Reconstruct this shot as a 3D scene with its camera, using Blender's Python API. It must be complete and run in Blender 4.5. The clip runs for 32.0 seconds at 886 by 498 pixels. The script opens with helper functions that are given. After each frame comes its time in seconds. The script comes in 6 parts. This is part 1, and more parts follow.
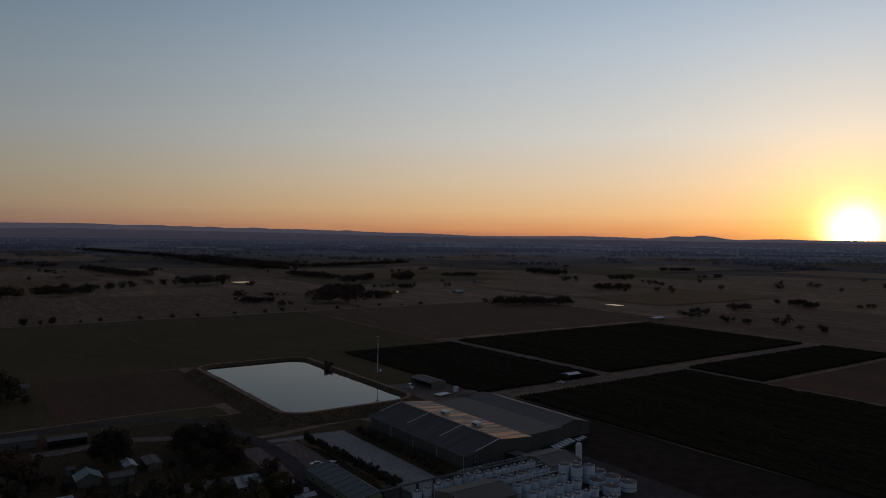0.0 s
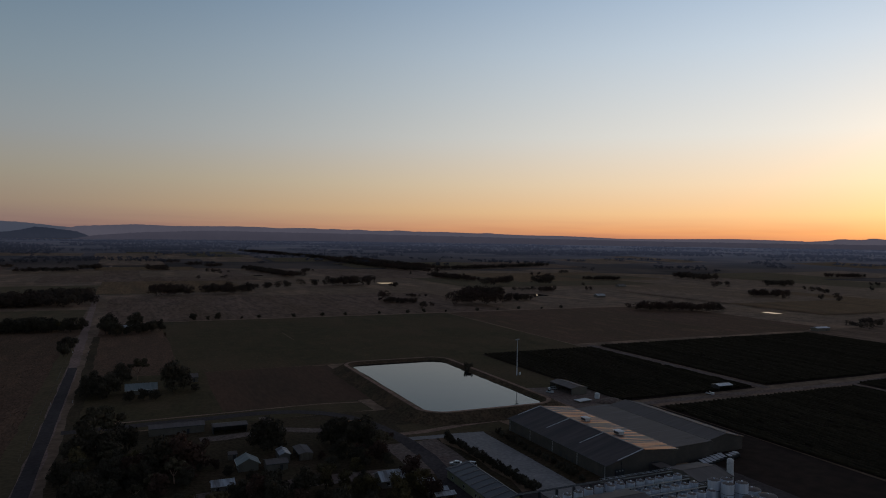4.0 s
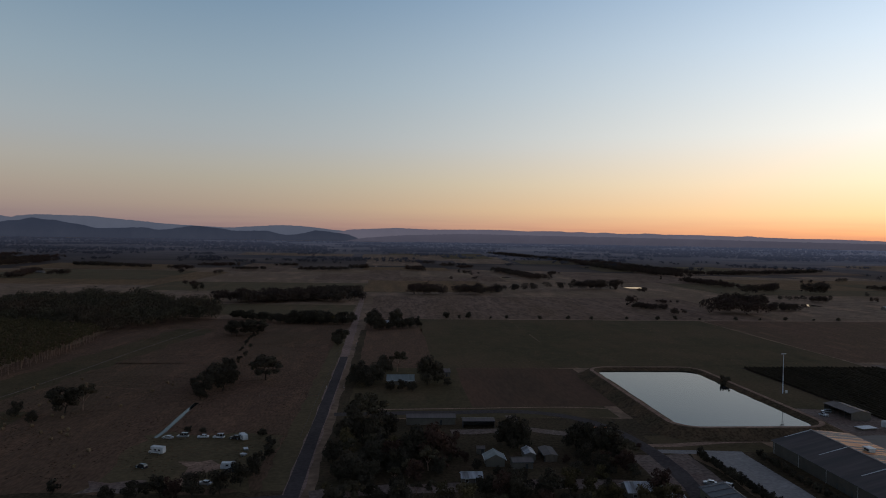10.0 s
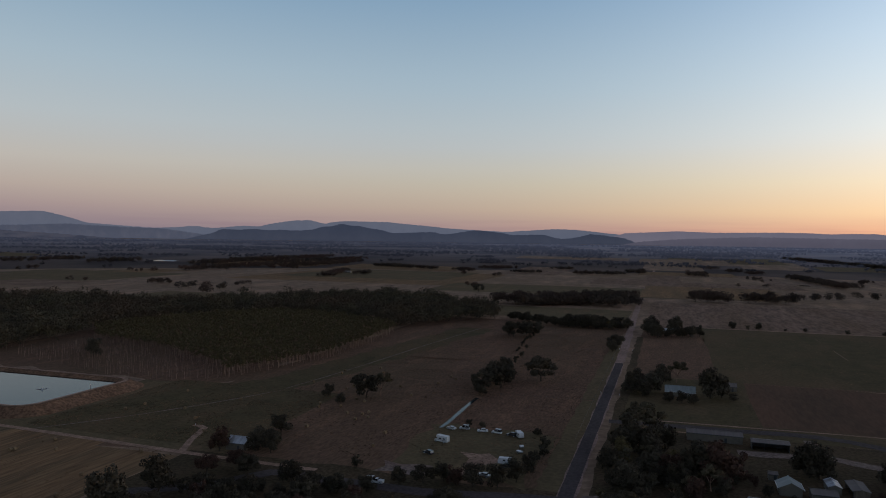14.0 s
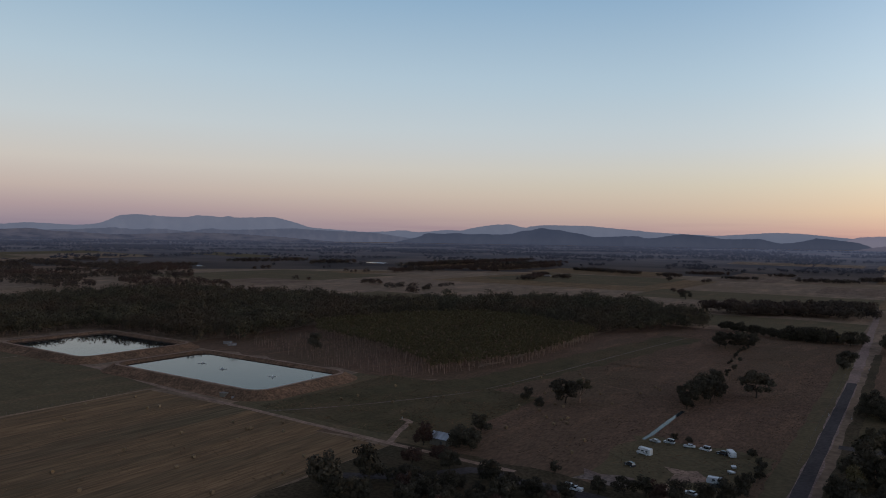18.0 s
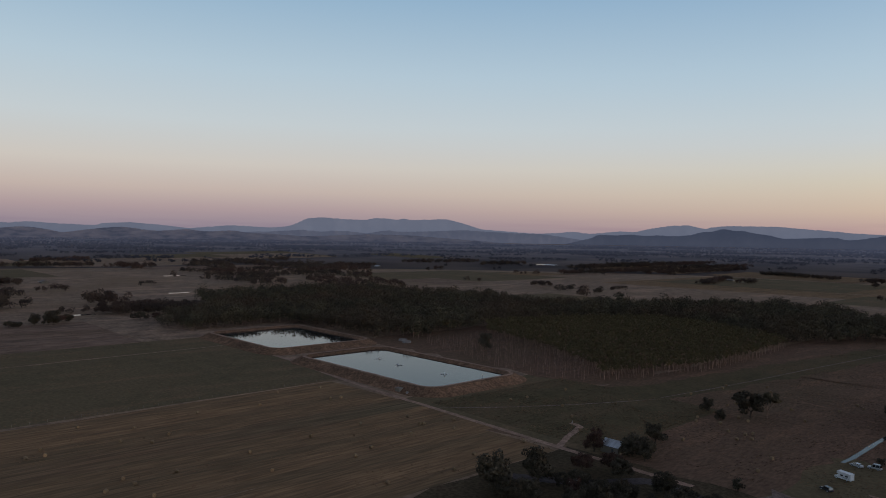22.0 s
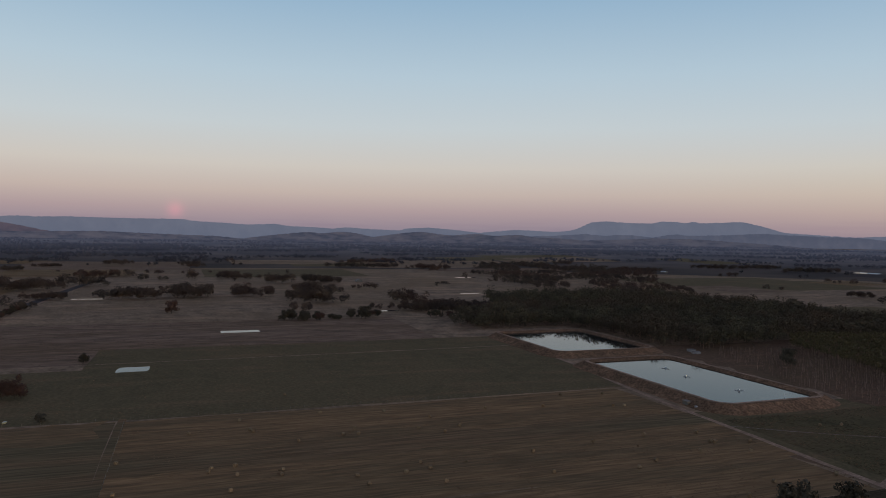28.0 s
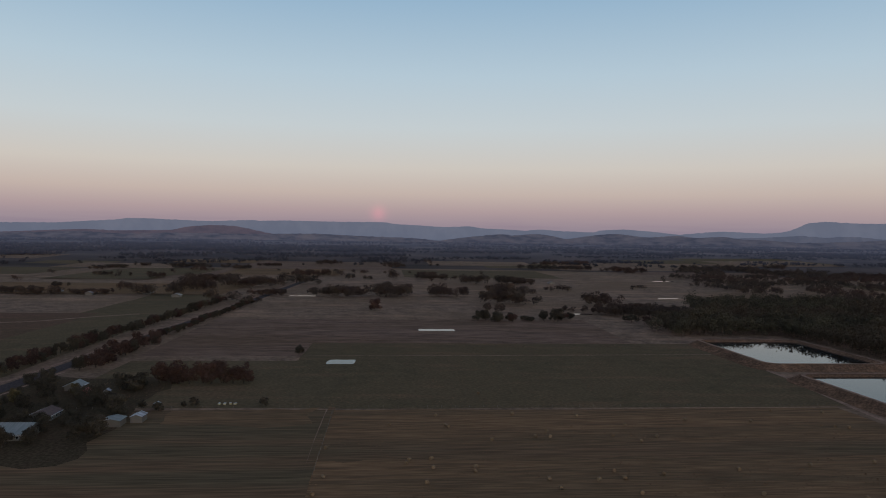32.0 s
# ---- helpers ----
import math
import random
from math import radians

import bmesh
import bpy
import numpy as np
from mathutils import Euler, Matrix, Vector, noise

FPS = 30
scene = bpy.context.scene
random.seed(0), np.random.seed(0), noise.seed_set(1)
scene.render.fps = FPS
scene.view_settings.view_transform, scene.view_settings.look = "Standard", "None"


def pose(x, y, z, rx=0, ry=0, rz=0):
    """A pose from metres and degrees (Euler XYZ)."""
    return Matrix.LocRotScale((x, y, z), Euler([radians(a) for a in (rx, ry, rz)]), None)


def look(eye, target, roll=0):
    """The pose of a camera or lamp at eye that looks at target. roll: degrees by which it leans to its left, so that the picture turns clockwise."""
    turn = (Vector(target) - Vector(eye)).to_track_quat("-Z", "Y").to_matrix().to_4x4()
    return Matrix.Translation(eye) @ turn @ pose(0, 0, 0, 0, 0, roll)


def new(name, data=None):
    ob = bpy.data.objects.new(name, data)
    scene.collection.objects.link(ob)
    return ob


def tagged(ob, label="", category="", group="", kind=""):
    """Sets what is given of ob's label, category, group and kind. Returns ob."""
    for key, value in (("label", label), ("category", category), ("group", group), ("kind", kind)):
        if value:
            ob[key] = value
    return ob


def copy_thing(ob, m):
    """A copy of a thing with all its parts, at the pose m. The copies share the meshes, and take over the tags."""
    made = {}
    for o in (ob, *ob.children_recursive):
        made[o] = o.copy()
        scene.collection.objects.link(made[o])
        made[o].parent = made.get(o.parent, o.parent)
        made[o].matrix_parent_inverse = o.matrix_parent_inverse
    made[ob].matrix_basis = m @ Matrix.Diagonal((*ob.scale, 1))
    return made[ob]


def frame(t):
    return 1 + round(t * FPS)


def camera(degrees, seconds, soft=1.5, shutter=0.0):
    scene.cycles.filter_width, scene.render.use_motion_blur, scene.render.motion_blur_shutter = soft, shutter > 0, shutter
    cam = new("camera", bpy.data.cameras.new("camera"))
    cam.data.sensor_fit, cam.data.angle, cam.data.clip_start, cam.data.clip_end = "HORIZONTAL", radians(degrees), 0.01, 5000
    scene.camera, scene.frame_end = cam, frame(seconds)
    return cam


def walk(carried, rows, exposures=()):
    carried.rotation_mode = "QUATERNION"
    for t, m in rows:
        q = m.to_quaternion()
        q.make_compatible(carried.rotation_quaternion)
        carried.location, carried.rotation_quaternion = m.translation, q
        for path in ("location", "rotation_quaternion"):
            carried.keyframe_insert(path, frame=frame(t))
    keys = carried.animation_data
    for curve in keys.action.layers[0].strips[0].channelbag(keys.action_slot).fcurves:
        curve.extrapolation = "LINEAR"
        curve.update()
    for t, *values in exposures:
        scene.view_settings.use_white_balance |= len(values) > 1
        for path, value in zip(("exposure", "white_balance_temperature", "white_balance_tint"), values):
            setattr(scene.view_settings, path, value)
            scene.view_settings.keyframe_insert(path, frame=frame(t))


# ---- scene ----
# A drone hangs 85 m over the ground and turns from the sunset round to the dusk side.
# The country road runs along +y; x points to its right. All places are in metres.
EYE_Z = 85.0
# seconds, bearing, pitch and roll in degrees
TURNS = [
    (0, -35.40, -0.99, 0.73), (0.5, -34.00, -0.99, 0.74), (1, -32.59, -0.98, 0.75), (1.5, -31.17, -0.97, 0.76), (2, -29.75, -0.96, 0.77), (2.5, -28.33, -0.94, 0.77),
    (3, -26.93, -0.94, 0.77), (3.5, -25.51, -0.93, 0.78), (5.5, -19.87, -0.91, 0.79), (6, -18.39, -0.91, 0.79), (6.5, -16.90, -0.91, 0.80), (7, -15.35, -0.92, 0.80),
    (7.5, -13.65, -0.92, 0.81), (8, -11.82, -0.93, 0.82), (8.5, -9.96, -0.94, 0.85), (9, -8.08, -0.95, 0.87), (9.5, -6.19, -0.95, 0.89), (10, -4.34, -0.96, 0.90),
    (10.5, -2.54, -0.97, 0.90), (11, -0.66, -0.97, 0.90), (11.5, 1.96, -0.98, 0.89), (12, 5.20, -0.99, 0.87), (12.5, 8.61, -1.00, 0.85), (13, 11.77, -0.98, 0.82),
    (13.5, 14.88, -0.98, 0.80), (14, 17.68, -0.97, 0.79), (14.5, 20.44, -0.95, 0.80), (16.5, 27.75, -0.88, 0.82), (17, 29.64, -0.87, 0.83), (17.5, 32.04, -0.88, 0.85),
    (18, 33.76, -0.88, 0.87), (18.5, 34.95, -0.87, 0.88), (19, 36.42, -0.87, 0.89), (19.5, 38.26, -0.88, 0.90), (20, 40.11, -0.90, 0.89), (20.5, 41.95, -0.93, 0.89),
    (21, 43.79, -0.94, 0.89), (21.5, 45.65, -0.95, 0.88), (22, 47.47, -0.95, 0.88), (22.5, 49.31, -0.96, 0.87), (23, 51.19, -0.97, 0.87), (23.5, 53.04, -0.98, 0.87),
    (24, 54.91, -0.98, 0.87), (24.5, 56.80, -0.99, 0.87), (25, 58.69, -1.00, 0.87), (25.5, 60.57, -0.98, 0.86), (27.5, 68.23, -0.96, 0.86), (28, 70.13, -0.95, 0.85),
    (28.5, 72.02, -0.96, 0.84), (29, 73.93, -0.97, 0.83), (29.5, 75.86, -0.97, 0.84), (30, 77.80, -0.96, 0.84), (30.5, 79.74, -0.97, 0.84), (31, 81.69, -0.98, 0.84),
    (31.5, 83.68, -0.99, 0.83), (32, 85.65, -1.00, 0.82),
]
cam = camera(64.14, 32.0, soft=1.0)
walk(cam, [(t, pose(0, 0, EYE_Z, 90 + pitch, 0, a) @ pose(0, 0, 0, 0, 0, roll)) for t, a, pitch, roll in TURNS],
     exposures=[(0.0, -1.5), (3.0, -1.24), (6.0, -0.98), (9.0, -0.7), (13.0, -0.34), (17.0, -0.06), (20.0, 0.0), (32.0, 0.0)])

# ---- light: the sun one degree over the horizon, and the dusk sky ----
SUN_AZ, SUN_EL = -65.6, 0.75          # counter-clockwise from +y, degrees
sun_dir = Vector((-math.sin(radians(SUN_AZ)) * math.cos(radians(SUN_EL)),
                  math.cos(radians(SUN_AZ)) * math.cos(radians(SUN_EL)), math.sin(radians(SUN_EL))))
sun = new("sun", bpy.data.lights.new("sun", "SUN"))
sun.data.energy, sun.data.angle, sun.data.color = 0.1, radians(0.53), (1.0, 0.4, 0.14)
sun.matrix_world = look(sun_dir * 900, (0, 0, 0))

world = bpy.data.worlds.new("dusk_sky")
scene.world = world
world.use_nodes = True
wt = world.node_tree
wt.nodes.clear()


def wnode(kind, **sets):
    n = wt.nodes.new(kind)
    for k, v in sets.items():
        if k == "op":
            n.operation = v
    return n


def wmath(op, a, b=None, clamp=False):
    n = wnode("ShaderNodeMath", op=op)
    n.use_clamp = clamp
    for i, v in enumerate((a, b)):
        if v is None:
            continue
        if isinstance(v, (int, float)):
            n.inputs[i].default_value = v
        else:
            wt.links.new(v, n.inputs[i])
    return n.outputs[0]


def wdot(v, d):
    n = wnode("ShaderNodeVectorMath", op="DOT_PRODUCT")
    wt.links.new(v, n.inputs[0])
    n.inputs[1].default_value = d
    return n.outputs["Value"]


def wramp(fac, stops):
    n = wnode("ShaderNodeValToRGB")
    n.color_ramp.interpolation = "LINEAR"
    els = n.color_ramp.elements
    while len(els) < len(stops):
        els.new(0.5)
    for e, (p, c) in zip(els, stops):
        e.position, e.color = p, (*c, 1)
    wt.links.new(fac, n.inputs[0])
    return n.outputs[0]


def wmix(fac, a, b, blend="MIX"):
    n = wnode("ShaderNodeMix")
    n.data_type, n.blend_type = "RGBA", blend
    for i, v in ((0, fac), (6, a), (7, b)):
        if isinstance(v, (int, float)):
            n.inputs[i].default_value = v
        elif isinstance(v, tuple):
            n.inputs[i].default_value = (*v, 1)
        else:
            wt.links.new(v, n.inputs[i])
    return n.outputs[2]


def lin(r, g, b):
    """Linear colour of 8-bit display values."""
    return tuple(((c / 255 + 0.055) / 1.055) ** 2.4 if c > 10 else c / 255 / 12.92 for c in (r, g, b))


way = wnode("ShaderNodeTexCoord").outputs["Generated"]
norm = wnode("ShaderNodeVectorMath", op="NORMALIZE")
wt.links.new(way, norm.inputs[0])
way = norm.outputs[0]
rise = wdot(way, (0, 0, 1))                                    # sine of the height over the horizon
SKY_FAR = [(0.0, lin(134, 126, 142)), (0.018, lin(154, 140, 150)), (0.035, lin(171, 153, 157)), (0.06, lin(192, 177, 171)),
           (0.095, lin(202, 196, 190)), (0.15, lin(194, 203, 208)), (0.22, lin(178, 198, 212)), (0.33, lin(142, 175, 202)),
           (0.6, lin(104, 116, 140)), (1.0, lin(84, 86, 106))]
SKY_SIDE = [(0.0, lin(172, 142, 142)), (0.015, lin(202, 168, 156)), (0.04, lin(217, 195, 167)), (0.075, lin(212, 205, 183)),
            (0.125, lin(197, 206, 210)), (0.2, lin(174, 197, 213)), (0.33, lin(133, 167, 199)), (0.6, lin(104, 114, 138)), (1.0, lin(84, 86, 106))]
SKY_SUN = [(0.0, lin(206, 134, 94)), (0.012, lin(230, 162, 106)), (0.035, lin(238, 194, 142)), (0.075, lin(234, 210, 178)),
           (0.14, lin(220, 219, 213)), (0.25, lin(194, 208, 221)), (0.33, lin(170, 191, 214)), (0.6, lin(114, 120, 142)), (1.0, lin(84, 86, 106))]
sun_flat = Vector((sun_dir.x, sun_dir.y, 0)).normalized()
toward = wdot(way, tuple(sun_flat))                            # 1 at the sun's side, -1 opposite
side_f = wmath("MULTIPLY", wmath("ADD", toward, 0.55), 0.8, True)
sun_f = wmath("POWER", wmath("MAXIMUM", wmath("MULTIPLY", wmath("SUBTRACT", toward, 0.0), 1.02), 0.0), 2.5, True)
sky = wmix(sun_f, wmix(side_f, wramp(rise, SKY_FAR), wmix(1.0, wramp(rise, SKY_SIDE), (0.99, 1.0, 1.01), "MULTIPLY")), wmix(1.0, wramp(rise, SKY_SUN), (2.62, 2.56, 2.52), "MULTIPLY"))
# the sun's own glow
near = wmath("SUBTRACT", 1.0, wdot(way, tuple(sun_dir)))
glow = wmath("POWER", 2.718, wmath("MULTIPLY", near, -300.0))
halo = wmath("POWER", 2.718, wmath("MULTIPLY", near, -55.0))
disc = wmath("POWER", 2.718, wmath("MULTIPLY", near, -2600.0))
sky = wmix(1.0, sky, wmix(1.0, (1.6, 0.85, 0.02), glow, "MULTIPLY"), "ADD")
sky = wmix(1.0, sky, wmix(1.0, (0.75, 0.42, 0.06), halo, "MULTIPLY"), "ADD")
sky = wmix(1.0, sky, wmix(1.0, (14.0, 10.0, 5.0), disc, "MULTIPLY"), "ADD")
spot = (-math.sin(radians(90.9)) * math.cos(radians(1.8)), math.cos(radians(90.9)) * math.cos(radians(1.8)), math.sin(radians(1.8)))
pink = wmath("POWER", 2.718, wmath("MULTIPLY", wmath("SUBTRACT", 1.0, wdot(way, spot)), -20000.0))
sky = wmix(1.0, sky, wmix(1.0, (0.16, 0.015, 0.03), pink, "MULTIPLY"), "ADD")
stretch = wnode("ShaderNodeMapping")
stretch.inputs["Scale"].default_value = (3.0, 3.0, 60.0)
wt.links.new(way, stretch.inputs[0])
wisps = wnode("ShaderNodeTexNoise")
wisps.inputs["Scale"].default_value, wisps.inputs["Detail"].default_value = 3.0, 6
wt.links.new(stretch.outputs[0], wisps.inputs["Vector"])
low = wmath("SUBTRACT", 1.0, wmath("MULTIPLY", rise, 30.0), True)
band = wmath("MULTIPLY", wmath("MULTIPLY", wmath("SUBTRACT", wisps.outputs[0], 0.42), 2.2, True), low)
sky = wmix(band, sky, wmix(1.0, sky, (0.78, 0.74, 0.86), "MULTIPLY"))
nishita = wnode("ShaderNodeTexSky")
nishita.sky_type, nishita.sun_disc = "NISHITA", False
nishita.sun_elevation, nishita.sun_rotation = radians(SUN_EL), radians(-SUN_AZ)
sky = wmix(0.02, sky, nishita.outputs[0])
bg = wnode("ShaderNodeBackground")
bg.inputs["Strength"].default_value = 1.0
wt.links.new(sky, bg.inputs["Color"])
wt.links.new(bg.outputs[0], wnode("ShaderNodeOutputWorld").inputs[0])


# ---- materials ----
def mat(name, c1, c2=None, scale=1.0, rough=0.8, metal=0.0, stretch=(1, 1, 1), c3=None, scale3=0.05, bump=0.0, ior=1.5,
        space="world", rnd=0.0, spec=0.5, detail=5, glow=None, lo=0.35, hi=0.65, streak=None, grain=0.0, grain_scale=0.7, fade=None):
    """Two-scale procedural surface: c1/c2 by fine noise, c3 by broad noise, tone varied by object."""
    m = bpy.data.materials.new(name)
    m.use_nodes = True
    nt = m.node_tree
    b = nt.nodes["Principled BSDF"]
    b.inputs["Roughness"].default_value, b.inputs["Metallic"].default_value = rough, metal
    b.inputs["Specular IOR Level"].default_value = 0.02 if rough >= 0.89 and spec == 0.5 else spec
    b.inputs["IOR"].default_value = ior
    c2 = c2 or tuple(v * 0.75 for v in c1)
    mp = nt.nodes.new("ShaderNodeMapping")
    mp.inputs["Scale"].default_value = stretch
    if space == "world":
        nt.links.new(nt.nodes.new("ShaderNodeNewGeometry").outputs["Position"], mp.inputs[0])
    else:
        nt.links.new(nt.nodes.new("ShaderNodeTexCoord").outputs["Object"], mp.inputs[0])

    def noise_ramp(sc, lo, hi, vec):
        n = nt.nodes.new("ShaderNodeTexNoise")
        n.inputs["Scale"].default_value, n.inputs["Detail"].default_value = sc, detail
        nt.links.new(vec, n.inputs["Vector"])
        r = nt.nodes.new("ShaderNodeMapRange")
        r.inputs[1].default_value, r.inputs[2].default_value = lo, hi
        nt.links.new(n.outputs[0], r.inputs[0])
        return r.outputs[0], n.outputs[0]

    def mix(f, a, c, blend="MIX"):
        n = nt.nodes.new("ShaderNodeMix")
        n.data_type, n.blend_type = "RGBA", blend
        for i, v in ((0, f), (6, a), (7, c)):
            if isinstance(v, (int, float)):
                n.inputs[i].default_value = v
            elif isinstance(v, tuple):
                n.inputs[i].default_value = (*v, 1)
            else:
                nt.links.new(v, n.inputs[i])
        return n.outputs[2]

    f, raw = noise_ramp(scale, lo, hi, mp.outputs[0])
    col = mix(f, c1, c2)
    if c3:
        f3, _ = noise_ramp(scale3, 0.42, 0.68, mp.outputs[0])
        col = mix(f3, col, c3)
    if streak:
        c4, sc4, st4, amount = streak
        mp4 = nt.nodes.new("ShaderNodeMapping")
        mp4.inputs["Scale"].default_value = st4
        nt.links.new(mp.inputs[0].links[0].from_socket, mp4.inputs[0])
        f4, _ = noise_ramp(sc4, 0.52, 0.66, mp4.outputs[0])
        ml = nt.nodes.new("ShaderNodeMath")
        ml.operation = "MULTIPLY"
        ml.inputs[1].default_value = amount
        nt.links.new(f4, ml.inputs[0])
        col = mix(ml.outputs[0], col, c4)
    if grain:
        fg, _ = noise_ramp(grain_scale, 0.38, 0.62, mp.outputs[0])
        gr = nt.nodes.new("ShaderNodeMapRange")
        gr.inputs[3].default_value, gr.inputs[4].default_value = 1 - grain, 1 + grain
        nt.links.new(fg, gr.inputs[0])
        gs = nt.nodes.new("ShaderNodeVectorMath")
        gs.operation = "SCALE"
        nt.links.new(col, gs.inputs[0])
        nt.links.new(gr.outputs[0], gs.inputs["Scale"])
        col = gs.outputs[0]
    if rnd:
        oi = nt.nodes.new("ShaderNodeObjectInfo")
        isl = nt.nodes.new("ShaderNodeNewGeometry")
        ad = nt.nodes.new("ShaderNodeMath")
        ad.operation = "ADD"
        nt.links.new(oi.outputs["Random"], ad.inputs[0])
        nt.links.new(isl.outputs["Random Per Island"], ad.inputs[1])
        r = nt.nodes.new("ShaderNodeMapRange")
        r.inputs[2].default_value, r.inputs[3].default_value, r.inputs[4].default_value = 2.0, 1 - rnd, 1 + rnd
        nt.links.new(ad.outputs[0], r.inputs[0])
        cv = nt.nodes.new("ShaderNodeVectorMath")
        cv.operation = "SCALE"
        nt.links.new(col, cv.inputs[0])
        nt.links.new(r.outputs[0], cv.inputs["Scale"])
        col = cv.outputs[0]
    nt.links.new(col, b.inputs["Base Color"])
    if bump:
        bp = nt.nodes.new("ShaderNodeBump")
        bp.inputs["Strength"].default_value, bp.inputs["Distance"].default_value = bump, 0.3
        nt.links.new(raw, bp.inputs["Height"])
        nt.links.new(bp.outputs[0], b.inputs["Normal"])
    # glow stands in for distance haze on far land; fade varies it with height
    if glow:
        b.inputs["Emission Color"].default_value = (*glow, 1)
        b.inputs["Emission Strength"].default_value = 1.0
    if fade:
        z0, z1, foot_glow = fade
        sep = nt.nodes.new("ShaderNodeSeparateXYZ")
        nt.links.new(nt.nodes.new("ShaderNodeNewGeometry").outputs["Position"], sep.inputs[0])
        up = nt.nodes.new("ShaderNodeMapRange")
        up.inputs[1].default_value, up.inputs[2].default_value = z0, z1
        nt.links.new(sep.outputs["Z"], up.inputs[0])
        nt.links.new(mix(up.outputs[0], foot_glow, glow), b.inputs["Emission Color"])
    return m


M_GROUND = mat("dry_pasture", (0.245, 0.165, 0.117), (0.155, 0.108, 0.078), 0.06, 0.95, c3=(0.18, 0.118, 0.075), scale3=0.004, bump=0.3, detail=9, lo=0.4, hi=0.6, streak=((0.36, 0.225, 0.15), 0.03, (1, 0.3, 1), 0.5), grain=0.2, grain_scale=0.3)
M_STUBBLE = mat("hay_stubble", (0.24, 0.142, 0.076), (0.145, 0.09, 0.051), 0.35, 0.95, stretch=(1, 0.08, 1), c3=(0.13, 0.088, 0.051), scale3=0.06, bump=0.2, detail=9, streak=((0.14, 0.084, 0.05), 0.5, (1, 0.03, 1), 0.4), grain=0.2, grain_scale=0.9)
M_BROWN = mat("brown_paddock", (0.15, 0.088, 0.059), (0.108, 0.065, 0.045), 0.3, 0.95, stretch=(1, 0.3, 1), c3=(0.108, 0.071, 0.045), scale3=0.014, bump=0.2, detail=9, lo=0.32, hi=0.68, streak=((0.2, 0.114, 0.072), 0.09, (1, 0.25, 1), 0.45), grain=0.2, grain_scale=0.9)
M_GREEN = mat("green_pasture", (0.122, 0.093, 0.053), (0.096, 0.074, 0.043), 0.1, 0.95, c3=(0.126, 0.092, 0.053), scale3=0.012, bump=0.1, detail=9, streak=((0.19, 0.115, 0.069), 0.06, (1, 0.25, 1), 0.4), grain=0.15, grain_scale=0.5)
M_TILLED = mat("tilled_dark_soil", (0.1, 0.062, 0.042), (0.082, 0.052, 0.036), 0.3, 0.95, stretch=(1, 0.2, 1), c3=(0.13, 0.072, 0.048), scale3=0.03, bump=0.1, detail=8, grain=0.1)
M_STRIP = mat("mown_green_strip", (0.132, 0.096, 0.056), (0.1, 0.075, 0.045), 0.4, 0.95, stretch=(1, 0.06, 1), c3=(0.17, 0.1, 0.058), scale3=0.05, bump=0.2, detail=9, grain=0.25)
M_DRY = mat("reddish_dry_grass", (0.205, 0.132, 0.097), (0.135, 0.09, 0.067), 0.1, 0.95, stretch=(1, 0.2, 1), c3=(0.14, 0.09, 0.06), scale3=0.02, bump=0.3, detail=9, lo=0.4, hi=0.6, streak=((0.28, 0.17, 0.122), 0.08, (1, 0.12, 1), 0.3), grain=0.2, grain_scale=0.3)
# green_pasture's pattern in darker tones
M_PASTURE = mat("dark_pasture", (0.092, 0.071, 0.038), (0.07, 0.056, 0.031), 0.1, 0.95, c3=(0.108, 0.075, 0.043), scale3=0.012, bump=0.1, detail=9, streak=((0.13, 0.088, 0.053), 0.06, (1, 0.25, 1), 0.4), grain=0.15, grain_scale=0.5)
M_GRASS_BANK = mat("grassed_bank", (0.12, 0.078, 0.048), (0.075, 0.052, 0.034), 0.2, 0.95, c3=(0.07, 0.054, 0.033), scale3=0.04, bump=0.4, grain=0.35, grain_scale=0.8)
M_VINE_SOIL = mat("vineyard_soil", (0.044, 0.0288, 0.023), (0.0286, 0.0195, 0.016), 0.2, 0.95)
M_LAWN = mat("garden_grass", (0.066, 0.05, 0.029), (0.084, 0.056, 0.035), 0.12, 0.95, c3=(0.05, 0.039, 0.024), scale3=0.03, bump=0.2, grain=0.25)
M_ASPHALT = mat("asphalt", (0.073, 0.059, 0.059), (0.054, 0.045, 0.046), 0.5, 0.89, c3=(0.082, 0.067, 0.066), scale3=0.05, bump=0.1, grain=0.15)
M_GRAVEL = mat("gravel", (0.205, 0.155, 0.132), (0.15, 0.114, 0.098), 0.5, 0.9, c3=(0.155, 0.104, 0.087), scale3=0.07, bump=0.2, grain=0.25)
M_ROAD_GRAVEL = mat("road_gravel", (0.3, 0.2, 0.17), (0.23, 0.155, 0.13), 0.4, 0.9, c3=(0.2, 0.14, 0.118), scale3=0.06, bump=0.2, grain=0.2)
M_TRACK = mat("worn_track", (0.31, 0.2, 0.148), (0.21, 0.136, 0.1), 0.15, 0.95, grain=0.2)
M_CONCRETE = mat("concrete", (0.225, 0.2, 0.195), (0.175, 0.156, 0.152), 0.15, 0.8, c3=(0.19, 0.168, 0.163), scale3=0.05, grain=0.15)
M_BANK = mat("earth_bank", (0.205, 0.12, 0.076), (0.115, 0.07, 0.046), 0.2, 0.95, c3=(0.11, 0.068, 0.044), scale3=0.04, bump=0.4, grain=0.35, grain_scale=0.8)
M_WATER = mat("still_water", (0.014, 0.018, 0.02), (0.011, 0.014, 0.016), 0.1, 0.03, spec=0.5, ior=1.2)
M_WATER2 = mat("rippled_water", (0.014, 0.018, 0.02), (0.01, 0.014, 0.016), 0.2, 0.06, spec=0.5, ior=1.2, bump=0.03, stretch=(1, 2.5, 1))
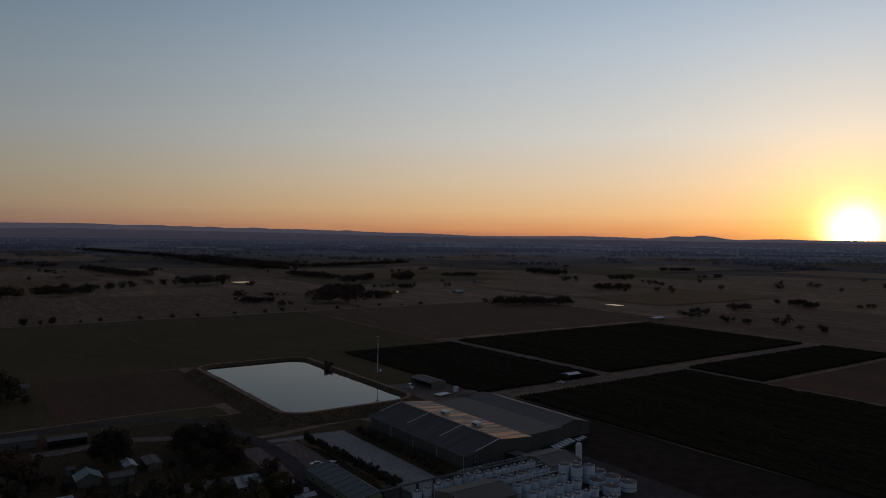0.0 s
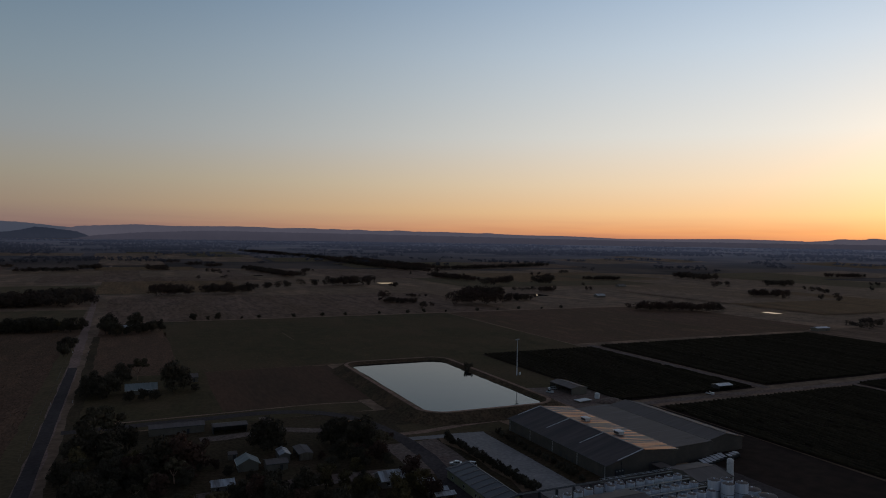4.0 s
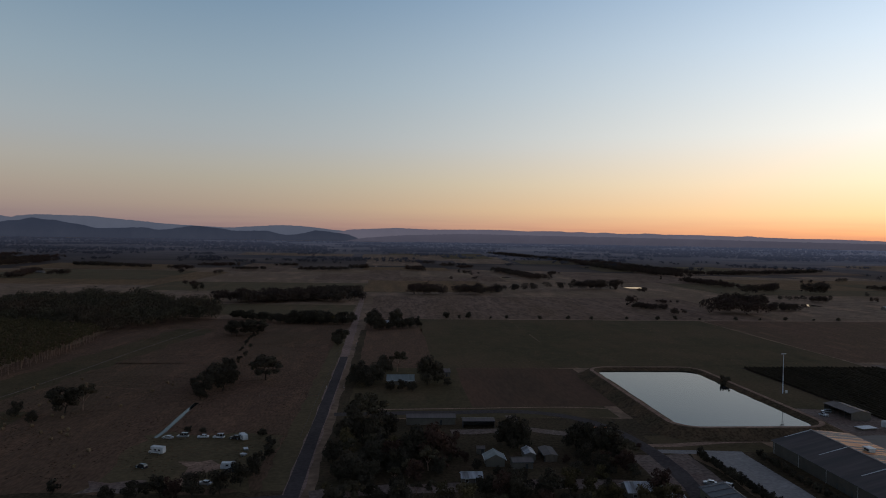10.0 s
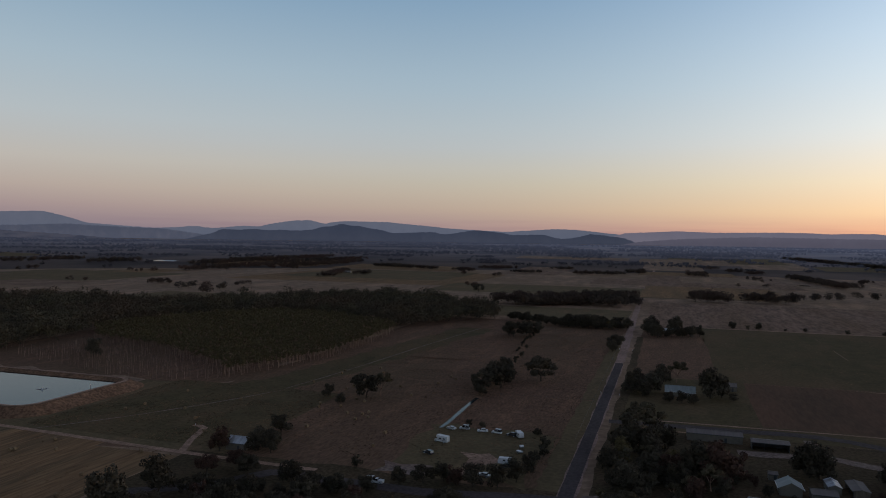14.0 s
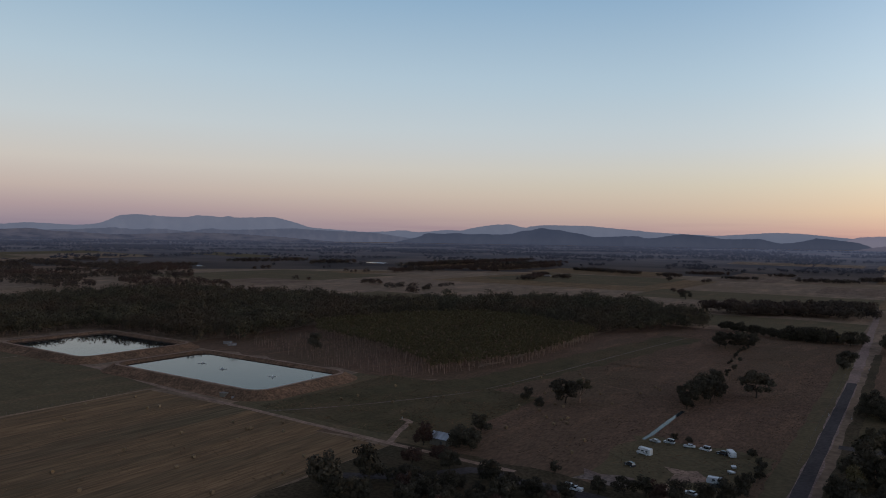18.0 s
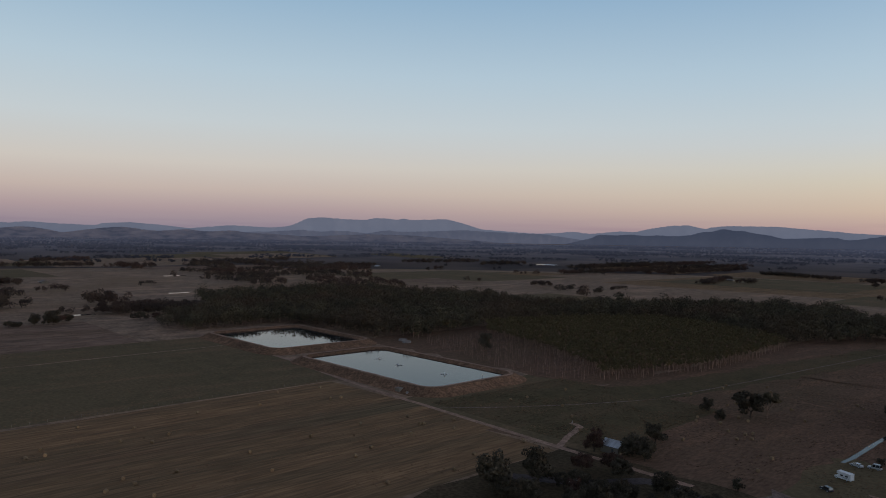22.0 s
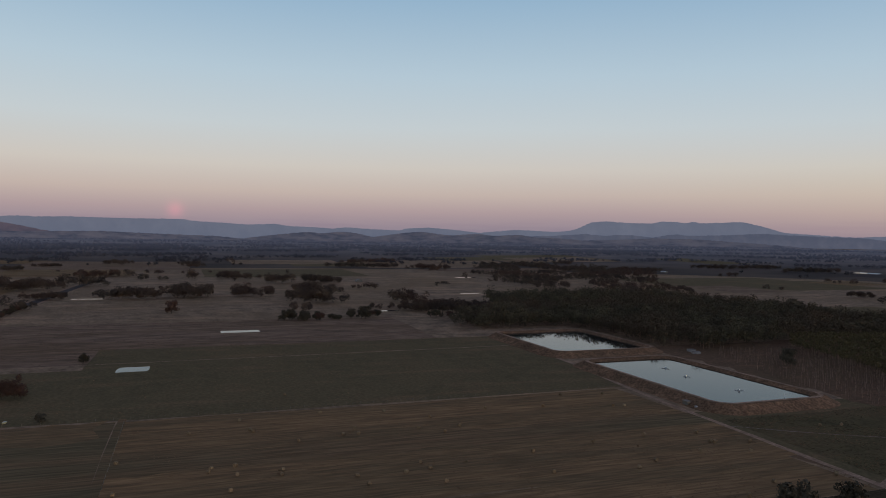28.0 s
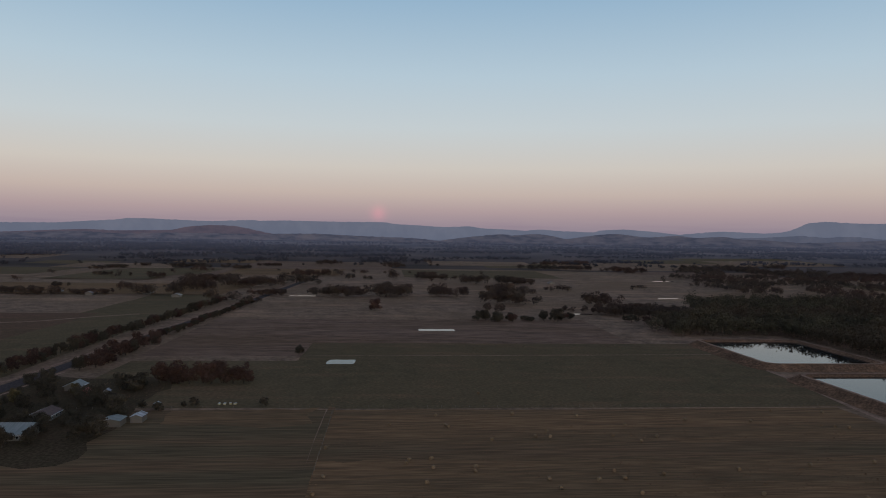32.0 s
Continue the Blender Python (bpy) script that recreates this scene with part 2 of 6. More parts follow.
# hill materials: distance haze is painted in as emission colour
M_FAR_RIDGE = mat("far_ridge_haze", (0.02, 0.02, 0.024), (0.015, 0.015, 0.018), 0.004, 1.0, c3=(0.05, 0.048, 0.05), scale3=0.006, glow=(0.118, 0.132, 0.182), fade=(90, 165, (0.112, 0.128, 0.18)))
M_SUN_RIDGE = mat("sunset_ridge_haze", (0.02, 0.019, 0.022), (0.015, 0.014, 0.017), 0.004, 1.0, c3=(0.05, 0.045, 0.05), scale3=0.006, glow=(0.15, 0.142, 0.19), fade=(80, 135, (0.16, 0.15, 0.195)))
M_MID_RIDGE = mat("wooded_ridge_haze", (0.02, 0.022, 0.025), (0.015, 0.016, 0.018), 0.004, 1.0, c3=(0.04, 0.04, 0.042), scale3=0.006, glow=(0.038, 0.047, 0.077), fade=(70, 125, (0.046, 0.054, 0.084)))
M_NEAR_HILL = mat("grazed_hill_haze", (0.06, 0.052, 0.05), (0.012, 0.012, 0.014), 0.012, 1.0, c3=(0.1, 0.082, 0.074), scale3=0.007, glow=(0.042, 0.048, 0.075), stretch=(1, 1, 4), detail=8, lo=0.42, hi=0.58)
M_RED_HILL = mat("bare_red_hill_haze", (0.07, 0.05, 0.046), (0.03, 0.025, 0.026), 0.012, 1.0, c3=(0.085, 0.06, 0.054), scale3=0.008, glow=(0.05, 0.048, 0.074), stretch=(1, 1, 3), detail=8)
M_FOOT_HILL = mat("foothill_haze", (0.03, 0.03, 0.033), (0.02, 0.02, 0.022), 0.006, 1.0, c3=(0.07, 0.062, 0.06), scale3=0.012, glow=(0.068, 0.078, 0.116), fade=(75, 120, (0.074, 0.083, 0.122)))
M_SUN_FOOT = mat("sunset_foothill_haze", (0.02, 0.019, 0.022), (0.015, 0.014, 0.017), 0.006, 1.0, c3=(0.05, 0.045, 0.05), scale3=0.006, glow=(0.105, 0.1, 0.138), fade=(70, 110, (0.09, 0.086, 0.12)))
# far plain and far leaves: haze painted as emission that grows with height
M_HAZE_PLAIN = mat("haze_glow_plain", (0.115, 0.084, 0.07), (0.055, 0.044, 0.042), 0.004, 1.0, c3=(0.06, 0.047, 0.044), scale3=0.0016, glow=(0.042, 0.05, 0.08), lo=0.42, hi=0.6, fade=(3.0, 52, (0.001, 0.001, 0.0015)))
M_HAZE_LEAF = mat("haze_glow_woods", (0.048, 0.041, 0.038), (0.036, 0.032, 0.031), 0.02, 1.0, rnd=0.35, glow=(0.034, 0.041, 0.068), fade=(6, 54, (0.002, 0.002, 0.003)))
M_LEAF = mat("gum_leaves", (0.1, 0.081, 0.053), (0.066, 0.055, 0.038), 0.6, 0.7, space="object", rnd=0.5, spec=0.03)
M_FOREST = mat("forest_leaves", (0.098, 0.083, 0.054), (0.056, 0.048, 0.034), 0.1, 0.8, c3=(0.084, 0.06, 0.042), scale3=0.012, rnd=0.25, spec=0.03, detail=2, lo=0.42, hi=0.58)
M_DUSK_LEAF = mat("paddock_leaves", (0.082, 0.062, 0.048), (0.048, 0.038, 0.032), 0.06, 0.85, c3=(0.08, 0.05, 0.04), scale3=0.006, rnd=0.25, spec=0.03, detail=2, lo=0.42, hi=0.58)
M_TWIG = mat("bare_twigs", (0.15, 0.1, 0.078), (0.095, 0.066, 0.053), 0.15, 0.9, rnd=0.3)
M_LEAF_DARK = mat("dark_leaves", (0.067, 0.055, 0.039), (0.047, 0.04, 0.03), 0.6, 0.7, space="object", rnd=0.5, spec=0.03)
M_LEAF_OLIVE = mat("olive_leaves", (0.118, 0.091, 0.045), (0.074, 0.059, 0.032), 0.6, 0.7, space="object", rnd=0.5, spec=0.03)
M_LEAF_RED = mat("autumn_leaves", (0.084, 0.048, 0.037), (0.056, 0.035, 0.028), 0.6, 0.7, space="object", rnd=0.45, spec=0.03)
M_BARK = mat("bark", (0.08, 0.062, 0.05), (0.05, 0.04, 0.033), 2.0, 0.9, space="object", bump=0.3)
M_PALE_BARK = mat("pale_bark", (0.34, 0.22, 0.165), (0.2, 0.13, 0.098), 1.0, 0.9, space="object", rnd=0.45)
M_VINE = mat("vine_foliage", (0.05, 0.039, 0.026), (0.034, 0.027, 0.018), 0.5, 0.8, rnd=0.4, spec=0.02)
M_WALL = mat("cream_sheet_wall", (0.15, 0.128, 0.104), (0.115, 0.098, 0.08), 0.6, 0.6, space="object", c3=(0.13, 0.115, 0.095), scale3=0.12)
# darkened copy of the cream wall: the winery walls' shade is in this colour
M_SHADED_WALL = mat("shaded_wall", (0.085, 0.072, 0.062), (0.06, 0.052, 0.046), 0.6, 0.7, space="object", c3=(0.05, 0.044, 0.04), scale3=0.12)
M_ROOF_GREY = mat("grey_steel_roof", (0.17, 0.143, 0.134), (0.13, 0.11, 0.104), 0.3, 0.7, 0.0, space="object", stretch=(0.2, 3, 1), c3=(0.14, 0.118, 0.11), scale3=0.1, spec=0.1)
M_ROOF_BLUE = mat("slate_grey_roof", (0.098, 0.08, 0.08), (0.074, 0.06, 0.061), 0.3, 0.7, 0.0, space="object", stretch=(0.2, 3, 1), c3=(0.057, 0.05, 0.053), scale3=0.1, spec=0.1)
# orange and dark bands paint a sunset glint into the roof colour
M_ROOF_GLINT = mat("sunset_glint_roof", (0.6, 0.23, 0.075), (0.07, 0.045, 0.038), 0.4, 0.5, 0.1, space="object", stretch=(0.03, 1.3, 1), lo=0.46, hi=0.54, spec=0.2)
M_WHITE = mat("white_paint", (0.6, 0.61, 0.63), (0.46, 0.47, 0.49), 1.0, 0.5, space="object")
# hardly metallic: the pale blue base stands in for sky light on steel
M_STEEL = mat("sky_toned_steel", (0.62, 0.66, 0.74), (0.48, 0.51, 0.58), 0.8, 0.42, 0.1, space="object", stretch=(1, 1, 0.2))
M_DARKMETAL = mat("dark_steel", (0.06, 0.06, 0.065), (0.04, 0.04, 0.045), 1.0, 0.5, 0.4, space="object")
M_GLASS = mat("dark_glass", (0.02, 0.022, 0.026), (0.015, 0.017, 0.02), 1.0, 0.06, spec=0.8, space="object")
M_RUBBER = mat("rubber", (0.02, 0.02, 0.02), (0.015, 0.015, 0.015), 2.0, 0.8, space="object")
M_SILVER = mat("silver_car_paint", (0.45, 0.46, 0.48), (0.4, 0.41, 0.43), 1.0, 0.3, 0.4, space="object")
M_BLACK = mat("dark_car_paint", (0.03, 0.032, 0.038), (0.025, 0.026, 0.03), 1.0, 0.25, space="object")
M_RED = mat("red_paint", (0.3, 0.04, 0.05), (0.2, 0.03, 0.04), 1.0, 0.5, space="object")
M_TIMBER = mat("weathered_timber", (0.2, 0.16, 0.12), (0.13, 0.1, 0.08), 1.5, 0.9, space="object", stretch=(1, 1, 0.2))
M_HAY = mat("hay", (0.22, 0.15, 0.09), (0.13, 0.09, 0.056), 2.0, 0.95, space="object", rnd=0.35, bump=0.4)
M_GREENWALL = mat("pale_green_wall", (0.2, 0.2, 0.12), (0.16, 0.16, 0.1), 0.6, 0.7, space="object")
M_TILE = mat("red_brown_tiles", (0.12, 0.07, 0.06), (0.08, 0.05, 0.045), 0.8, 0.8, space="object")
M_GREENROOF = mat("pale_green_roof", (0.24, 0.265, 0.26), (0.18, 0.2, 0.2), 0.4, 0.55, space="object", stretch=(0.3, 3, 1), spec=0.2)
M_PANEL = mat("solar_panel", (0.025, 0.028, 0.045), (0.02, 0.022, 0.035), 0.5, 0.4, space="object", spec=0.2)
M_PALE_IRON = mat("weathered_pale_iron", (0.46, 0.48, 0.52), (0.32, 0.34, 0.37), 0.4, 0.5, space="object", stretch=(0.3, 3, 1), c3=(0.17, 0.16, 0.155), scale3=0.2)
M_STRAW = mat("straw_tufts", (0.24, 0.145, 0.088), (0.15, 0.092, 0.056), 0.05, 0.95, rnd=0.4)
M_TUFT = mat("dark_tufts", (0.09, 0.06, 0.039), (0.065, 0.046, 0.03), 0.05, 0.95, rnd=0.4)
M_YELLOW = mat("yellow_box_paint", (0.5, 0.42, 0.2), (0.4, 0.33, 0.16), 1.0, 0.7, space="object")


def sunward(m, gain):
    """Painted haze: raises the emission of far land towards the low sun."""
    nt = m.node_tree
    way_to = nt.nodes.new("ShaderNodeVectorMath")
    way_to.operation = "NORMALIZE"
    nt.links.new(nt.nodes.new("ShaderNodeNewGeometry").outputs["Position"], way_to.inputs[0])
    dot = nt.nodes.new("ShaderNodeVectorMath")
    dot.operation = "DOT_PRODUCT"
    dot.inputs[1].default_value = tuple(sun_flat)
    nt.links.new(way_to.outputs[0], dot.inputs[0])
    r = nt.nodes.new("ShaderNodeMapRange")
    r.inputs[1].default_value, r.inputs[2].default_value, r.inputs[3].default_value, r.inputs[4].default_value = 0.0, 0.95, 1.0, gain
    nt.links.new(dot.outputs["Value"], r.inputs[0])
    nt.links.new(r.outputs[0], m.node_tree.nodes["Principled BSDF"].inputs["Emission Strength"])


sunward(M_HAZE_PLAIN, 2.2)
sunward(M_HAZE_LEAF, 2.0)


# ---- mesh helpers ----
def part(name, bm, material, parent=None, label="", smooth=False):
    """Links a bmesh (or a mesh) as one object under a thing or a part."""
    if isinstance(bm, bmesh.types.BMesh):
        me = bpy.data.meshes.new(name)
        bm.to_mesh(me)
        bm.free()
        me.materials.append(material)
        if smooth:
            me.polygons.foreach_set("use_smooth", [True] * len(me.polygons))
    else:
        me = bm
    ob = new(name, me)
    if parent is not None:
        ob.parent = parent
    if label:
        tagged(ob, label)
    return ob


def thing(name, x, y, z=0.0, turn=0.0, label="", category="", group="", kind=""):
    ob = new(name)
    ob.matrix_basis = pose(x, y, z, 0, 0, turn)
    ob.empty_display_size = 0.5
    return tagged(ob, label, category, group, kind)


def raw_mesh(name, verts, faces, material, smooth=False):
    me = bpy.data.meshes.new(name)
    me.from_pydata(verts, [], faces)
    me.materials.append(material)
    if smooth:
        me.polygons.foreach_set("use_smooth", [True] * len(me.polygons))
    return me


def box(x0, x1, y0, y1, z0, z1, bm=None, bevel=0.0):
    bm = bm or bmesh.new()
    r = bmesh.ops.create_cube(bm, size=1.0)
    for v in r["verts"]:
        v.co = (x0 + (v.co.x + 0.5) * (x1 - x0), y0 + (v.co.y + 0.5) * (y1 - y0), z0 + (v.co.z + 0.5) * (z1 - z0))
    if bevel:
        edges = list({e for v in r["verts"] for e in v.link_edges})
        bmesh.ops.bevel(bm, geom=edges, offset=bevel, segments=1, affect="EDGES")
    return bm


def hexa(bottom, top, bm=None):
    """A solid between two quads of four points each."""
    bm = bm or bmesh.new()
    b = [bm.verts.new(p) for p in bottom]
    t = [bm.verts.new(p) for p in top]
    bm.faces.new(b[::-1])
    bm.faces.new(t)
    for i in range(4):
        bm.faces.new((b[i], b[(i + 1) % 4], t[(i + 1) % 4], t[i]))
    bmesh.ops.recalc_face_normals(bm, faces=bm.faces)
    return bm


def lathe(profile, n=16, bm=None, at=(0, 0)):
    """A turned solid from (radius, height) pairs."""
    bm = bm or bmesh.new()
    rings = []
    for r, z in profile:
        rings.append([bm.verts.new((at[0] + r * math.cos(2 * math.pi * i / n), at[1] + r * math.sin(2 * math.pi * i / n), z)) for i in range(n)])
    for a, b in zip(rings, rings[1:]):
        for i in range(n):
            bm.faces.new((a[i], a[(i + 1) % n], b[(i + 1) % n], b[i]))
    bm.faces.new(rings[0][::-1])
    bm.faces.new(rings[-1])
    return bm


def rod(p, q, r, n=6, bm=None):
    """A straight round bar from p to q."""
    bm = bm or bmesh.new()
    p, q = Vector(p), Vector(q)
    turn = (q - p).to_track_quat("Z", "Y")
    a, b = [], []
    for i in range(n):
        o = turn @ Vector((r * math.cos(2 * math.pi * i / n), r * math.sin(2 * math.pi * i / n), 0))
        a.append(bm.verts.new(p + o))
        b.append(bm.verts.new(q + o))
    for i in range(n):
        bm.faces.new((a[i], a[(i + 1) % n], b[(i + 1) % n], b[i]))
    bm.faces.new(a[::-1])
    bm.faces.new(b)
    return bm


# ---- the lie of the land ----
def rise_at(r):
    """The plain is flat out to 1.8 km, then raised up to the hills' foot to fit the camera's view."""
    far = max(r - 1800.0, 0.0)
    return EYE_Z * (1 - r / (r + far * far / 1330.0)) if r > 0 else 0.0


# scale for far trees, which stand nearer than they look, to fit the view
def shrink_at(r):
    far = max(r - 1800.0, 0.0)
    return r / (r + far * far / 1330.0) if r > 0 else 1.0


def gz(x, y):
    return rise_at(math.hypot(x, y))


def make_ground():
    rings = [0.0] + [60.0 * i for i in range(1, 31)] + [1800 + 40.0 * i for i in range(1, 86)]
    n = 144
    verts, faces = [(0, 0, 0)], []
    for r in rings[1:]:
        for i in range(n):
            a = 2 * math.pi * i / n
            verts.append((r * math.cos(a), r * math.sin(a), rise_at(r)))
    for i in range(n):
        faces.append((0, 1 + i, 1 + (i + 1) % n))
    for k in range(len(rings) - 2):
        o, p = 1 + k * n, 1 + (k + 1) * n
        for i in range(n):
            j = (i + 1) % n
            faces.append((o + i, p + i, p + j, o + j))
    ob = new("ground", raw_mesh("ground", verts, faces, M_GROUND, True))
    tagged(ob, "flat dry brown farmland plain reaching the hills", "ground", kind="structure")


def field(name, x0, x1, y0, y1, material, label, lift=0.05, step=0, skew=0.0, ragged=1.5, category="field"):
    """A patch of ground of its own cover, with slightly uneven borders."""
    nx = max(2, int((x1 - x0) / (step or 40)))
    ny = max(2, int((y1 - y0) / (step or 40)))
    rng = random.Random(int(x0 * 7 + y0 * 13))
    verts, faces = [], []
    for j in range(ny + 1):
        for i in range(nx + 1):
            x, y = x0 + (x1 - x0) * i / nx, y0 + (y1 - y0) * j / ny
            x += skew * (y - y0)
            if i in (0, nx):
                x += rng.uniform(-ragged, ragged)
            if j in (0, ny):
                y += rng.uniform(-ragged, ragged)
            r = math.hypot(x, y)
            verts.append((x, y, rise_at(r) + lift + (max(r - 1500, 0) * 0.0006)))
    for j in range(ny):
        for i in range(nx):
            a = j * (nx + 1) + i
            faces.append((a, a + 1, a + nx + 2, a + nx + 1))
    return tagged(new(name, raw_mesh(name, verts, faces, material)), label, category, kind="structure")


def strip(name, pts, width, material, label, lift=0.12, category="track", ragged=0.25, crown=0.0):
    """A road or track along a line of points, softly bent, with its edges uneven."""
    fine = []
    for k in range(len(pts) - 1):
        p0, p1, p2, p3 = pts[max(k - 1, 0)], pts[k], pts[k + 1], pts[min(k + 2, len(pts) - 1)]
        n = max(2, int(math.dist(p1, p2) / 8))
        for i in range(n):
            t = i / n
            fine.append(tuple(0.5 * (2 * p1[c] + (p2[c] - p0[c]) * t + (2 * p0[c] - 5 * p1[c] + 4 * p2[c] - p3[c]) * t * t
                                     + (3 * p1[c] - p0[c] - 3 * p2[c] + p3[c]) * t ** 3) for c in (0, 1)))
    fine.append(pts[-1])
    rng = random.Random(int(pts[0][0] * 3 + pts[0][1]))
    verts, faces = [], []
    for k, p in enumerate(fine):
        a, b = fine[max(k - 1, 0)], fine[min(k + 1, len(fine) - 1)]
        d = Vector((b[0] - a[0], b[1] - a[1])).normalized()
        for s in (-1, 0, 1):
            w = s * (width / 2 + rng.uniform(-ragged, ragged))
            x, y = p[0] - d.y * w, p[1] + d.x * w
            r = math.hypot(x, y)
            verts.append((x, y, rise_at(r) + lift + (crown if s == 0 else 0) + max(r - 1500, 0) * 0.0006))
    for k in range(len(fine) - 1):
        a = k * 3
        faces += [(a, a + 1, a + 4, a + 3), (a + 1, a + 2, a + 5, a + 4)]
    return tagged(new(name, raw_mesh(name, verts, faces, material, True)), label, category, kind="structure")


def ring(x0, x1, y0, y1, off, z, corner, n=6):
    pts = []
    c = max(corner + off, 0.5)
    for cx, cy, a0 in ((x1 + off - c, y1 + off - c, 0), (x0 - off + c, y1 + off - c, 90), (x0 - off + c, y0 - off + c, 180), (x1 + off - c, y0 - off + c, 270)):
        for i in range(n + 1):
            a = radians(a0 + 90 * i / n)
            pts.append((cx + c * math.cos(a), cy + c * math.sin(a), z))
    # cut the straights so that banks can be uneven
    out = []
    for p, q in zip(pts, pts[1:] + pts[:1]):
        m = max(1, int(math.dist(p, q) / 7)) if off < 90 else 1
        out += [tuple(p[i] + (q[i] - p[i]) * k / m for i in range(3)) for k in range(m)]
    return out


def crest_band(x0, x1, y0, y1, corner, z):
    """A flat ring of track round a rounded rectangle."""
    n, verts, faces = 7, [], []
    for off in (3.4, 5.8):
        c = corner + off
        for cx, cy, a0 in ((x1 + off - c, y1 + off - c, 0), (x0 - off + c, y1 + off - c, 90), (x0 - off + c, y0 - off + c, 180), (x1 + off - c, y0 - off + c, 270)):
            for i in range(n + 1):
                a = radians(a0 + 90 * i / n)
                verts.append((cx + c * math.cos(a), cy + c * math.sin(a), z))
    m = len(verts) // 2
    for i in range(m):
        j = (i + 1) % m
        faces.append((i, j, m + j, m + i))
    return raw_mesh("crest_track", verts, faces, M_TRACK)


def basin(x0, x1, y0, y1, level, crest, material, water, label, wlabel, corner=6, foot=14.0):
    """A pond held by an earth bank that stands over the land round it."""
    rng = random.Random(int(x0))
    base = ring(x0, x1, y0, y1, 0, 0, corner)
    profile = [(-3.0, level - 1.6), (0.6, level + 0.3), (2.2, crest - 0.25), (3.2, crest), (6.2, crest + 0.05), (7.2, crest - 0.3), (foot - 2.0, 0.5), (foot, 0.05), (foot + 1.0, -0.5)]
    n = len(base)
    verts, faces = [], []
    cx, cy = (x0 + x1) / 2, (y0 + y1) / 2
    for off, z in profile:
        for (bx, by, _) in base:
            # push each point outward along the side that it lies on
            dx = max(0.0, 1 - min(abs(bx - x0), abs(bx - x1)) / (corner + 0.01)) * (1 if bx > cx else -1)
            dy = max(0.0, 1 - min(abs(by - y0), abs(by - y1)) / (corner + 0.01)) * (1 if by > cy else -1)
            v = Vector((dx, dy, 0))
            v = v.normalized() if v.length > 0 else v
            j = rng.uniform(-0.35, 0.35) if off not in (-3.0,) else 0
            verts.append((bx + v.x * (off + j), by + v.y * (off + j), z + (rng.uniform(-0.12, 0.12) if 0 < off < foot else 0)))
    for k in range(len(profile) - 1):
        for i in range(n):
            j = (i + 1) % n
            faces.append((k * n + i, k * n + j, (k + 1) * n + j, (k + 1) * n + i))
    bank = new("embankment", raw_mesh("embankment", verts, faces, material, True))
    tagged(bank, label, "embankment", kind="structure")
    tr = new("crest_track", crest_band(x0, x1, y0, y1, corner, crest + 0.2))
    tagged(tr, "pale wheel track on the crest of the bank", "track", kind="structure")
    wv = [(bx, by, level) for bx, by, _ in ring(x0, x1, y0, y1, 1.2, 0, corner)]
    w = new("water", raw_mesh("water", wv, [tuple(range(len(wv)))], water))
    tagged(w, wlabel, "pond", kind="structure")


make_ground()

# the country road: sealed near by, gravel farther on
strip("road_shoulder", [(-30.6, 150), (-30.6, 460), (-31.5, 620), (-34.5, 850), (-36.5, 1200), (-36, 2000)], 6.4, M_ROAD_GRAVEL, "pale gravel verge of the straight country road", 0.10, "road verge", 0.6)
strip("road", [(-30.8, 150), (-30.8, 300), (-30.4, 498)], 5.2, M_ASPHALT, "dark sealed country road running straight away", 0.16, "road", 0.15, 0.05)
strip("road_verge", [(-21.5, 230), (-21.5, 420), (-22, 640)], 5.0, M_LAWN, "grass verge beside the country road", 0.08, "verge", 0.8)
strip("road_verge", [(-37.5, 236), (-38, 420), (-38, 640)], 9.0, M_GREEN, "grass verge beside the country road", 0.08, "verge", 0.8)

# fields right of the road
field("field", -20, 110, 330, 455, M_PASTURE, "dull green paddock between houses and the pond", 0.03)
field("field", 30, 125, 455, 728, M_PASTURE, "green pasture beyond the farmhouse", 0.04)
field("field", 44, 122, 352, 455, M_TILLED, "bare brown paddock beside the pond bank", 0.06)
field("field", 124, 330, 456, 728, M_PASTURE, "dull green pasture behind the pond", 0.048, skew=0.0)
field("field", 332, 640, 480, 728, M_BROWN, "brown pasture behind the vineyard", 0.04)
field("field", -22, 30, 590, 650, M_BROWN, "brown paddock beside the road", 0.04)
field("field", -20, 420, 734, 1010, M_DRY, "reddish dry paddock past the fence line", 0.05)
strip("farm_track", [(-20, 729), (200, 731), (420, 733), (640, 738)], 3.5, M_TRACK, "pale fence track across the paddocks", 0.12)
strip("farm_track", [(44, 455), (85, 456), (126, 458)], 2.0, M_BROWN, "pale fence line between paddocks", 0.12)
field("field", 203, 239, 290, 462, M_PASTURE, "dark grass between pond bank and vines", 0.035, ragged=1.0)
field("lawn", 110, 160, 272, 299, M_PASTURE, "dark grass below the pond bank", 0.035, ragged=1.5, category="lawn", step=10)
field("lawn", 142.5, 156.5, 196, 274, M_LAWN, "dark planting beside the winery hall", 0.045, ragged=0.4, category="lawn")
strip("farm_track", [(206, 296), (206, 330), (205, 400), (204, 452)], 2.6, M_TRACK, "worn wheel track below the pond bank", 0.12)
# vineyard soil and tracks
field("field", 238, 335, 300, 458, M_VINE_SOIL, "dark vineyard ground", 0.05, ragged=0.5)
field("field", 346, 586, 303, 466, M_VINE_SOIL, "dark vineyard ground", 0.05, ragged=0.5)
field("field", 250, 397, 60, 284, M_VINE_SOIL, "dark vineyard ground", 0.05, ragged=0.5)
field("field", 404, 586, 234, 290, M_VINE_SOIL, "dark vineyard ground", 0.05, ragged=0.5)
field("field", 196, 249, 40, 291, M_VINE_SOIL, "dark bare ground beside the winery", 0.03)
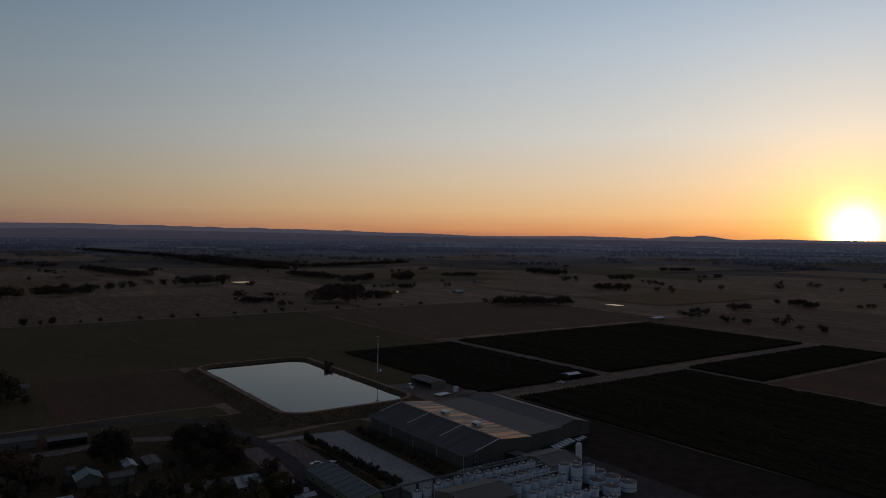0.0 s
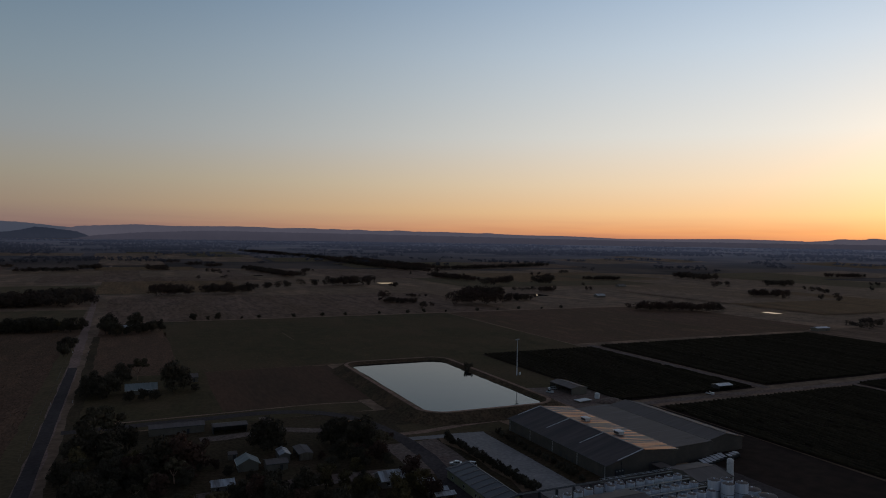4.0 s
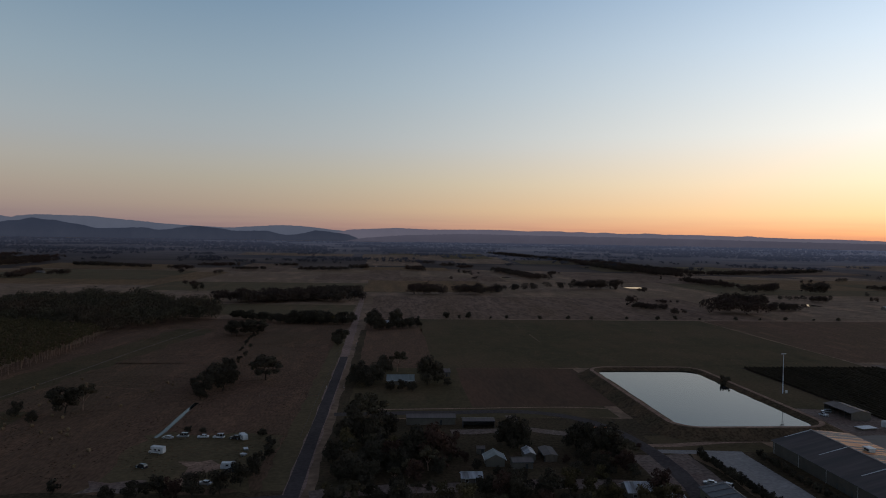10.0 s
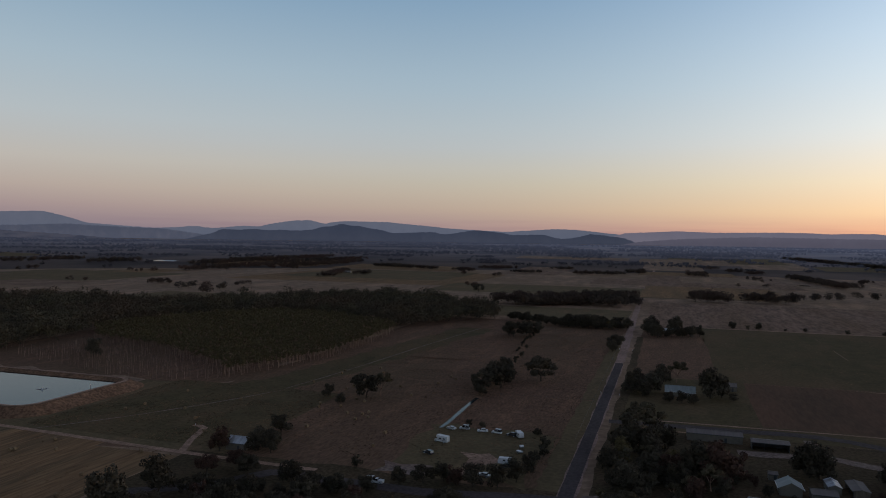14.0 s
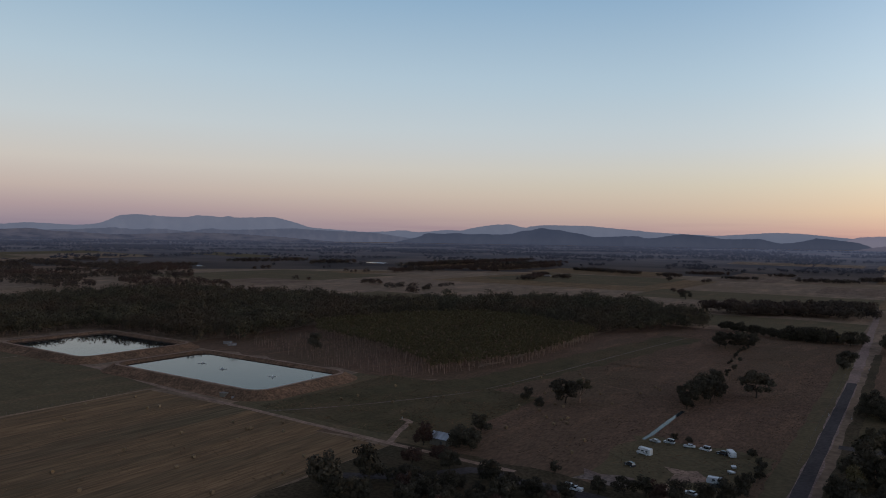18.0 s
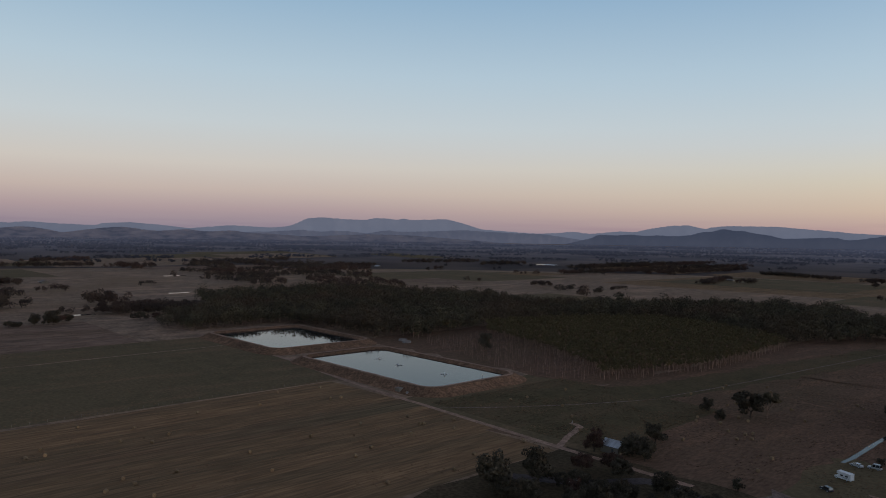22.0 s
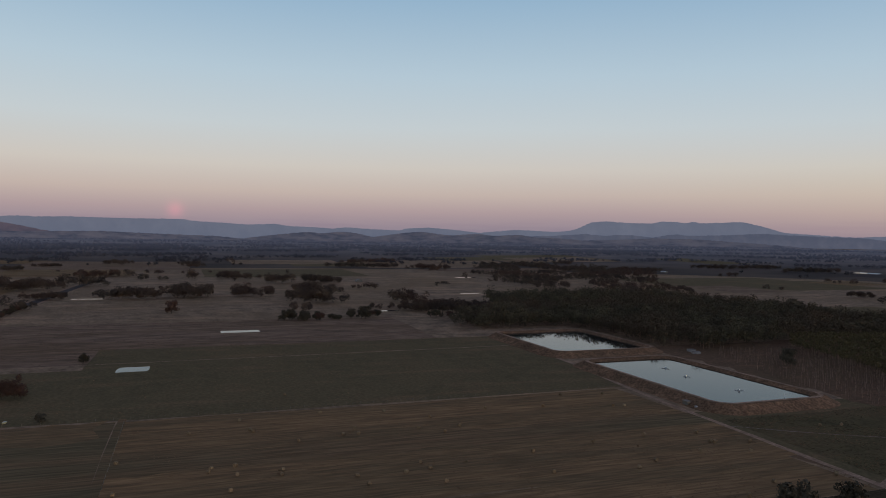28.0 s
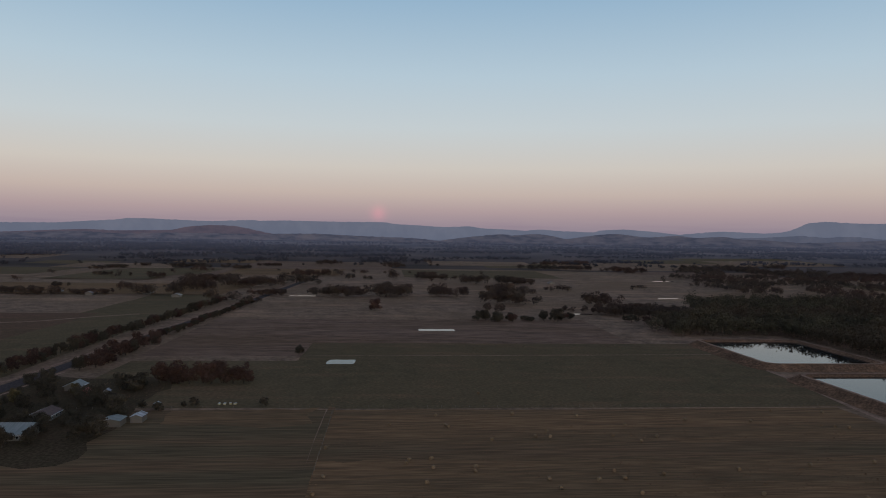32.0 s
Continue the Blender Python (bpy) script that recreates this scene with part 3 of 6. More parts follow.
field("field", 402, 700, 40, 230, M_TILLED, "bare brown block beside the vineyard", 0.04)
field("field", 592, 900, 240, 480, M_DRY, "dry paddock past the vineyard", 0.04)
strip("vineyard_track", [(240, 292), (300, 292), (395, 290), (600, 297)], 6.0, M_GRAVEL, "earth lane between vineyard blocks", 0.11)
strip("vineyard_track", [(340.5, 470), (340.5, 380), (340.5, 296)], 7.0, M_GRAVEL, "earth lane between vineyard blocks", 0.13)
strip("vineyard_track", [(400, 290), (400, 200), (400, 60)], 3.5, M_GRAVEL, "earth lane between vineyard blocks", 0.13)

# the winery's yard
field("yard", 127, 143, 192, 274, M_CONCRETE, "pale concrete yard beside the winery shed", 0.09, ragged=0.3, category="yard")
field("yard", 116, 205, 135, 204, M_ASPHALT, "dark sealed tank yard", 0.07, ragged=0.3, category="yard")
field("yard", 96, 120, 232, 272, M_GRAVEL, "bare gravel parking ground", 0.06, ragged=1.5, category="yard")
field("yard", 206, 240, 296, 345, M_GRAVEL, "gravel yard behind the winery", 0.06, ragged=2.0, category="yard")
strip("access_road", [(-25, 337), (30, 340), (66, 341), (90, 328), (101, 305), (106, 278), (107, 250), (103, 218), (100, 190)], 6.6, M_ASPHALT, "sealed access road bending down to the winery", 0.14, "road", 0.4)
strip("access_road", [(28, 306), (48, 307), (62, 310), (80, 301), (97, 304)], 7.0, M_GRAVEL, "pale gravel drive in front of the sheds", 0.11, "drive", 0.8)
strip("access_road", [(60, 311), (60, 322), (58, 334)], 4.0, M_GRAVEL, "pale gravel drive joining the access road", 0.115, "drive", 0.5)
strip("farm_track", [(104, 284), (120, 284), (140, 288), (160, 290)], 4.5, M_TRACK, "pale earth track below the pond bank", 0.12)
strip("farm_track", [(106, 276), (118, 275), (130, 274), (143, 272)], 5.0, M_CONCRETE, "pale concrete apron of the yard", 0.13)
strip("farm_track", [(-5, 346), (40, 348), (87, 350), (120, 345)], 1.6, M_TRACK, "worn track along the paddock", 0.12)
strip("garden_drive", [(-25, 232), (0, 236), (30, 238), (70, 240), (100, 235)], 9.0, M_GRAVEL, "grey drive under the garden trees", 0.1, "drive", 0.8)

# ponds
basin(131, 193, 302, 436, 2.3, 3.7, M_GRASS_BANK, M_WATER, "earth bank of the winery pond", "still pond mirroring the evening sky", 8)
basin(-412, -286.5, 255.5, 317.5, 2.3, 3.7, M_BANK, M_WATER2, "raised earth bank of the aerated pond", "pond with ripples round its aerators", 6)
basin(-557, -454, 256, 332, 2.3, 3.7, M_BANK, M_WATER, "raised earth bank of the settling pond", "still pond mirroring trees and sky", 6)

# fields left of the road
field("field", -478, -240, 341, 640, M_BROWN, "brown leaf litter under the planted trees", 0.02, ragged=6.0, step=14)
field("field", -286, -166, 232, 342, M_GREEN, "dull grass between pond and lane", 0.015, ragged=4.0)
field("field", -236, -36, 226, 720, M_BROWN, "brown grass between the paddocks", 0.008, ragged=4.0)
field("field", -22, 46, 452, 732, M_BROWN, "brown grass beside the road", 0.008, ragged=3.0)
field("field", -88, -42, 308, 480, M_BROWN, "dry brown paddock beside the creek", 0.05)
field("field", -110, -42, 480, 680, M_BROWN, "dry brown paddock beside the road", 0.05)
field("field", -200, -98, 250, 470, M_BROWN, "brown paddock beside the creek", 0.05)
field("field", -215, -118, 470, 690, M_BROWN, "dry paddock along the plantation", 0.05)
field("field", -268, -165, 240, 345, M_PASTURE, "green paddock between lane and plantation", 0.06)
strip("field", [(-238, 322), (-212, 350), (-200, 420), (-186, 520), (-168, 640)], 34, M_PASTURE, "greener grass along the plantation edge", 0.07, "field", 3.0)
field("lawn", -22, 122, 190, 330, M_LAWN, "dark garden ground round the houses", 0.025, ragged=3.0, category="lawn", step=12)
field("lawn", -425, -262, -205, -119, M_LAWN, "dark gardens round the homes", 0.06, ragged=4.0, category="lawn", step=10)
field("lawn", -177, -33, 60, 236, M_LAWN, "dark garden lawn under trees", 0.045, ragged=3.0, category="lawn", step=12)
strip("garden_drive", [(-168, 189), (-155, 197), (-145, 205), (-134, 221), (-124, 223), (-114, 220), (-97, 222), (-78, 221), (-52, 226), (-31, 229)], 6.5, M_ASPHALT, "grey sealed drive under dark garden trees", 0.12, "drive", 0.4)
strip("ditch", [(-167, 402), (-155, 400), (-142, 395), (-124, 388), (-106, 377)], 1.8, M_BANK, "shallow ditch across the brown paddock", 0.11, "ditch", 0.5)
field("field", -100, -44, 236, 306, M_GREEN, "grassed camping ground with bare patches", 0.06, ragged=4.0, step=9)
field("yard", -74, -63, 243, 270, M_TRACK, "bare gravel patch in the camping ground", 0.08, ragged=4.5, category="yard", step=8)
field("yard", -100, -80, 236, 247, M_GRAVEL, "bare gravel patch by the trees", 0.08, ragged=2.0, category="yard", step=6)
field("field", -700, -40, 755, 870, M_GREEN, "green pasture behind the hedge", 0.05)
field("field", -345, -215, -28, 232, M_STUBBLE, "mown hay field with long windrow stripes", 0.05)
field("field", -288, -267, -28, 236, M_STRIP, "greener uncut strip across the hay field", 0.09, ragged=2.5, step=12)
field("field", -215, -178, -28, 226, M_STUBBLE, "mown hay field near the lane", 0.06)
field("field", -346, -200, -150, -30, M_STRIP, "dull mown paddock beside the gardens", 0.05, ragged=0.6)
field("field", -346, -316, -100, -33, M_STUBBLE, "paler cut strip of the paddock beside the gardens", 0.07, ragged=5.0, step=10)
field("field", -500, -348, -60, 246, M_GREEN, "dull green pasture past the hay field", 0.055)
field("field", -560, -490, -60, 246, M_GREEN, "dull green pasture", 0.05)
field("field", -720, -500, -170, 200, M_DRY, "reddish dry grass with pale streaks", 0.045)
field("field", -480, -350, -170, -58, M_GREEN, "rough grass by the avenue", 0.05)
field("field", -1000, -400, -320, -222, M_GREEN, "green field past the avenue", 0.045)
field("field", -760, -400, -420, -300, M_BROWN, "tan field past the avenue", 0.06)
strip("farm_track", [(-120, 229), (-179, 230), (-259, 234), (-323, 237), (-380, 243), (-439, 249), (-577, 252), (-640, 252)], 3.2, M_TRACK, "pale two-wheel lane to the ponds", 0.13)
strip("farm_track", [(-179, 230), (-186, 245), (-192, 262), (-199, 264)], 3.0, M_TRACK, "pale side track ending at a tap", 0.135)
strip("farm_track", [(-259, 236), (-240, 262), (-218, 300), (-200, 340)], 1.0, M_GRAVEL, "faint wheel track through grass", 0.12)
strip("farm_track", [(-200, 345), (-190, 420), (-180, 520), (-166, 640)], 1.0, M_GRAVEL, "faint wheel track beside the plantation", 0.12)
strip("farm_track", [(-210, -28), (-303, -28), (-350, -27)], 3.5, M_STRIP, "grassy track between fields", 0.12)
strip("creek", [(-95, 299), (-95.2, 320), (-94.8, 340), (-95, 361)], 1.9, M_WATER, "narrow creek pool mirroring the sky", 0.14, "creek", 0.6)
strip("creek_bed", [(-95, 361), (-97, 410), (-97, 440), (-99, 466), (-102, 508), (-112, 586), (-119, 661)], 5.0, M_BANK, "dry creek bed through the paddock", 0.12, "creek bed", 0.7)
strip("farm_track", [(-92, 372), (-60, 374), (-36, 377)], 1.2, M_BANK, "fence line across the paddock", 0.12)
# the tree-lined highway
strip("highway", [(-300, -212), (-394, -206), (-650, -190), (-903, -174), (-1400, -150)], 11.0, M_ASPHALT, "sealed highway between rows of trees", 0.16, "road", 0.2, 0.06)
strip("highway_verge", [(-300, -204), (-394, -198), (-650, -182), (-903, -166), (-1400, -142)], 2.5, M_TRACK, "pale verge of the highway", 0.14, "verge", 0.5)
strip("highway_verge", [(-300, -221), (-394, -215), (-650, -199), (-903, -183), (-1400, -159)], 2.5, M_TRACK, "pale verge of the highway", 0.14, "verge", 0.5)
strip("farm_track", [(-660, -420), (-680, -356), (-689, -331), (-723, -299), (-756, -258)], 5.0, M_TRACK, "pale track across the green field", 0.13)
# small farm dams that mirror the sky
for (x0, x1, y0, y1) in ((-484, -468, -40, -22), (-646, -632, 27, 60), (-996, -986, -137, -100), (-1404, -1388, 534, 580), (-998, -988, 388, 418), (-784, -774, 205, 229), (-1425, -1385, 1690, 1735)):
    f = field("farm_dam", x0, x1, y0, y1, M_WATER, "small farm dam shining with sky", 0.2, step=6, ragged=0.8, category="pond")
for (x0, x1, y0, y1) in ((700, 712, 600, 622), (608, 618, 470, 482), (560, 580, 900, 930), (420, 450, 1210, 1240), (240, 262, 1500, 1530), (800, 830, 900, 930)):
    f = field("farm_dam", x0, x1, y0, y1, M_WATER, "small farm dam shining with sky", 0.2, step=6, ragged=0.8, category="pond")


field("field", -820, -350, 1180, 1600, M_STUBBLE, "tan stubble paddock behind the forest", 0.12)
field("field", -1320, -960, 860, 1260, M_GREEN, "dull green field behind the forest", 0.1)
strip("farm_track", [(-1090, 800), (-1055, 849), (-959, 997), (-840, 1093), (-700, 1170)], 6.0, M_TRACK, "pale track along the far field", 0.3)
strip("farm_track", [(-480, 1290), (-250, 1330), (-60, 1360)], 5.0, M_TRACK, "pale track across far paddocks", 0.3)


# the far patchwork of paddocks
def far_fields():
    rng = random.Random(5)
    mats = ((M_DRY, "far dry paddock"), (M_TRACK, "far pale worn paddock"), (M_STUBBLE, "far pale stubble field"), (M_GREEN, "far green pasture"), (M_GROUND, "far dull pasture"))
    k = 0
    while k < 64:
        r = rng.uniform(1150, 2700)
        a = radians(rng.uniform(-72, 122))
        x, y = -r * math.sin(a), r * math.cos(a)
        w, d = rng.uniform(120, 420), rng.uniform(120, 420)
        if -900 < x < 460 and -350 < y < 1050 or -600 < x < 0 and y < 1000:
            continue
        m, lab = mats[rng.choice((0, 2, 3, 3, 4, 4))]
        field("field", x - w / 2, x + w / 2, y - d / 2, y + d / 2, m, lab + " before the hills", 0.1 + 0.012 * k, step=60)
        k += 1


far_fields()


# ---- hills: thin ridges, skylines as (bearing, height in degrees) placed to fit the camera's view ----
def ridge(name, tops, radius, material, label, seed, rough=0.04, foot=40.0, deep=28.0):
    az0, az1 = tops[0][0], tops[-1][0]
    cols = int((az1 - az0) / 0.07)
    xs, hs = [p[0] for p in tops], [p[1] for p in tops]
    verts, faces = [], []
    for i in range(cols + 1):
        az = az0 + (az1 - az0) * i / cols
        el = sum(float(np.interp(az + o, xs, hs)) for o in (-0.18, 0.0, 0.18)) / 3
        el += rough * (0.6 * noise.noise((az * 2.6, seed, 1)) + 0.5 * noise.noise((az * 6.3, seed, 2)) + 0.3 * noise.noise((az * 14.0, seed, 3)))
        top = EYE_Z + radius * math.tan(radians(el))
        a = radians(az)
        for k in range(7):
            t = k / 6
            r = radius - deep * (1 - t)
            z = foot + (top - foot) * (t ** 1.2) + (9 * noise.noise((az * 1.4, t * 3, seed)) if 0 < k < 6 else 0)
            verts.append((-r * math.sin(a), r * math.cos(a), z))
    for i in range(cols):
        for k in range(6):
            o = i * 7 + k
            faces.append((o, o + 7, o + 8, o + 1))
    return tagged(new(name, raw_mesh(name, verts, faces, material, True)), label, "hills", kind="structure")


FAR_TOPS = [(-4, 0.1), (0, 0.25), (4, 0.4), (4.9, 0.5), (6.8, 0.7), (8.6, 0.76), (10.4, 0.64), (12.6, 0.48), (14.8, 0.58), (17.3, 0.7), (18.5, 0.83), (20.9, 1.02), (22.1, 1.14), (25.5, 1.17), (26.4, 1.1),
            (27.2, 0.93), (27.7, 1.04), (28.3, 1.2), (29.4, 1.16), (30.3, 1.06), (31.6, 0.81), (32.3, 0.62), (33.4, 0.68), (35.7, 0.44), (37.1, 0.6), (38.5, 0.46), (40.1, 0.4), (43, 0.59)]
MOUNTAIN_TOPS = [(39, 0.3), (40.1, 0.4), (43, 0.59), (44.4, 0.68), (45.3, 0.98), (46.4, 1.28), (47.3, 1.47), (48.5, 1.41), (50.2, 1.35), (50.7, 1.5), (51.1, 1.33), (52, 1.45), (53.1, 1.46), (53.7, 1.3), (55.5, 1.33),
                 (57.2, 1.45), (58.4, 1.34), (58.9, 1.08), (59.4, 0.83), (60.1, 0.64), (61.2, 0.56), (62.8, 0.63), (64.2, 0.68), (65.2, 0.6), (67.2, 0.4), (69.3, 0.5)]
EAST_TOPS = [(66, 0.4), (67.2, 0.4), (69.3, 0.62), (71.4, 0.77), (73.2, 0.66), (73.6, 0.5), (75.8, 0.56), (78, 0.69), (79, 0.56), (80.3, 0.64), (82.6, 0.72), (83.5, 0.87), (85.6, 0.77), (87.2, 0.86), (89.5, 0.96),
             (90.4, 1.1), (94, 1.07), (98.4, 1.1), (100.1, 1.04), (101, 1.09), (103.9, 0.94), (106.4, 1.0), (108.3, 1.06), (109.7, 1.05), (110.6, 0.92), (112.5, 0.77), (114.3, 0.63), (117.7, 0.57), (135, 0.5)]
MID_TOPS = [(2, -0.4), (3.3, 0.1), (4.2, 0.22), (5.8, 0.4), (7.2, 0.07), (8.1, -0.03), (8.9, 0.1), (9.6, 0.3), (10.8, 0.27), (12.2, 0.24), (12.8, 0.38), (13.9, 0.48), (14.9, 0.6), (15.7, 0.5), (16.9, 0.28), (17.7, 0.22),
            (18.6, 0.4), (20.5, 0.31), (21.8, 0.26), (22.7, 0.5), (23.9, 0.67), (24.5, 0.82), (25.1, 0.81), (25.9, 0.96), (26.6, 0.73), (27.4, 0.7), (28.1, 0.45), (29.4, 0.35), (30.7, 0.4), (31.6, 0.34),
            (32.5, 0.44), (33.9, 0.35), (35.1, 0.4), (35.7, 0.08), (36.6, -0.12), (38, -0.5)]
SUN_TOPS = [(-80, 0.05), (-67, 0.07), (-62.9, 0.08), (-61.4, 0.13), (-59.9, 0.11), (-58, 0.04), (-57.2, 0.11), (-56.4, 0.25), (-55.4, 0.36), (-54.8, 0.23), (-53.4, 0.28), (-52.8, 0.16), (-51.5, 0.07), (-49.8, 0.13),
            (-46.3, 0.2), (-42.8, 0.14), (-38.2, 0.1), (-35.9, 0.19), (-33.6, 0.27), (-30.9, 0.28), (-28.3, 0.36), (-27.8, 0.44), (-27.1, 0.38), (-24.2, 0.46), (-21.6, 0.46), (-20.4, 0.55), (-20, 0.5), (-18.2, 0.47),
            (-17.2, 0.57), (-16.4, 0.5), (-15.4, 0.58), (-14.3, 0.53), (-13.9, 0.61), (-12, 0.6), (-11.1, 0.56), (-9.8, 0.63), (-7.8, 0.66), (-3.3, 0.6), (-0.6, 0.69), (1.3, 0.59), (3.3, 0.49), (4.2, 0.2), (7.5, -0.5)]
FOOT_TOPS = [(35, -0.3), (37.1, 0.06), (39.4, 0.36), (41.2, 0.4), (43.9, 0.5), (45.7, 0.6), (46.7, 0.56), (48.4, 0.46), (51.1, 0.39), (52, 0.5), (53.7, 0.21), (55, 0.37), (56.5, 0.39), (57.1, 0.29), (58.8, 0.43), (61.2, 0.25), (63, 0.2), (66, -0.2), (70, -0.8)]
NEAR_TOPS = [(40, -0.6), (46, -0.15), (50, 0.1), (53.5, 0.16), (56, 0.02), (58.8, -0.09), (61.2, 0.07), (63, 0.11), (64, 0.3), (65.1, 0.22), (66.2, 0.17), (67.3, 0.34), (68.4, 0.25), (69.3, 0.16), (70.1, 0.2), (70.8, 0.3), (71.9, 0.42),
             (73.2, 0.33), (74.5, 0.13), (75.8, -0.07), (76.7, 0.14), (77.6, 0.29), (78.5, 0.32), (79.9, 0.16), (80.8, 0.27), (81.7, 0.21), (83, 0.07), (84.9, -0.16), (87, -0.5)]
RED_TOPS = [(94, -0.6), (95.7, -0.35), (97.9, -0.17), (99.7, 0.12), (101, 0.41), (102.2, 0.62), (103.9, 0.64), (105.5, 0.5), (106.7, 0.22), (110.6, 0.12), (112.5, 0.2), (114.5, 0.1), (118, -0.1), (135, 0.1)]
LOW_TOPS = [(84, -0.5), (88, -0.15), (92, -0.05), (96, 0.1), (101, 0.0), (107, 0.02), (110, -0.1), (113, 0.05), (117, -0.12), (135, -0.1)]
# every ridge glows: its haze is painted into the material's emission
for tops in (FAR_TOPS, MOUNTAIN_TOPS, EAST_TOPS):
    ridge("backdrop", tops, 4880 + (4 if tops is MOUNTAIN_TOPS else 0), M_FAR_RIDGE, "mountains on the skyline in painted blue haze", 3, 0.05, 20)
ridge("backdrop", SUN_TOPS, 4810, M_SUN_RIDGE, "ridge under the sunset in painted haze", 8, 0.03, 20)
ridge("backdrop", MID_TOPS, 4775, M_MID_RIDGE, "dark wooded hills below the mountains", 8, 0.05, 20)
ridge("backdrop", FOOT_TOPS, 4845, M_FOOT_HILL, "foothills below the mountains in painted haze", 17, 0.06, 20)
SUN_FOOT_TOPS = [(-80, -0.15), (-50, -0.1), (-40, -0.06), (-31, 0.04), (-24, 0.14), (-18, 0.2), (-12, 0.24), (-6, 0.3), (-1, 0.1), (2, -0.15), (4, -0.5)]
ridge("backdrop", SUN_FOOT_TOPS, 4740, M_SUN_FOOT, "low hills under the sunset in painted haze", 23, 0.06, 20)
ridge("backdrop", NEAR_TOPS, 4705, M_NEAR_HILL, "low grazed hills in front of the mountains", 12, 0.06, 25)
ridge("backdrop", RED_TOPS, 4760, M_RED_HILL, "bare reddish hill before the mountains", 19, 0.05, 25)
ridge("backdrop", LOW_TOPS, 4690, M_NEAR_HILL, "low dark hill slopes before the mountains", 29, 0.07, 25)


def haze_glow_plain():
    """The last reach of the plain under the hills, a backdrop over the ground sheet, with haze painted as emission."""
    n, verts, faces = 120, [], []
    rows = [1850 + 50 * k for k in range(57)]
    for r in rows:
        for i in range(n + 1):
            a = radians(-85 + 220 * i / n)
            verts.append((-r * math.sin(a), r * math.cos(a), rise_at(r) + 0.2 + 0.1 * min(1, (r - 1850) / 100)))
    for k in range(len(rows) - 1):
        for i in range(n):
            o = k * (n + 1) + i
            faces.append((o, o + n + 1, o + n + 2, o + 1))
    tagged(new("backdrop", raw_mesh("backdrop", verts, faces, M_HAZE_PLAIN, True)), "distant dusk plain below the hills, haze painted on as glow", "plain", kind="structure")


haze_glow_plain()

# fence lines and worn lines across the dusk-side paddocks
for pts, wide, m, lab in (([(-497, -165), (-500, -40), (-503, 90), (-508, 240)], 1.4, M_TRACK, "pale fence line across the pasture"),
                          ([(-560, -150), (-575, 0), (-590, 130), (-600, 245)], 1.6, M_BANK, "worn line across dry grass"),
                          ([(-655, -150), (-668, -20), (-672, 100), (-690, 200)], 2.4, M_TRACK, "pale worn line across dry grass"),
                          ([(-700, -140), (-715, 0), (-722, 90), (-735, 180)], 2.0, M_BANK, "dark ditch across dry grass"),
                          ([(-830, -120), (-842, 0), (-850, 120), (-862, 240)], 3.0, M_TRACK, "pale fence line across the far paddock"),
                          ([(-890, -60), (-930, 60), (-960, 200)], 2.6, M_TRACK, "pale track across the far paddock"),
                          ([(-1180, -150), (-1195, 0), (-1220, 200), (-1260, 400)], 5.0, M_TRACK, "pale far fence line"),
                          ([(-1330, -380), (-1345, -250), (-1350, -150)], 7.0, M_TRACK, "pale far roadside"),
                          ([(-1500, -600), (-1540, -420), (-1560, -250)], 8.0, M_TRACK, "pale far track")):
    strip("farm_track", pts, wide, m, lab, 0.14, "track", wide * 0.22)


# ---- trees ----
def leaf_cloud(lumps, count, size, seed):
    """Small leaf sprays gathered on uneven lumps: (centre, radii) pairs."""
    rs = np.random.RandomState(seed)
    weight = np.array([r[0] * r[1] + r[2] for _, r in lumps])
    pick = rs.choice(len(lumps), count, p=weight / weight.sum())
    cen = np.array([c for c, _ in lumps])[pick]
    rad = np.array([r for _, r in lumps])[pick]
    d = rs.normal(size=(count, 3))
    d /= np.linalg.norm(d, axis=1)[:, None]
    p = cen + d * rad * (rs.uniform(0.35, 1.08, count) ** 0.6)[:, None]
    out = d + rs.normal(size=(count, 3)) * 0.45
    u = np.cross(out, rs.normal(size=(count, 3)))
    u /= np.linalg.norm(u, axis=1)[:, None]
    v = np.cross(u, out)
    v /= np.linalg.norm(v, axis=1)[:, None]
    s = (size * rs.uniform(0.55, 1.3, count))[:, None]
    corners = np.stack([p - u * s, p - v * s * 0.55, p + u * s, p + v * s * 0.55], 1).reshape(-1, 3)
    corners[:, 2] = np.maximum(corners[:, 2], 0.05)
    return corners.tolist(), np.arange(count * 4).reshape(-1, 4).tolist()


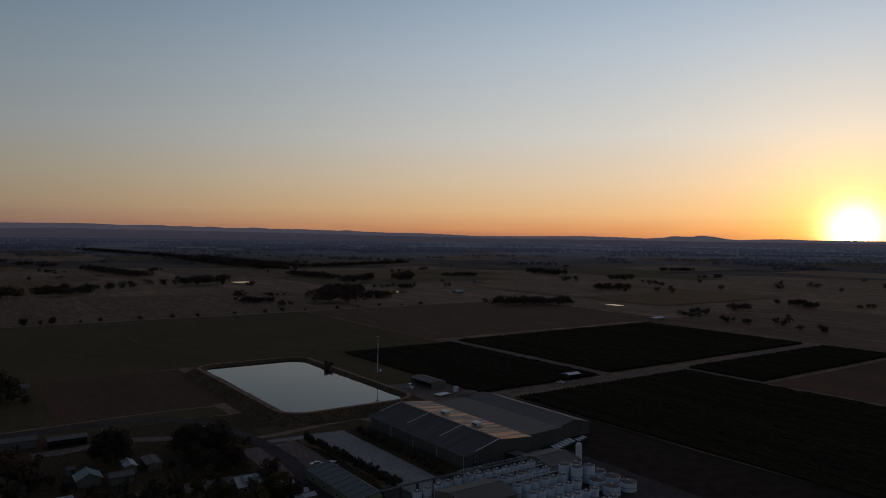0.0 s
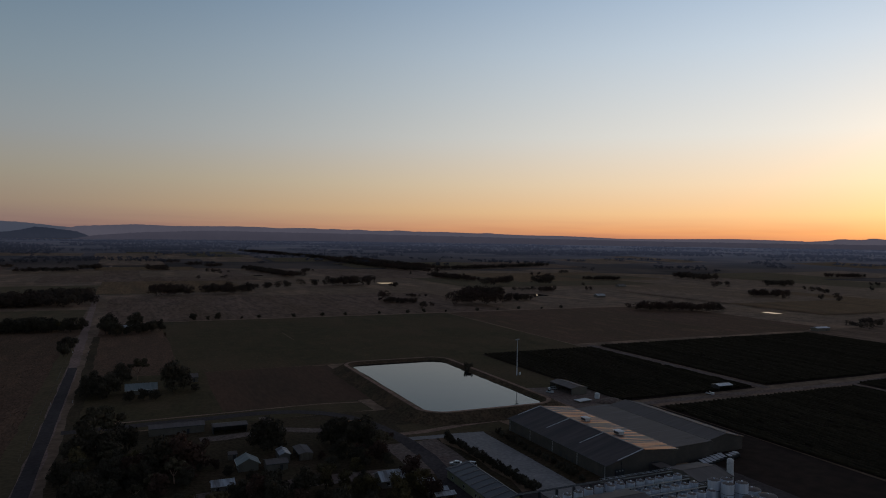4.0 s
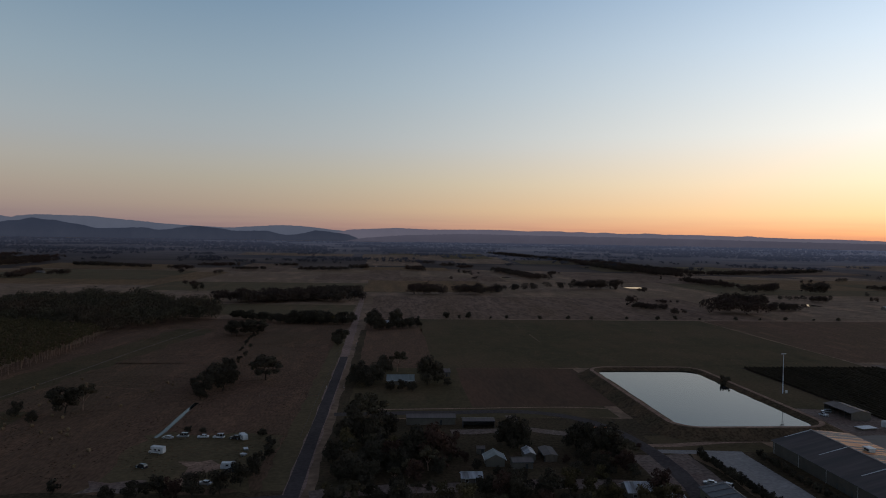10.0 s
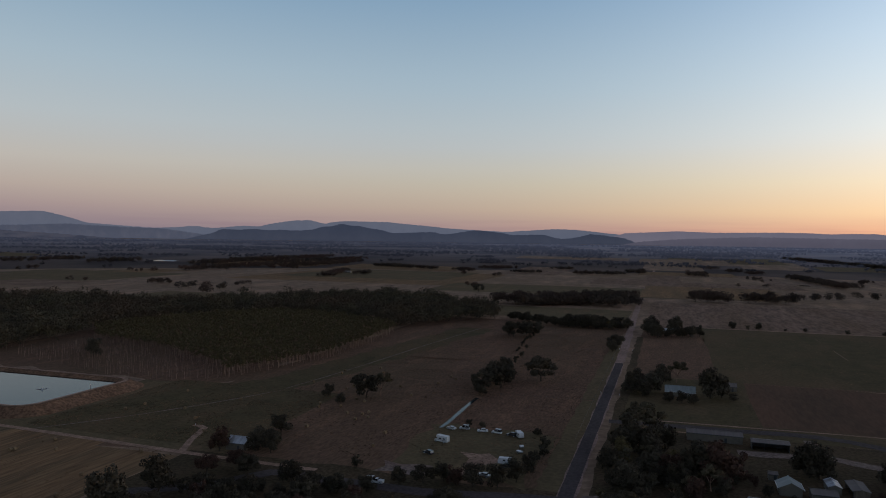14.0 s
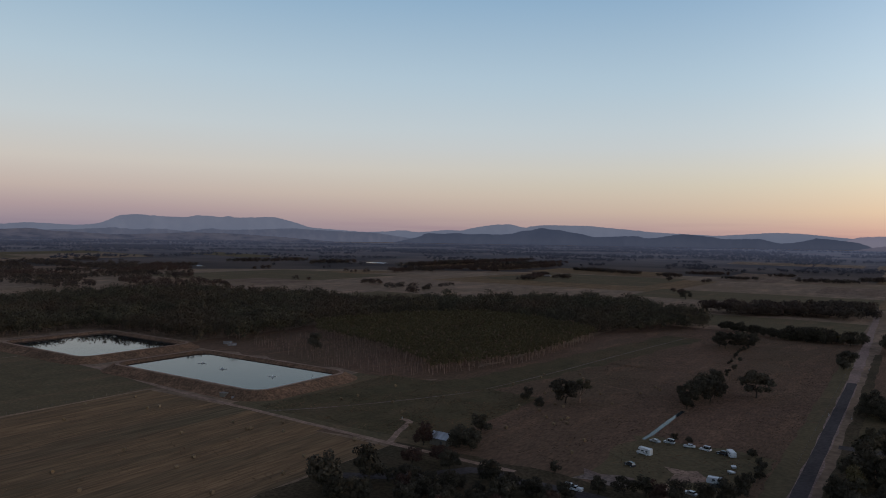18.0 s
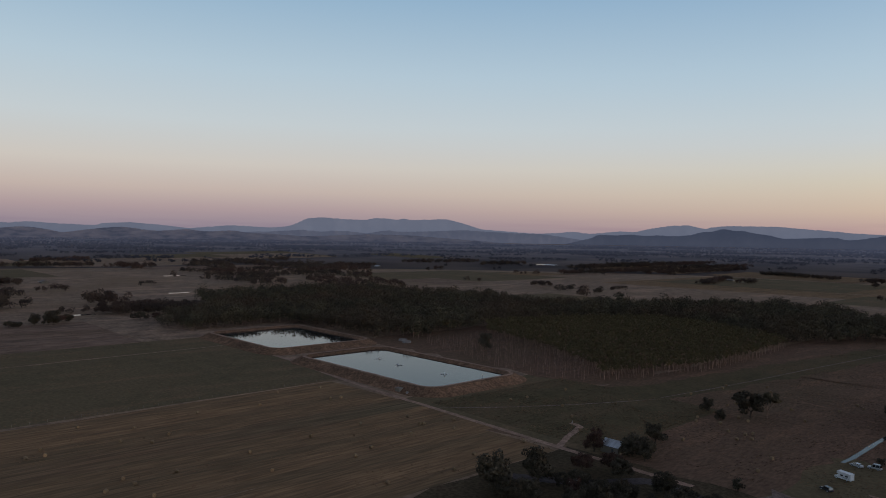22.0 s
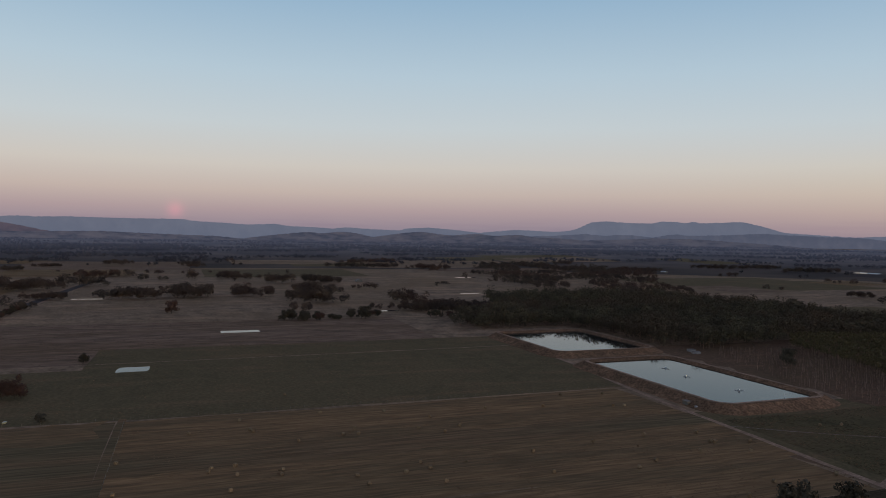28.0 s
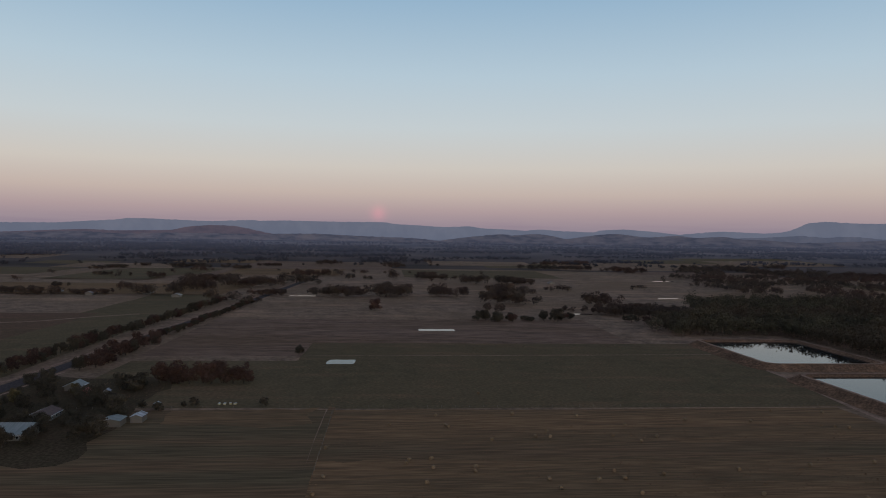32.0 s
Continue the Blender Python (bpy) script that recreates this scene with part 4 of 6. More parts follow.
def limbs(height, fork, spread, seed, radius):
    """A tapered trunk that forks into limbs."""
    rng = random.Random(seed)
    bm = bmesh.new()

    def tube(p, q, r0, r1, n=6):
        p, q = Vector(p), Vector(q)
        turn = (q - p).to_track_quat("Z", "Y")
        rows = []
        for c, r in ((p, r0), (q, r1)):
            rows.append([bm.verts.new(c + turn @ Vector((r * math.cos(2 * math.pi * i / n), r * math.sin(2 * math.pi * i / n), 0))) for i in range(n)])
        for i in range(n):
            bm.faces.new((rows[0][i], rows[0][(i + 1) % n], rows[1][(i + 1) % n], rows[1][i]))
    lean = (rng.uniform(-0.4, 0.4), rng.uniform(-0.4, 0.4), fork)
    tube((0, 0, -0.3), (lean[0] * 0.5, lean[1] * 0.5, fork * 0.5), radius, radius * 0.8)
    tube((lean[0] * 0.5, lean[1] * 0.5, fork * 0.5), lean, radius * 0.8, radius * 0.65)
    tips = []
    for k in range(5):
        a = 2 * math.pi * (k + rng.uniform(-0.3, 0.3)) / 5
        tip = (lean[0] + spread * 0.55 * math.cos(a), lean[1] + spread * 0.55 * math.sin(a), fork + (height - fork) * rng.uniform(0.35, 0.7))
        tube(lean, tip, radius * 0.5, radius * 0.15, 5)
        tips.append(tip)
    return bm, tips


KINDS = {
    # height, fork, spread, leaf count, leaf size, leaves, bark, name, label
    "gum": (14, 4.0, 7.0, 2000, 0.52, M_LEAF, M_PALE_BARK, "eucalyptus_tree", "spreading grey-green gum tree with open crown", "tree"),
    "spread": (12, 2.2, 8.0, 2600, 0.52, M_LEAF_DARK, M_BARK, "paddock_tree", "broad dark paddock tree with spreading crown", "tree"),
    "redspread": (10, 2.0, 6.8, 2200, 0.48, M_LEAF_RED, M_BARK, "paddock_tree", "broad rusty paddock tree with spreading crown", "tree"),
    "dark": (11, 1.6, 5.6, 2200, 0.5, M_LEAF_DARK, M_BARK, "evergreen_tree", "dense dark evergreen tree with rounded crown", "tree"),
    "olive": (10, 1.8, 4.6, 1600, 0.48, M_LEAF_OLIVE, M_BARK, "garden_tree", "olive-green garden tree turning yellow", "tree"),
    "red": (9, 1.5, 4.2, 1600, 0.45, M_LEAF_RED, M_BARK, "autumn_tree", "autumn tree with rust-red leaves", "tree"),
    "bush": (4, 0.5, 2.3, 380, 0.45, M_LEAF_DARK, M_BARK, "bush", "low dark bush on grass", "bush"),
    "redbush": (4, 0.5, 2.2, 380, 0.45, M_LEAF_RED, M_BARK, "bush", "low reddish bush on grass", "bush"),
}
PLANTED = {}
tree_rng = random.Random(21)


def make_tree(kind, seed, x, y, s, turn):
    height, fork, spread, count, size, leaves, bark, name, label, cat = KINDS[kind]
    t = thing(name, x, y, gz(x, y), turn, label, cat)
    t.scale = (s, s, s)
    rng = random.Random(seed * 7 + len(kind))
    bm, tips = limbs(height, fork, spread, seed, 0.028 * height + 0.05)
    part("trunk", bm, bark, t)
    lumps = []
    if kind == "gum":
        for tip in tips:
            lumps.append(((tip[0] * 1.1, tip[1] * 1.1, tip[2] + 0.8), (rng.uniform(1.6, 2.6), rng.uniform(1.6, 2.6), rng.uniform(1.0, 1.7))))
        for k in range(5):
            a, q = rng.uniform(0, 6.28), rng.uniform(0, 0.6)
            lumps.append(((spread * q * math.cos(a), spread * q * math.sin(a), height * rng.uniform(0.68, 0.92)), (rng.uniform(1.5, 2.4), rng.uniform(1.5, 2.4), rng.uniform(0.9, 1.6))))
    elif "spread" in kind:
        for k in range(17):
            a, q = 2.4 * k + rng.uniform(-0.5, 0.5), rng.uniform(0.15, 0.95) ** 0.7
            zz = (0.86 - 0.34 * q * q + rng.uniform(-0.1, 0.04)) if k < 12 else rng.uniform(0.3, 0.5)
            if k >= 12:
                q = rng.uniform(0.45, 0.8)
            lumps.append(((spread * q * math.cos(a) * 0.8, spread * q * math.sin(a) * 0.8, height * zz), (spread * rng.uniform(0.2, 0.36), spread * rng.uniform(0.2, 0.36), height * rng.uniform(0.09, 0.16))))
    else:
        lumps.append(((0, 0, height * 0.48), (spread * 0.55, spread * 0.55, height * 0.38)))
        for k in range(12):
            a, q = 2.4 * k + rng.uniform(-0.4, 0.4), rng.uniform(0.35, 0.85)
            zz = rng.uniform(0.22, 0.88)
            lumps.append(((spread * q * math.cos(a) * (1.2 - 0.6 * zz), spread * q * math.sin(a) * (1.2 - 0.6 * zz), height * zz), (spread * rng.uniform(0.3, 0.5),) * 2 + (height * rng.uniform(0.13, 0.22),)))
    v, f = leaf_cloud(lumps, count, size, seed + 11)
    part("crown", raw_mesh("crown", v, f, leaves), None, t)
    return t


def plant(kind, x, y, height, seed=None):
    """One tree of a kind with that height in metres."""
    var = tree_rng.randrange(4) if seed is None else seed
    s = height / KINDS[kind][0]
    turn = tree_rng.uniform(0, 360)
    if (kind, var) in PLANTED:
        proto = PLANTED[(kind, var)]
        wx, wy = s * tree_rng.uniform(0.9, 1.12) / proto.scale.x, s * tree_rng.uniform(0.9, 1.12) / proto.scale.x
        m = pose(x, y, gz(x, y), 0, 0, turn) @ Matrix.Diagonal((wx, wy, s / proto.scale.x, 1))
        return copy_thing(proto, m)
    t = PLANTED[(kind, var)] = make_tree(kind, var + 1, x, y, s, turn)
    return t


FAR_ROWS = []


def tree_row(x0, y0, x1, y1, height, kinds, gap=0.75, wander=2.5):
    d = math.dist((x0, y0), (x1, y1))
    n = max(1, round(d / (height * gap)))
    far = math.hypot((x0 + x1) / 2, (y0 + y1) / 2) > 780
    n = round(n * 1.5) if far else n
    if far:
        wander, height = wander * 2.5, min(height, 20) * (0.8 if math.hypot(x0 + x1, y0 + y1) > 2800 else 1.0)
    for k in range(n + (n if far and n > 5 else 0)):
        t = (k + 0.5) / n if k < n else tree_rng.uniform(0.1, 0.9)
        if far:
            FAR_ROWS.append((x0 + (x1 - x0) * t + tree_rng.uniform(-wander, wander), y0 + (y1 - y0) * t + tree_rng.uniform(-wander, wander), height * tree_rng.uniform(0.75, 1.1)))
            continue
        plant(tree_rng.choice(kinds), x0 + (x1 - x0) * t + tree_rng.uniform(-wander, wander), y0 + (y1 - y0) * t + tree_rng.uniform(-wander, wander), height * tree_rng.uniform(0.75, 1.1))


def inside(x, y, poly):
    hit = False
    for (ax, ay), (bx, by) in zip(poly, poly[1:] + poly[:1]):
        if (ay > y) != (by > y) and x < ax + (y - ay) / (by - ay) * (bx - ax):
            hit = not hit
    return hit


def woods(name, spots, leaves, label, quads=26, leaf=1.5, seed=1, slim=0.36, low=0.25, category="woodland", lumps=6):
    """Many far trees joined: (x, y, height) spots, each a crown of rounded lumps skinned with leaf sprays."""
    rs = np.random.RandomState(seed)
    p = np.array(spots, float)
    n = len(p)
    z0 = np.array([gz(a, b) for a, b in p[:, :2]])
    hgt = p[:, 2][:, None]
    hub = rs.normal(size=(n, lumps, 3))
    hub *= (rs.uniform(0.25, 0.62, (n, lumps)) / np.linalg.norm(hub, axis=2))[:, :, None]
    fat = rs.uniform(0.34, 0.56, (n, lumps))
    pick = rs.randint(0, lumps, (n, quads))
    d = rs.normal(size=(n, quads, 3))
    d /= np.linalg.norm(d, axis=2)[:, :, None]
    d[:, :, 2] = np.where(rs.uniform(size=(n, quads)) < 0.5, np.abs(d[:, :, 2]), d[:, :, 2])
    k = rs.uniform(0.7, 1.08, (n, quads)) * np.take_along_axis(fat, pick, 1)
    c = np.take_along_axis(hub, pick[:, :, None], 1) + d * k[:, :, None]
    mid = (1 + low) / 2
    wide = slim * rs.uniform(0.8, 1.25, (n, 1))
    cen = np.empty((n, quads, 3))
    cen[:, :, 0] = p[:, 0][:, None] + c[:, :, 0] * hgt * wide
    cen[:, :, 1] = p[:, 1][:, None] + c[:, :, 1] * hgt * wide
    cen[:, :, 2] = z0[:, None] + hgt * (mid + c[:, :, 2] * (1 - low) / 2)
    out = d + rs.normal(size=d.shape) * 0.4
    u = np.cross(out, rs.normal(size=d.shape))
    u /= np.linalg.norm(u, axis=2)[:, :, None]
    v = np.cross(u, out)
    v /= np.linalg.norm(v, axis=2)[:, :, None]
    s = (leaf * rs.uniform(0.6, 1.3, (n, quads)) * (hgt / 12.0) ** 0.7)[:, :, None]
    q = np.stack([cen - u * s, cen - v * s * 0.7, cen + u * s, cen + v * s * 0.7], 2).reshape(-1, 3)
    me = raw_mesh(name, q.tolist(), np.arange(len(q)).reshape(-1, 4).tolist(), leaves)
    return tagged(new(name, me), label, category, kind="stuff")


def stems(name, spots, material, label, share=0.75, r=0.16):
    verts, faces = [], []
    for x, y, h in spots:
        o = len(verts)
        z = gz(x, y)
        for zz, rr in ((z - 0.2, r), (z + h * share, r * 0.5)):
            verts += [(x - rr, y, zz), (x, y - rr, zz), (x + rr, y, zz), (x, y + rr, zz)]
        for i in range(4):
            faces.append((o + i, o + (i + 1) % 4, o + 4 + (i + 1) % 4, o + 4 + i))
    return tagged(new(name, raw_mesh(name, verts, faces, material)), label, "tree trunks", kind="stuff")


def scatter(poly, gap, seed, jitter=0.5, hmin=8, hmax=12, grid=True):
    rng = random.Random(seed)
    xs, ys = [q[0] for q in poly], [q[1] for q in poly]
    out = []
    y = min(ys)
    while y < max(ys):
        x = min(xs)
        while x < max(xs):
            px, py = x + rng.uniform(-jitter, jitter) * gap, y + rng.uniform(-jitter, jitter) * gap
            if inside(px, py, poly):
                out.append((px, py, rng.uniform(hmin, hmax)))
            x += gap
        y += gap
    return out


# the planted eucalyptus block behind the ponds
PLANTATION = [(-423, 441), (-337, 415), (-262, 375), (-246, 356), (-233, 402), (-221, 434), (-222, 508), (-230, 592), (-316, 650), (-390, 665), (-445, 588), (-468, 487)]
THIN = [(-428, 374), (-331, 343), (-272, 337), (-246, 356), (-262, 375), (-337, 415), (-423, 441)]
TALL = [(-640, 236), (-600, 258), (-612, 364), (-470, 367), (-440, 388), (-450, 440), (-470, 490), (-445, 592), (-390, 668), (-316, 652), (-232, 598), (-206, 660), (-165, 715),
        (-200, 800), (-300, 880), (-385, 872), (-456, 783), (-549, 672), (-658, 686), (-840, 640), (-885, 485), (-850, 366), (-720, 330), (-690, 270)]
block = scatter(PLANTATION, 4.0, 3, 0.35, 8.0, 10.5)
woods("plantation", block, M_LEAF_OLIVE, "olive-green planted eucalyptus block with even canopy", 50, 0.6, 5, 0.27, 0.5, lumps=3)
stems("plantation_trunks", block, M_PALE_BARK, "pale slim trunks of the planted block")
thin = scatter(THIN, 4.6, 9, 0.4, 5, 9)
woods("thin_plantation", thin, M_TWIG, "thin rusty young trees by the pond", 22, 0.34, 6, 0.24, 0.3)
stems("thin_trunks", thin, M_PALE_BARK, "pale slim trunks among thin young trees")
tall = [(x, y, h * (1.0 + 0.5 * noise.noise((x * 0.03, y * 0.03, 0)))) for x, y, h in scatter(TALL, 9.5, 4, 0.5, 12, 20)]
tall += [(-612 + 4.4 * k + tree_rng.uniform(-2, 2), 358 + tree_rng.uniform(-3, 6), tree_rng.uniform(13, 20)) for k in range(33)]
tall += [(-602 + tree_rng.uniform(-7, 2) - k * 0.4, 258 + 4.6 * k, tree_rng.uniform(12, 19)) for k in range(21)]
woods("gum_forest", tall, M_FOREST, "dark gum forest behind the plantation", 280, 0.56, 7, 0.55, 0.05, lumps=8)
stems("forest_trunks", [s for s in tall if s[0] > -650 and s[1] < 400], M_PALE_BARK, "pale trunks along the forest edge", 0.6, 0.25)

# trees that stand alone or in small groups, left of the road
for kind, x, y, h in (("spread", -71, 418, 16), ("dark", -95, 367, 9), ("spread", -97, 380, 12), ("spread", -89, 390, 14), ("dark", -97, 398, 13), ("spread", -90, 404, 11),
                      ("dark", -96, 414, 11), ("dark", -94, 426, 11), ("dark", -97, 440, 9), ("spread", -112, 600, 14), ("spread", -125, 596, 15), ("dark", -131, 604, 12), ("spread", -118, 616, 13),
                      ("dark", -111, 640, 9), ("spread", -37, 555, 13), ("dark", -39, 546, 9), ("dark", -170, 337, 7), ("dark", -157, 325, 6), ("spread", -150, 341, 14), ("gum", -144, 346, 13)):
    plant(kind, x, y, h)
for k in range(26):
    cy = 444 + 9.5 * k
    plant("bush", -98 - max(0, cy - 466) * 0.105 + tree_rng.uniform(-3, 3), cy, tree_rng.uniform(1.6, 3.6))
# the dark garden between lane and drive
for kind, x, y, h in (("dark", -161, 172, 14), ("dark", -157, 190, 13), ("dark", -154, 171, 9), ("dark", -166, 180, 9), ("dark", -149, 176, 7), ("redspread", -154, 212, 7.5), ("redspread", -146, 220, 8),
                      ("spread", -140, 216, 8), ("red", -166, 236, 9), ("dark", -153, 243, 10), ("dark", -149, 247, 9), ("spread", -146, 241, 8), ("dark", -157, 267, 8.5), ("dark", -138, 193, 4),
                      ("dark", -132, 200, 5), ("dark", -127, 203, 5), ("dark", -122, 215, 9), ("dark", -114, 203, 5.5), ("dark", -119, 201, 5)):
    plant(kind, x, y, h)
for kind, x, y, h in (("dark", -109, 205, 6), ("dark", -103, 212, 6), ("dark", -98, 210, 6), ("dark", -94, 215, 6), ("dark", -87, 226, 6), ("spread", -79, 229, 7), ("dark", -73, 233, 7), ("red", -68, 231, 7),
                      ("dark", -62, 231, 8), ("dark", -54, 234, 8), ("dark", -49, 241, 8), ("dark", -47, 252, 7), ("dark", -47, 264, 5), ("bush", -45, 273, 4), ("bush", -46, 284, 4), ("bush", -48, 292, 3),
                      ("bush", -84, 306, 3), ("bush", -78, 306, 3), ("bush", -108, 237, 4), ("bush", -52, 301, 4)):
    plant(kind, x, y, h)
lower = random.Random(19)
for k in range(46):
    plant(lower.choice(("dark", "dark", "red", "spread")), lower.uniform(-150, -46), lower.uniform(168, 212), lower.uniform(4.5, 8.0))
tree_row(-160, 732, -88, 682, 8.5, ["dark"], 0.42)
tree_row(-96, 684, -34, 680, 13, ["dark"], 0.38)
tree_row(-90, 694, -50, 692, 11, ["dark"], 0.5)
plant("olive", -53, 690, 8)
tree_row(-228, 905, -36, 925, 17, ["spread", "gum", "spread"], 0.42, 7)
plant("spread", -280, 1063, 15)
tree_row(-182, 868, -33, 1011, 17, ["gum", "dark"], 0.42, 6)
tree_row(-190, 890, -40, 1020, 17, ["gum", "dark"], 0.5, 6)
tree_row(-16, 660, -4, 640, 13, ["dark"], 0.4)
tree_row(0, 650, 27, 664, 10, ["dark"], 0.4)
plant("dark", 8, 690, 15)
plant("dark", -14, 690, 16)
# right of the road: farmhouse trees and gardens
for kind, x, y, h in (("dark", -18, 404, 12), ("dark", -12, 398, 11), ("dark", -8, 410, 13), ("dark", -16, 418, 12), ("gum", 6, 444, 13), ("dark", -2, 436, 12),
                      ("dark", 23, 405, 17), ("dark", 29, 410, 12), ("dark", 14, 388, 6), ("dark", 8, 389, 6), ("dark", 2, 388, 6), ("bush", 34, 402, 4)):
    plant(kind, x, y, h)
for kind, x, y, h in (("gum", -10, 300, 18), ("dark", -14, 290, 15), ("dark", -6, 287, 14), ("dark", -2, 296, 14), ("gum", -6, 318, 15), ("red", 18, 266, 14), ("dark", 11, 270, 13),
                      ("red", 24, 270, 10), ("dark", 50, 285, 14), ("dark", 53, 281, 12), ("dark", 77, 281, 12), ("dark", 82, 276, 12), ("dark", 87, 270, 13), ("red", 88, 284, 8), ("redbush", 103, 281, 2.2)):
    plant(kind, x, y, h)
garden = random.Random(77)
HOUSES_AT = [(41, 262, 9), (57, 269, 8), (29, 243, 6), (83, 226, 7)]
planted = []
while len(planted) < 94:
    gx, gy = garden.uniform(-20, 98), garden.uniform(205, 282)
    if gy > 268 and 25 < gx < 100 or min(math.dist((gx, gy), q) for q in planted or [(999, 999)]) < 4.4 or any(math.dist((gx, gy), (a, b)) < c for a, b, c in HOUSES_AT):
        continue
    if abs(gy - 238) < 5 or (34 < gx < 64 and 246 < gy < 262 and garden.random() < 0.75) or gx > 92 and gy > 225:
        continue
    near_house = 20 < gx < 74 and gy > 240
    if near_house and garden.random() < 0.6:
        continue
    planted.append((gx, gy))
    plant(garden.choice(["dark", "dark", "dark", "olive", "red", "gum"]), gx, gy, garden.uniform(3.0, 5.0) if near_house else garden.uniform(4.5, 9.5))

# rows and clumps of trees across the paddocks: both ends and the height
ROWS_NEAR_ROAD = [(25, 1036, 84, 1046, 18), (97, 1048, 166, 1060, 17), (182, 1106, 205, 1110, 15), (216, 1123, 230, 1126, 16), (272, 1169, 290, 1172, 15), (316, 1177, 397, 1192, 18), (406, 1122, 420, 1124, 11),
    (304, 1414, 332, 1420, 26), (265, 1792, 310, 1433, 16), (380, 1663, 401, 1668, 11), (301, 891, 312, 893, 16), (305, 871, 337, 842, 8), (371, 938, 382, 940, 5), (322, 792, 335, 794, 9),
    (375, 810, 445, 801, 23), (421, 886, 490, 881, 24), (467, 839, 511, 845, 11), (607, 1426, 625, 1233, 15), (564, 1094, 593, 1099, 18)]
ROWS_NEAR_ROAD_MORE = [(625, 1160, 656, 1165, 17), (570, 983, 579, 985, 10), (689, 1126, 728, 1132, 19), (603, 972, 627, 975, 10)]
ROWS_PLAIN_ROAD = [(579, 2192, 674, 1555, 21), (652, 2262, 739, 1704, 20), (739, 1704, 906, 1734, 15), (404, 2814, 634, 2200, 18), (143, 1990, 175, 1998, 16), (183, 1913, 231, 1925, 14), (108, 2100, 134, 2106, 19),
    (830, 1721, 1172, 1825, 15), (42, 1786, 93, 1801, 17)]
ROWS_PLAIN_WOODS = [(-678, 1312, -737, 1556, 13), (-654, 1416, -624, 1424, 15), (-790, 1820, -708, 1850, 13), (-759, 1831, -572, 1749, 14), (-509, 1679, -460, 1694, 17), (-491, 1865, -394, 1897, 14), (-365, 1723, -300, 1743, 10),
    (-293, 1928, -249, 1942, 12), (-219, 1709, -98, 1744, 14), (-101, 1804, -44, 1821, 19), (-946, 1545, -889, 1958, 21), (-1078, 1761, -948, 2124, 18), (-320, 1145, -302, 1148, 12)]
ROWS_SUNSET = [(1156, 1268, 1147, 1145, 21), (997, 995, 1019, 986, 26), (1116, 985, 1163, 966, 17), (888, 808, 934, 787, 13), (563, 690, 656, 644, 12), (886, 1242, 958, 1215, 12), (1556, 1198, 1645, 1158, 13),
    (657, 475, 668, 469, 12), (699, 484, 711, 477, 10), (660, 433, 669, 429, 7), (670, 401, 677, 398, 7), (679, 381, 689, 376, 11), (647, 343, 655, 339, 9), (666, 332, 674, 328, 7),
    (898, 466, 912, 458, 8), (912, 499, 934, 488, 9), (953, 422, 963, 417, 8), (783, 495, 802, 484, 10)]
ROWS_DUSK_EAST = [(-2012, -14, -2006, 28, 14), (-1954, 27, -1952, 44, 14), (-2127, 106, -2125, 120, 17), (-1990, 124, -1988, 137, 13), (-1368, 3, -1362, 19, 24), (-993, -12, -978, 22, 20), (-1466, 55, -1452, 100, 18),
    (-1338, 92, -1330, 117, 17), (-1006, 57, -987, 103, 16), (-1252, 131, -1264, 179, 22), (-1303, 198, -1238, 255, 15), (-899, 121, -872, 186, 24), (-1015, 147, -994, 201, 20), (-802, 114, -796, 130, 12)]
ROWS_DUSK_NEAR = [(-718, 87, -712, 101, 11), (-711, 103, -701, 127, 11), (-711, 136, -706, 146, 6), (-717, 156, -708, 176, 13), (-732, 182, -727, 194, 7), (-804, 212, -801, 220, 9), (-798, 226, -795, 235, 7),
    (-1114, 259, -1112, 266, 10), (-1110, 270, -1106, 282, 13), (-1865, 349, -1824, 537, 26), (-2078, 435, -2107, 604, 24), (-1760, 555, -1739, 644, 24), (-885, 250, -871, 286, 18), (-777, 229, -733, 332, 12),
    (-823, 250, -782, 347, 11), (-710, 245, -703, 261, 8)]
ROWS_DUSK_WOODS = [(-1622, 1092, -1591, 1194, 16), (-1594, 1186, -1588, 1202, 25), (-1679, 1378, -1588, 1618, 19), (-1480, 1509, -1421, 1655, 22), (-1048, 1333, -1009, 1707, 26), (-1207, 1580, -1148, 1941, 20), (-1228, 1776, -1083, 2167, 20),
    (-812, 975, -805, 995, 12), (-716, 911, -709, 929, 13), (-625, 842, -615, 866, 21), (-650, 918, -644, 935, 13), (-679, 1005, -674, 1018, 10), (-680, 1329, -673, 1349, 13)]
ROWS_AVENUE_FAR = [(-1645, -667, -1651, -645, 13), (-1726, -675, -1742, -615, 13), (-1823, -630, -1830, -605, 14), (-1432, -576, -1437, -551, 12), (-1404, -517, -1406, -502, 10), (-1360, -450, -1365, -420, 16), (-1764, -530, -1783, -454, 18),
    (-1793, -415, -1799, -389, 16), (-1716, -365, -1725, -327, 17), (-1899, -345, -1915, -281, 12), (-1212, -178, -1220, -122, 26), (-1461, -203, -1479, -101, 26), (-1995, -200, -2010, -138, 26), (-1386, -84, -1388, -68, 12),
    (-1356, -45, -1358, -34, 12), (-1890, -10, -1900, 35, 14), (-1458, 4, -1460, 16, 16), (-1408, 54, -1418, 110, 15)]
